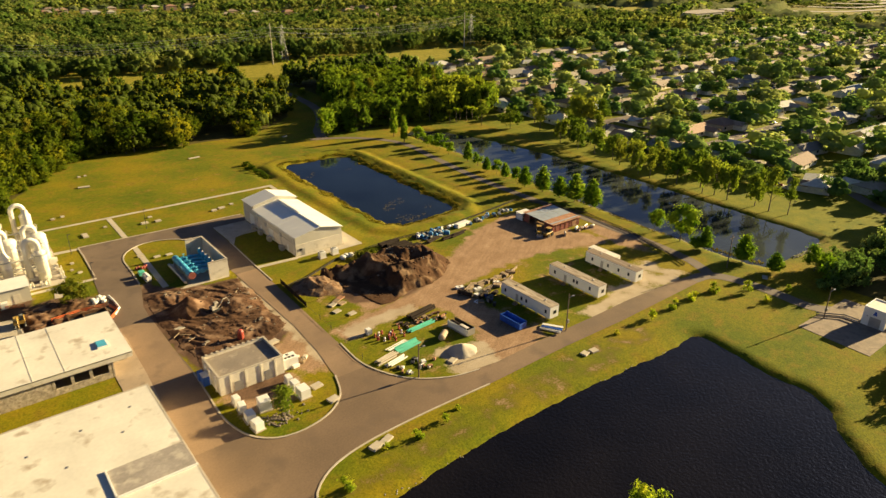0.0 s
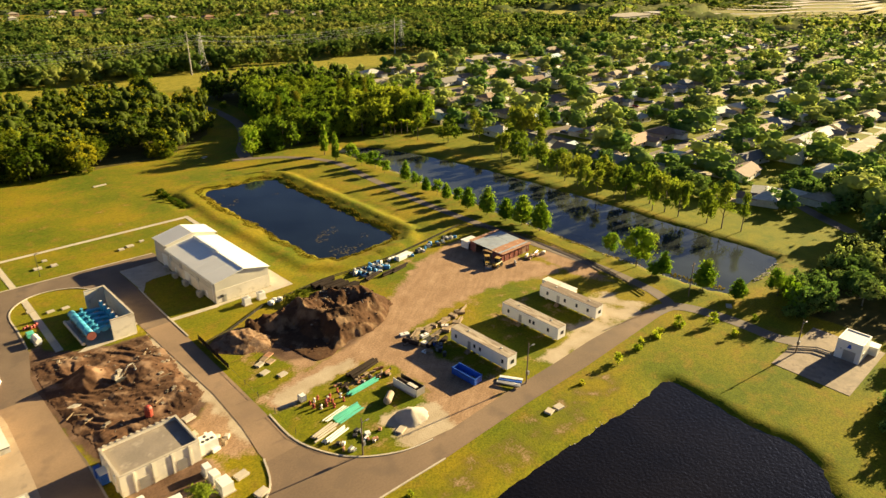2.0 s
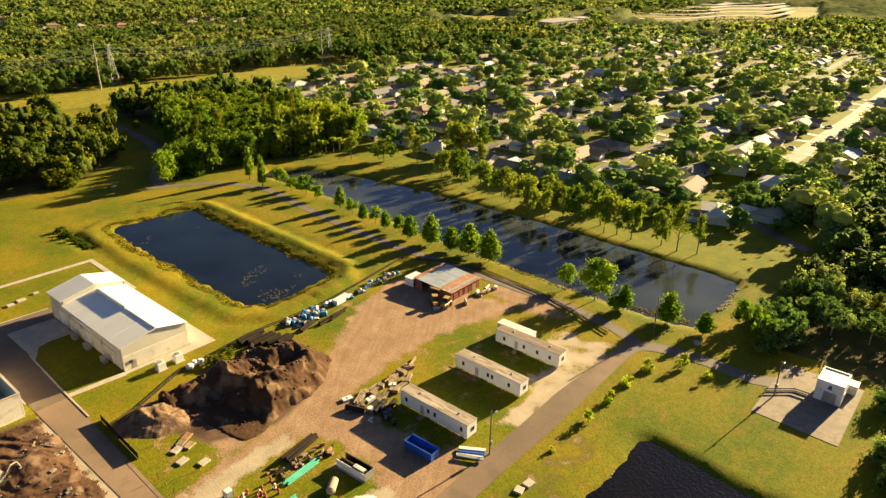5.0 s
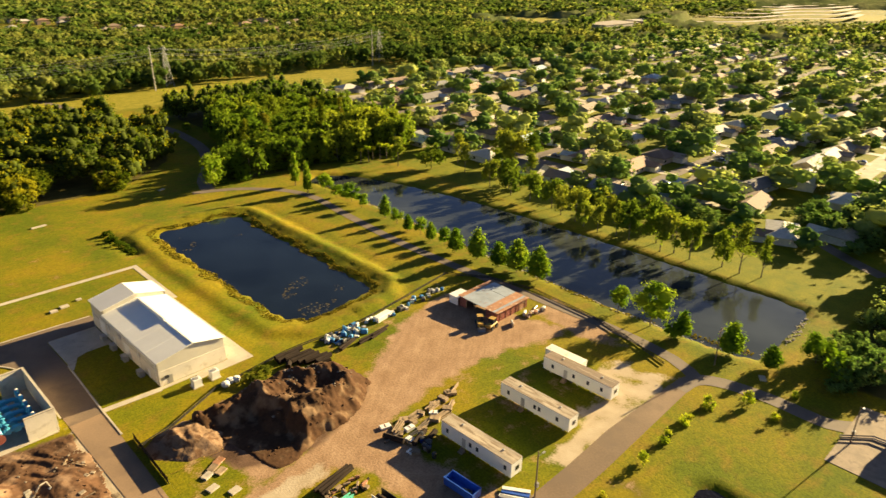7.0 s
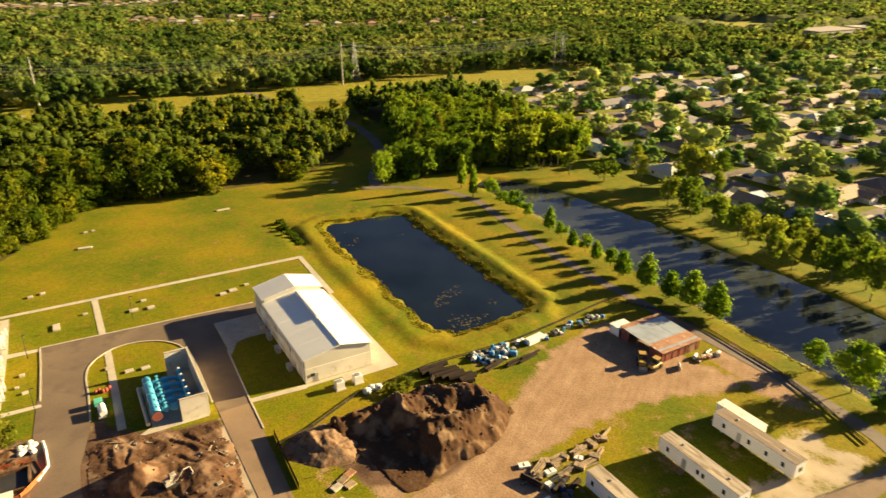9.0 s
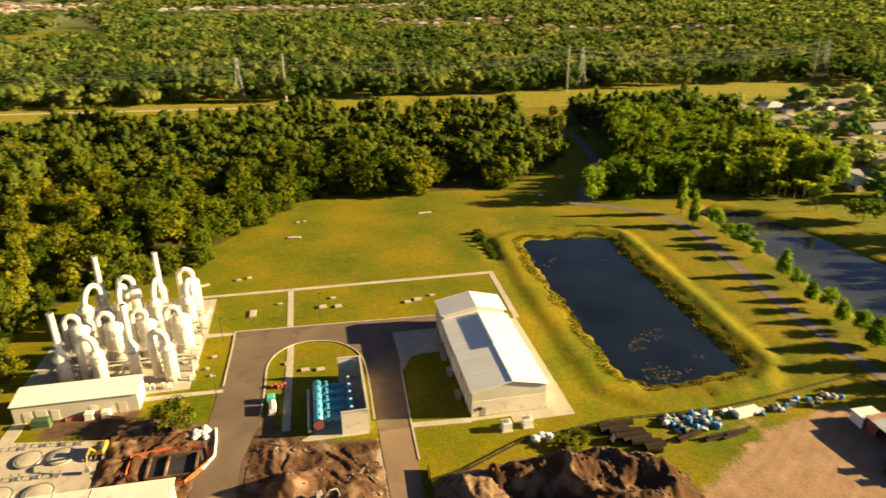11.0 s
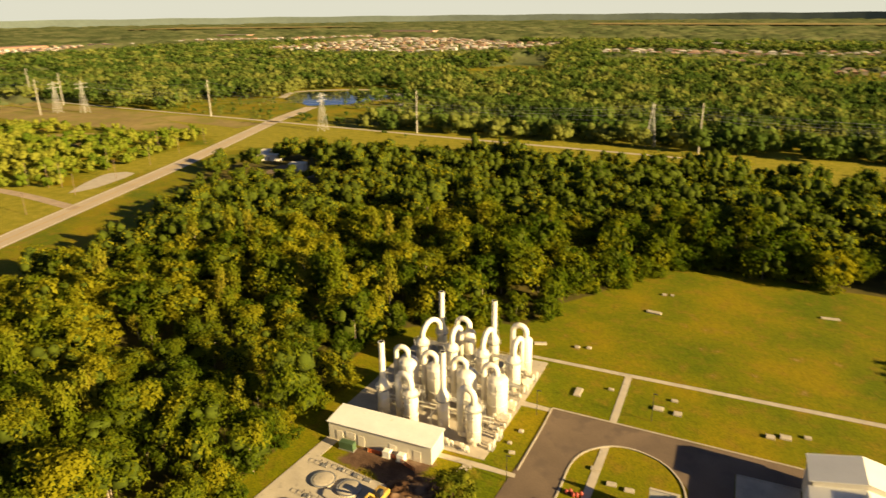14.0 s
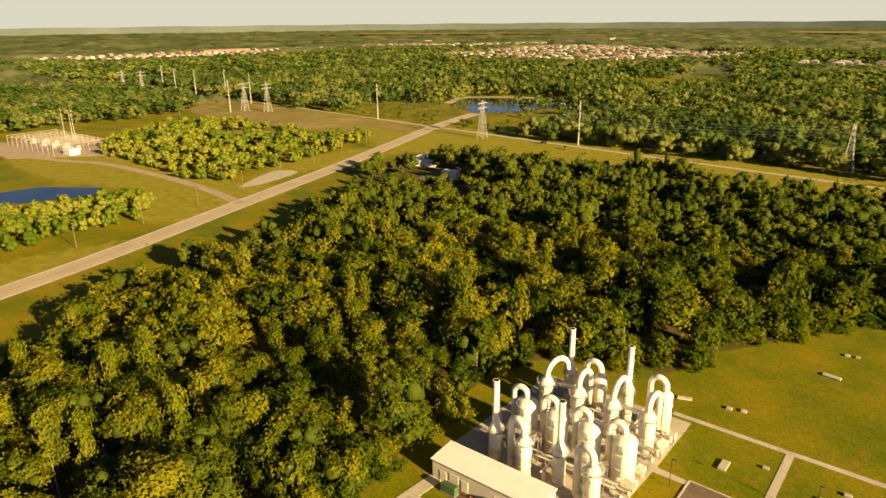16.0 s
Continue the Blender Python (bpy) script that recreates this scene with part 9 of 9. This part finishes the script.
# farther woods as broad clumps of crowns, thinned where the far estates stand
X, Y, r = scatter([(-1000, 620), (-560, 690), (-700, 800), (-300, 960), (250, 980), (700, 820), (1000, 560), (1320, 262), (1700, 500), (1150, 1250), (500, 1650), (-400, 1750), (-1200, 1500), (-1550, 900), (-1500, 380), (-960, 335)], 23.0, 0.5, 48)
for x, y in zip(X, Y):
    far = math.hypot(x, y)
    home = over(ESTATES, x, y)
    if over(MEADOWS + FAR_OPEN[:3], x, y) or (over(FAR_OPEN[3:], x, y) and r.uniform() < 0.2) or (home and r.uniform() < 0.15):
        continue
    h = r.uniform(10, 16)
    if home or before(ESTATES + FAR_OPEN, x, y) or over(ESTATES, x * (1 + 220 / far), y * (1 + 220 / far)):
        h = r.uniform(4, 7)
    cloud.put(OAKS_DOT[r.integers(len(OAKS_DOT))], x, y, 0.0, r.uniform(18, 28) if not home else r.uniform(7, 12), h, r.uniform(0, 6.28))
# low scrub on the power-line corridor
X, Y, r = scatter([(-250, 246), (130, 246), (140, 322), (-240, 326)], 17, 0.5, 44)
for x, y in zip(X, Y):
    if r.uniform() < 0.72 or abs(y - np.interp(x, [-313, -155, 0], [330, 314, 300])) < 6:
        continue
    h = r.uniform(1.2, 3.5)
    cloud.put(OAKS_FAR[r.integers(len(OAKS_FAR))], x, y, -0.1, h * r.uniform(1.2, 1.8), h, r.uniform(0, 6.28))
fw = thing("far_wood", 0, 0, 0, "wide woods beyond the power lines", "woodland", kind="stuff")
cr = new("crowns", cloud.mesh("crowns", M_FAR, M_FAR))
cr.parent = fw

# the tops of the woods out to the horizon
angs = np.radians(np.arange(-112, 128, 0.40))
rad = [720.0]
while rad[-1] < 4900:
    rad.append(rad[-1] * 1.011 + 2.0)
rad = np.array(rad)
A, R = np.meshgrid(angs, rad)
CX, CY = R * np.sin(A), R * np.cos(A)
rr = np.random.default_rng(5)
CZ = 7.5 + 3.0 * vnoise(CX, CY, 42, 1.0) + rr.uniform(-4.6, 5.0, CX.shape) + 2.0 * vnoise(CX, CY, 160, 4.0)
low = np.zeros(CX.shape, bool)
CZ -= 6.0 * np.clip((1900 - R) / 300, 0, 1) * ((A > -1.25) & (A < 0.95))
for poly in ESTATES + MEADOWS:
    CZ[inside(CX, CY, poly)] = 0.3
for poly in FAR_OPEN:
    low |= inside(CX, CY, poly)
low |= (CX > 560) & (CX < 900) & (CY > -205) & (CY < 255)
CZ -= 6.0 * np.clip((1010 - R) / 60, 0, 1) * ((A > -0.75) & (A < 1.35))
CZ -= 6.0 * ((CX > 890) & (CX < 1320) & (CY > -260) & (CY < 270))
CZ[low] = -3.0
CZ[0] = -1.0
k = np.arange(CX.size).reshape(CX.shape)
quads = np.stack([k[:-1, :-1], k[1:, :-1], k[1:, 1:], k[:-1, 1:]], -1).reshape(-1, 4)
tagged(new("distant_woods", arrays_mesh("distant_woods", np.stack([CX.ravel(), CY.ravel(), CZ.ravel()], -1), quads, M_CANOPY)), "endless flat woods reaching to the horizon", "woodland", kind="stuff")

walls, roofs = Shape(), Shape()
tr2 = np.random.default_rng(77)
for poly in ESTATES:
    X, Y, r = scatter(poly, 27, 0.34, 78)
    for x, y in zip(X, Y):
        if tr2.uniform() < (0.40 if y > 1000 or x < -600 else 0.68):
            continue
        w, d, h = tr2.uniform(11, 17), tr2.uniform(9, 12), tr2.uniform(3.5, 6)
        walls.box((x, y, 0), (w, d, h))
        roofs.hip((x, y, h), (w, d), 2.6, 0.5)
for x, y, w, d, h in ((-186, 522, 18, 12, 7), (-1690, 1060, 60, 150, 9), (-1560, 1240, 120, 30, 8), (40, 955, 46, 24, 10), (15, 985, 18, 16, 13), (0, 1575, 150, 30, 10), (-1640, 1850, 130, 40, 12), (-1180, 2300, 220, 50, 14), (905, 365, 90, 40, 8), (1010, 370, 60, 30, 7)):
    walls.box((x, y, 0), (w, d, h))
    roofs.box((x, y, h), (w + 1, d + 1, .6))
tn = thing("distant_houses", 0, 0, 0, "far clusters of pale houses among the woods", "houses", kind="stuff")
part("walls", walls, M_FARHOUSE, tn)
part("roofs", roofs, M_FARHOUSE, tn)
for poly in ([(-2700, 2300), (-1900, 2700), (-1700, 3000), (-2700, 2700)], [(-700, 3300), (700, 3100), (760, 3450), (-760, 3700)]):
    solid("field", flat(poly, 13.5), M_DRYFIELD, "tan open field far off among the woods", "field", kind="structure")

solid("field", strip(smooth_line([(-900, 366), (-600, 335), (-420, 318), (-335, 306)], 30), 26, 0.02), M_DRYFIELD, "dry brown strip under the power lines", "field", kind="structure")
solid("field", flat(smooth_line([(-690, 322), (-513, 312), (-423, 304), (-364, 274), (-398, 259), (-500, 256), (-590, 266), (-690, 322)], 14)[:-1], 0.07), M_DRYFIELD, "dry brown scrubland under the power lines", "field", kind="structure")

# ring added to lift the horizon line; haze is put into its colour
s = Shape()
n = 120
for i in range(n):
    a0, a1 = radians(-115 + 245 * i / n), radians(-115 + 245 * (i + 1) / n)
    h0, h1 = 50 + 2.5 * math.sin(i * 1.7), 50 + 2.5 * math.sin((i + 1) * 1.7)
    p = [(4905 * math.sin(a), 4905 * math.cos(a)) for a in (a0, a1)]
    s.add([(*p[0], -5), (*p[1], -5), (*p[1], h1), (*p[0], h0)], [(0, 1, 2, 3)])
solid("backdrop", s, M_HAZERING, "added ring of hazy blue-green closing the horizon", "backdrop", kind="structure")

solid("bank", strip(smooth_line([(-424, 470), (-440, 528), (-364, 568), (-314, 526), (-318, 480)], 12), 9, 0.16), M_SAND, "bare tan bank round the distant pond", "bank", kind="structure")
solid("field", flat(smooth_line(SCRUB_GLADE + SCRUB_GLADE[:1], 8)[:-1], 0.10), M_DRYFIELD, "bare brown clearing among the scrub", "field", kind="structure")
solid("field", flat(smooth_line([(-283, 97), (-279, 110), (-287, 144), (-301, 138), (-293, 114), (-283, 97)], 6)[:-1], 0.10), M_SAND, "pale sandy pull-off beside the road", "field", kind="structure")
solid("field", flat(FAR_OPEN[0], 0.3), M_MEADOW, "far yellow-green sports field among trees", "field", kind="structure")
solid("field", flat(FAR_OPEN[1], 0.3), M_SAND, "far pale sandy lot among trees", "field", kind="structure")
solid("field", flat([(1300, 225), (1420, 133), (1590, 172), (1560, 230)], 0.35), M_MEADOW, "far yellow-green field among trees", "field", kind="structure")
for k in range(6):
    o = 0.16 * k
    line = [(1052 + 800 * o, 325 + 120 * o), (1120 + 700 * o, 262 + 160 * o), (1240 + 640 * o, 240 + 200 * o), (1340 + 620 * o, 180 + 240 * o), (1480 + 600 * o, 190 + 200 * o)]
    solid("field", strip(smooth_line(line, 30), 12 + 3 * k, 6.0), M_SAND, "far pale row of bare earth", "field", kind="structure")
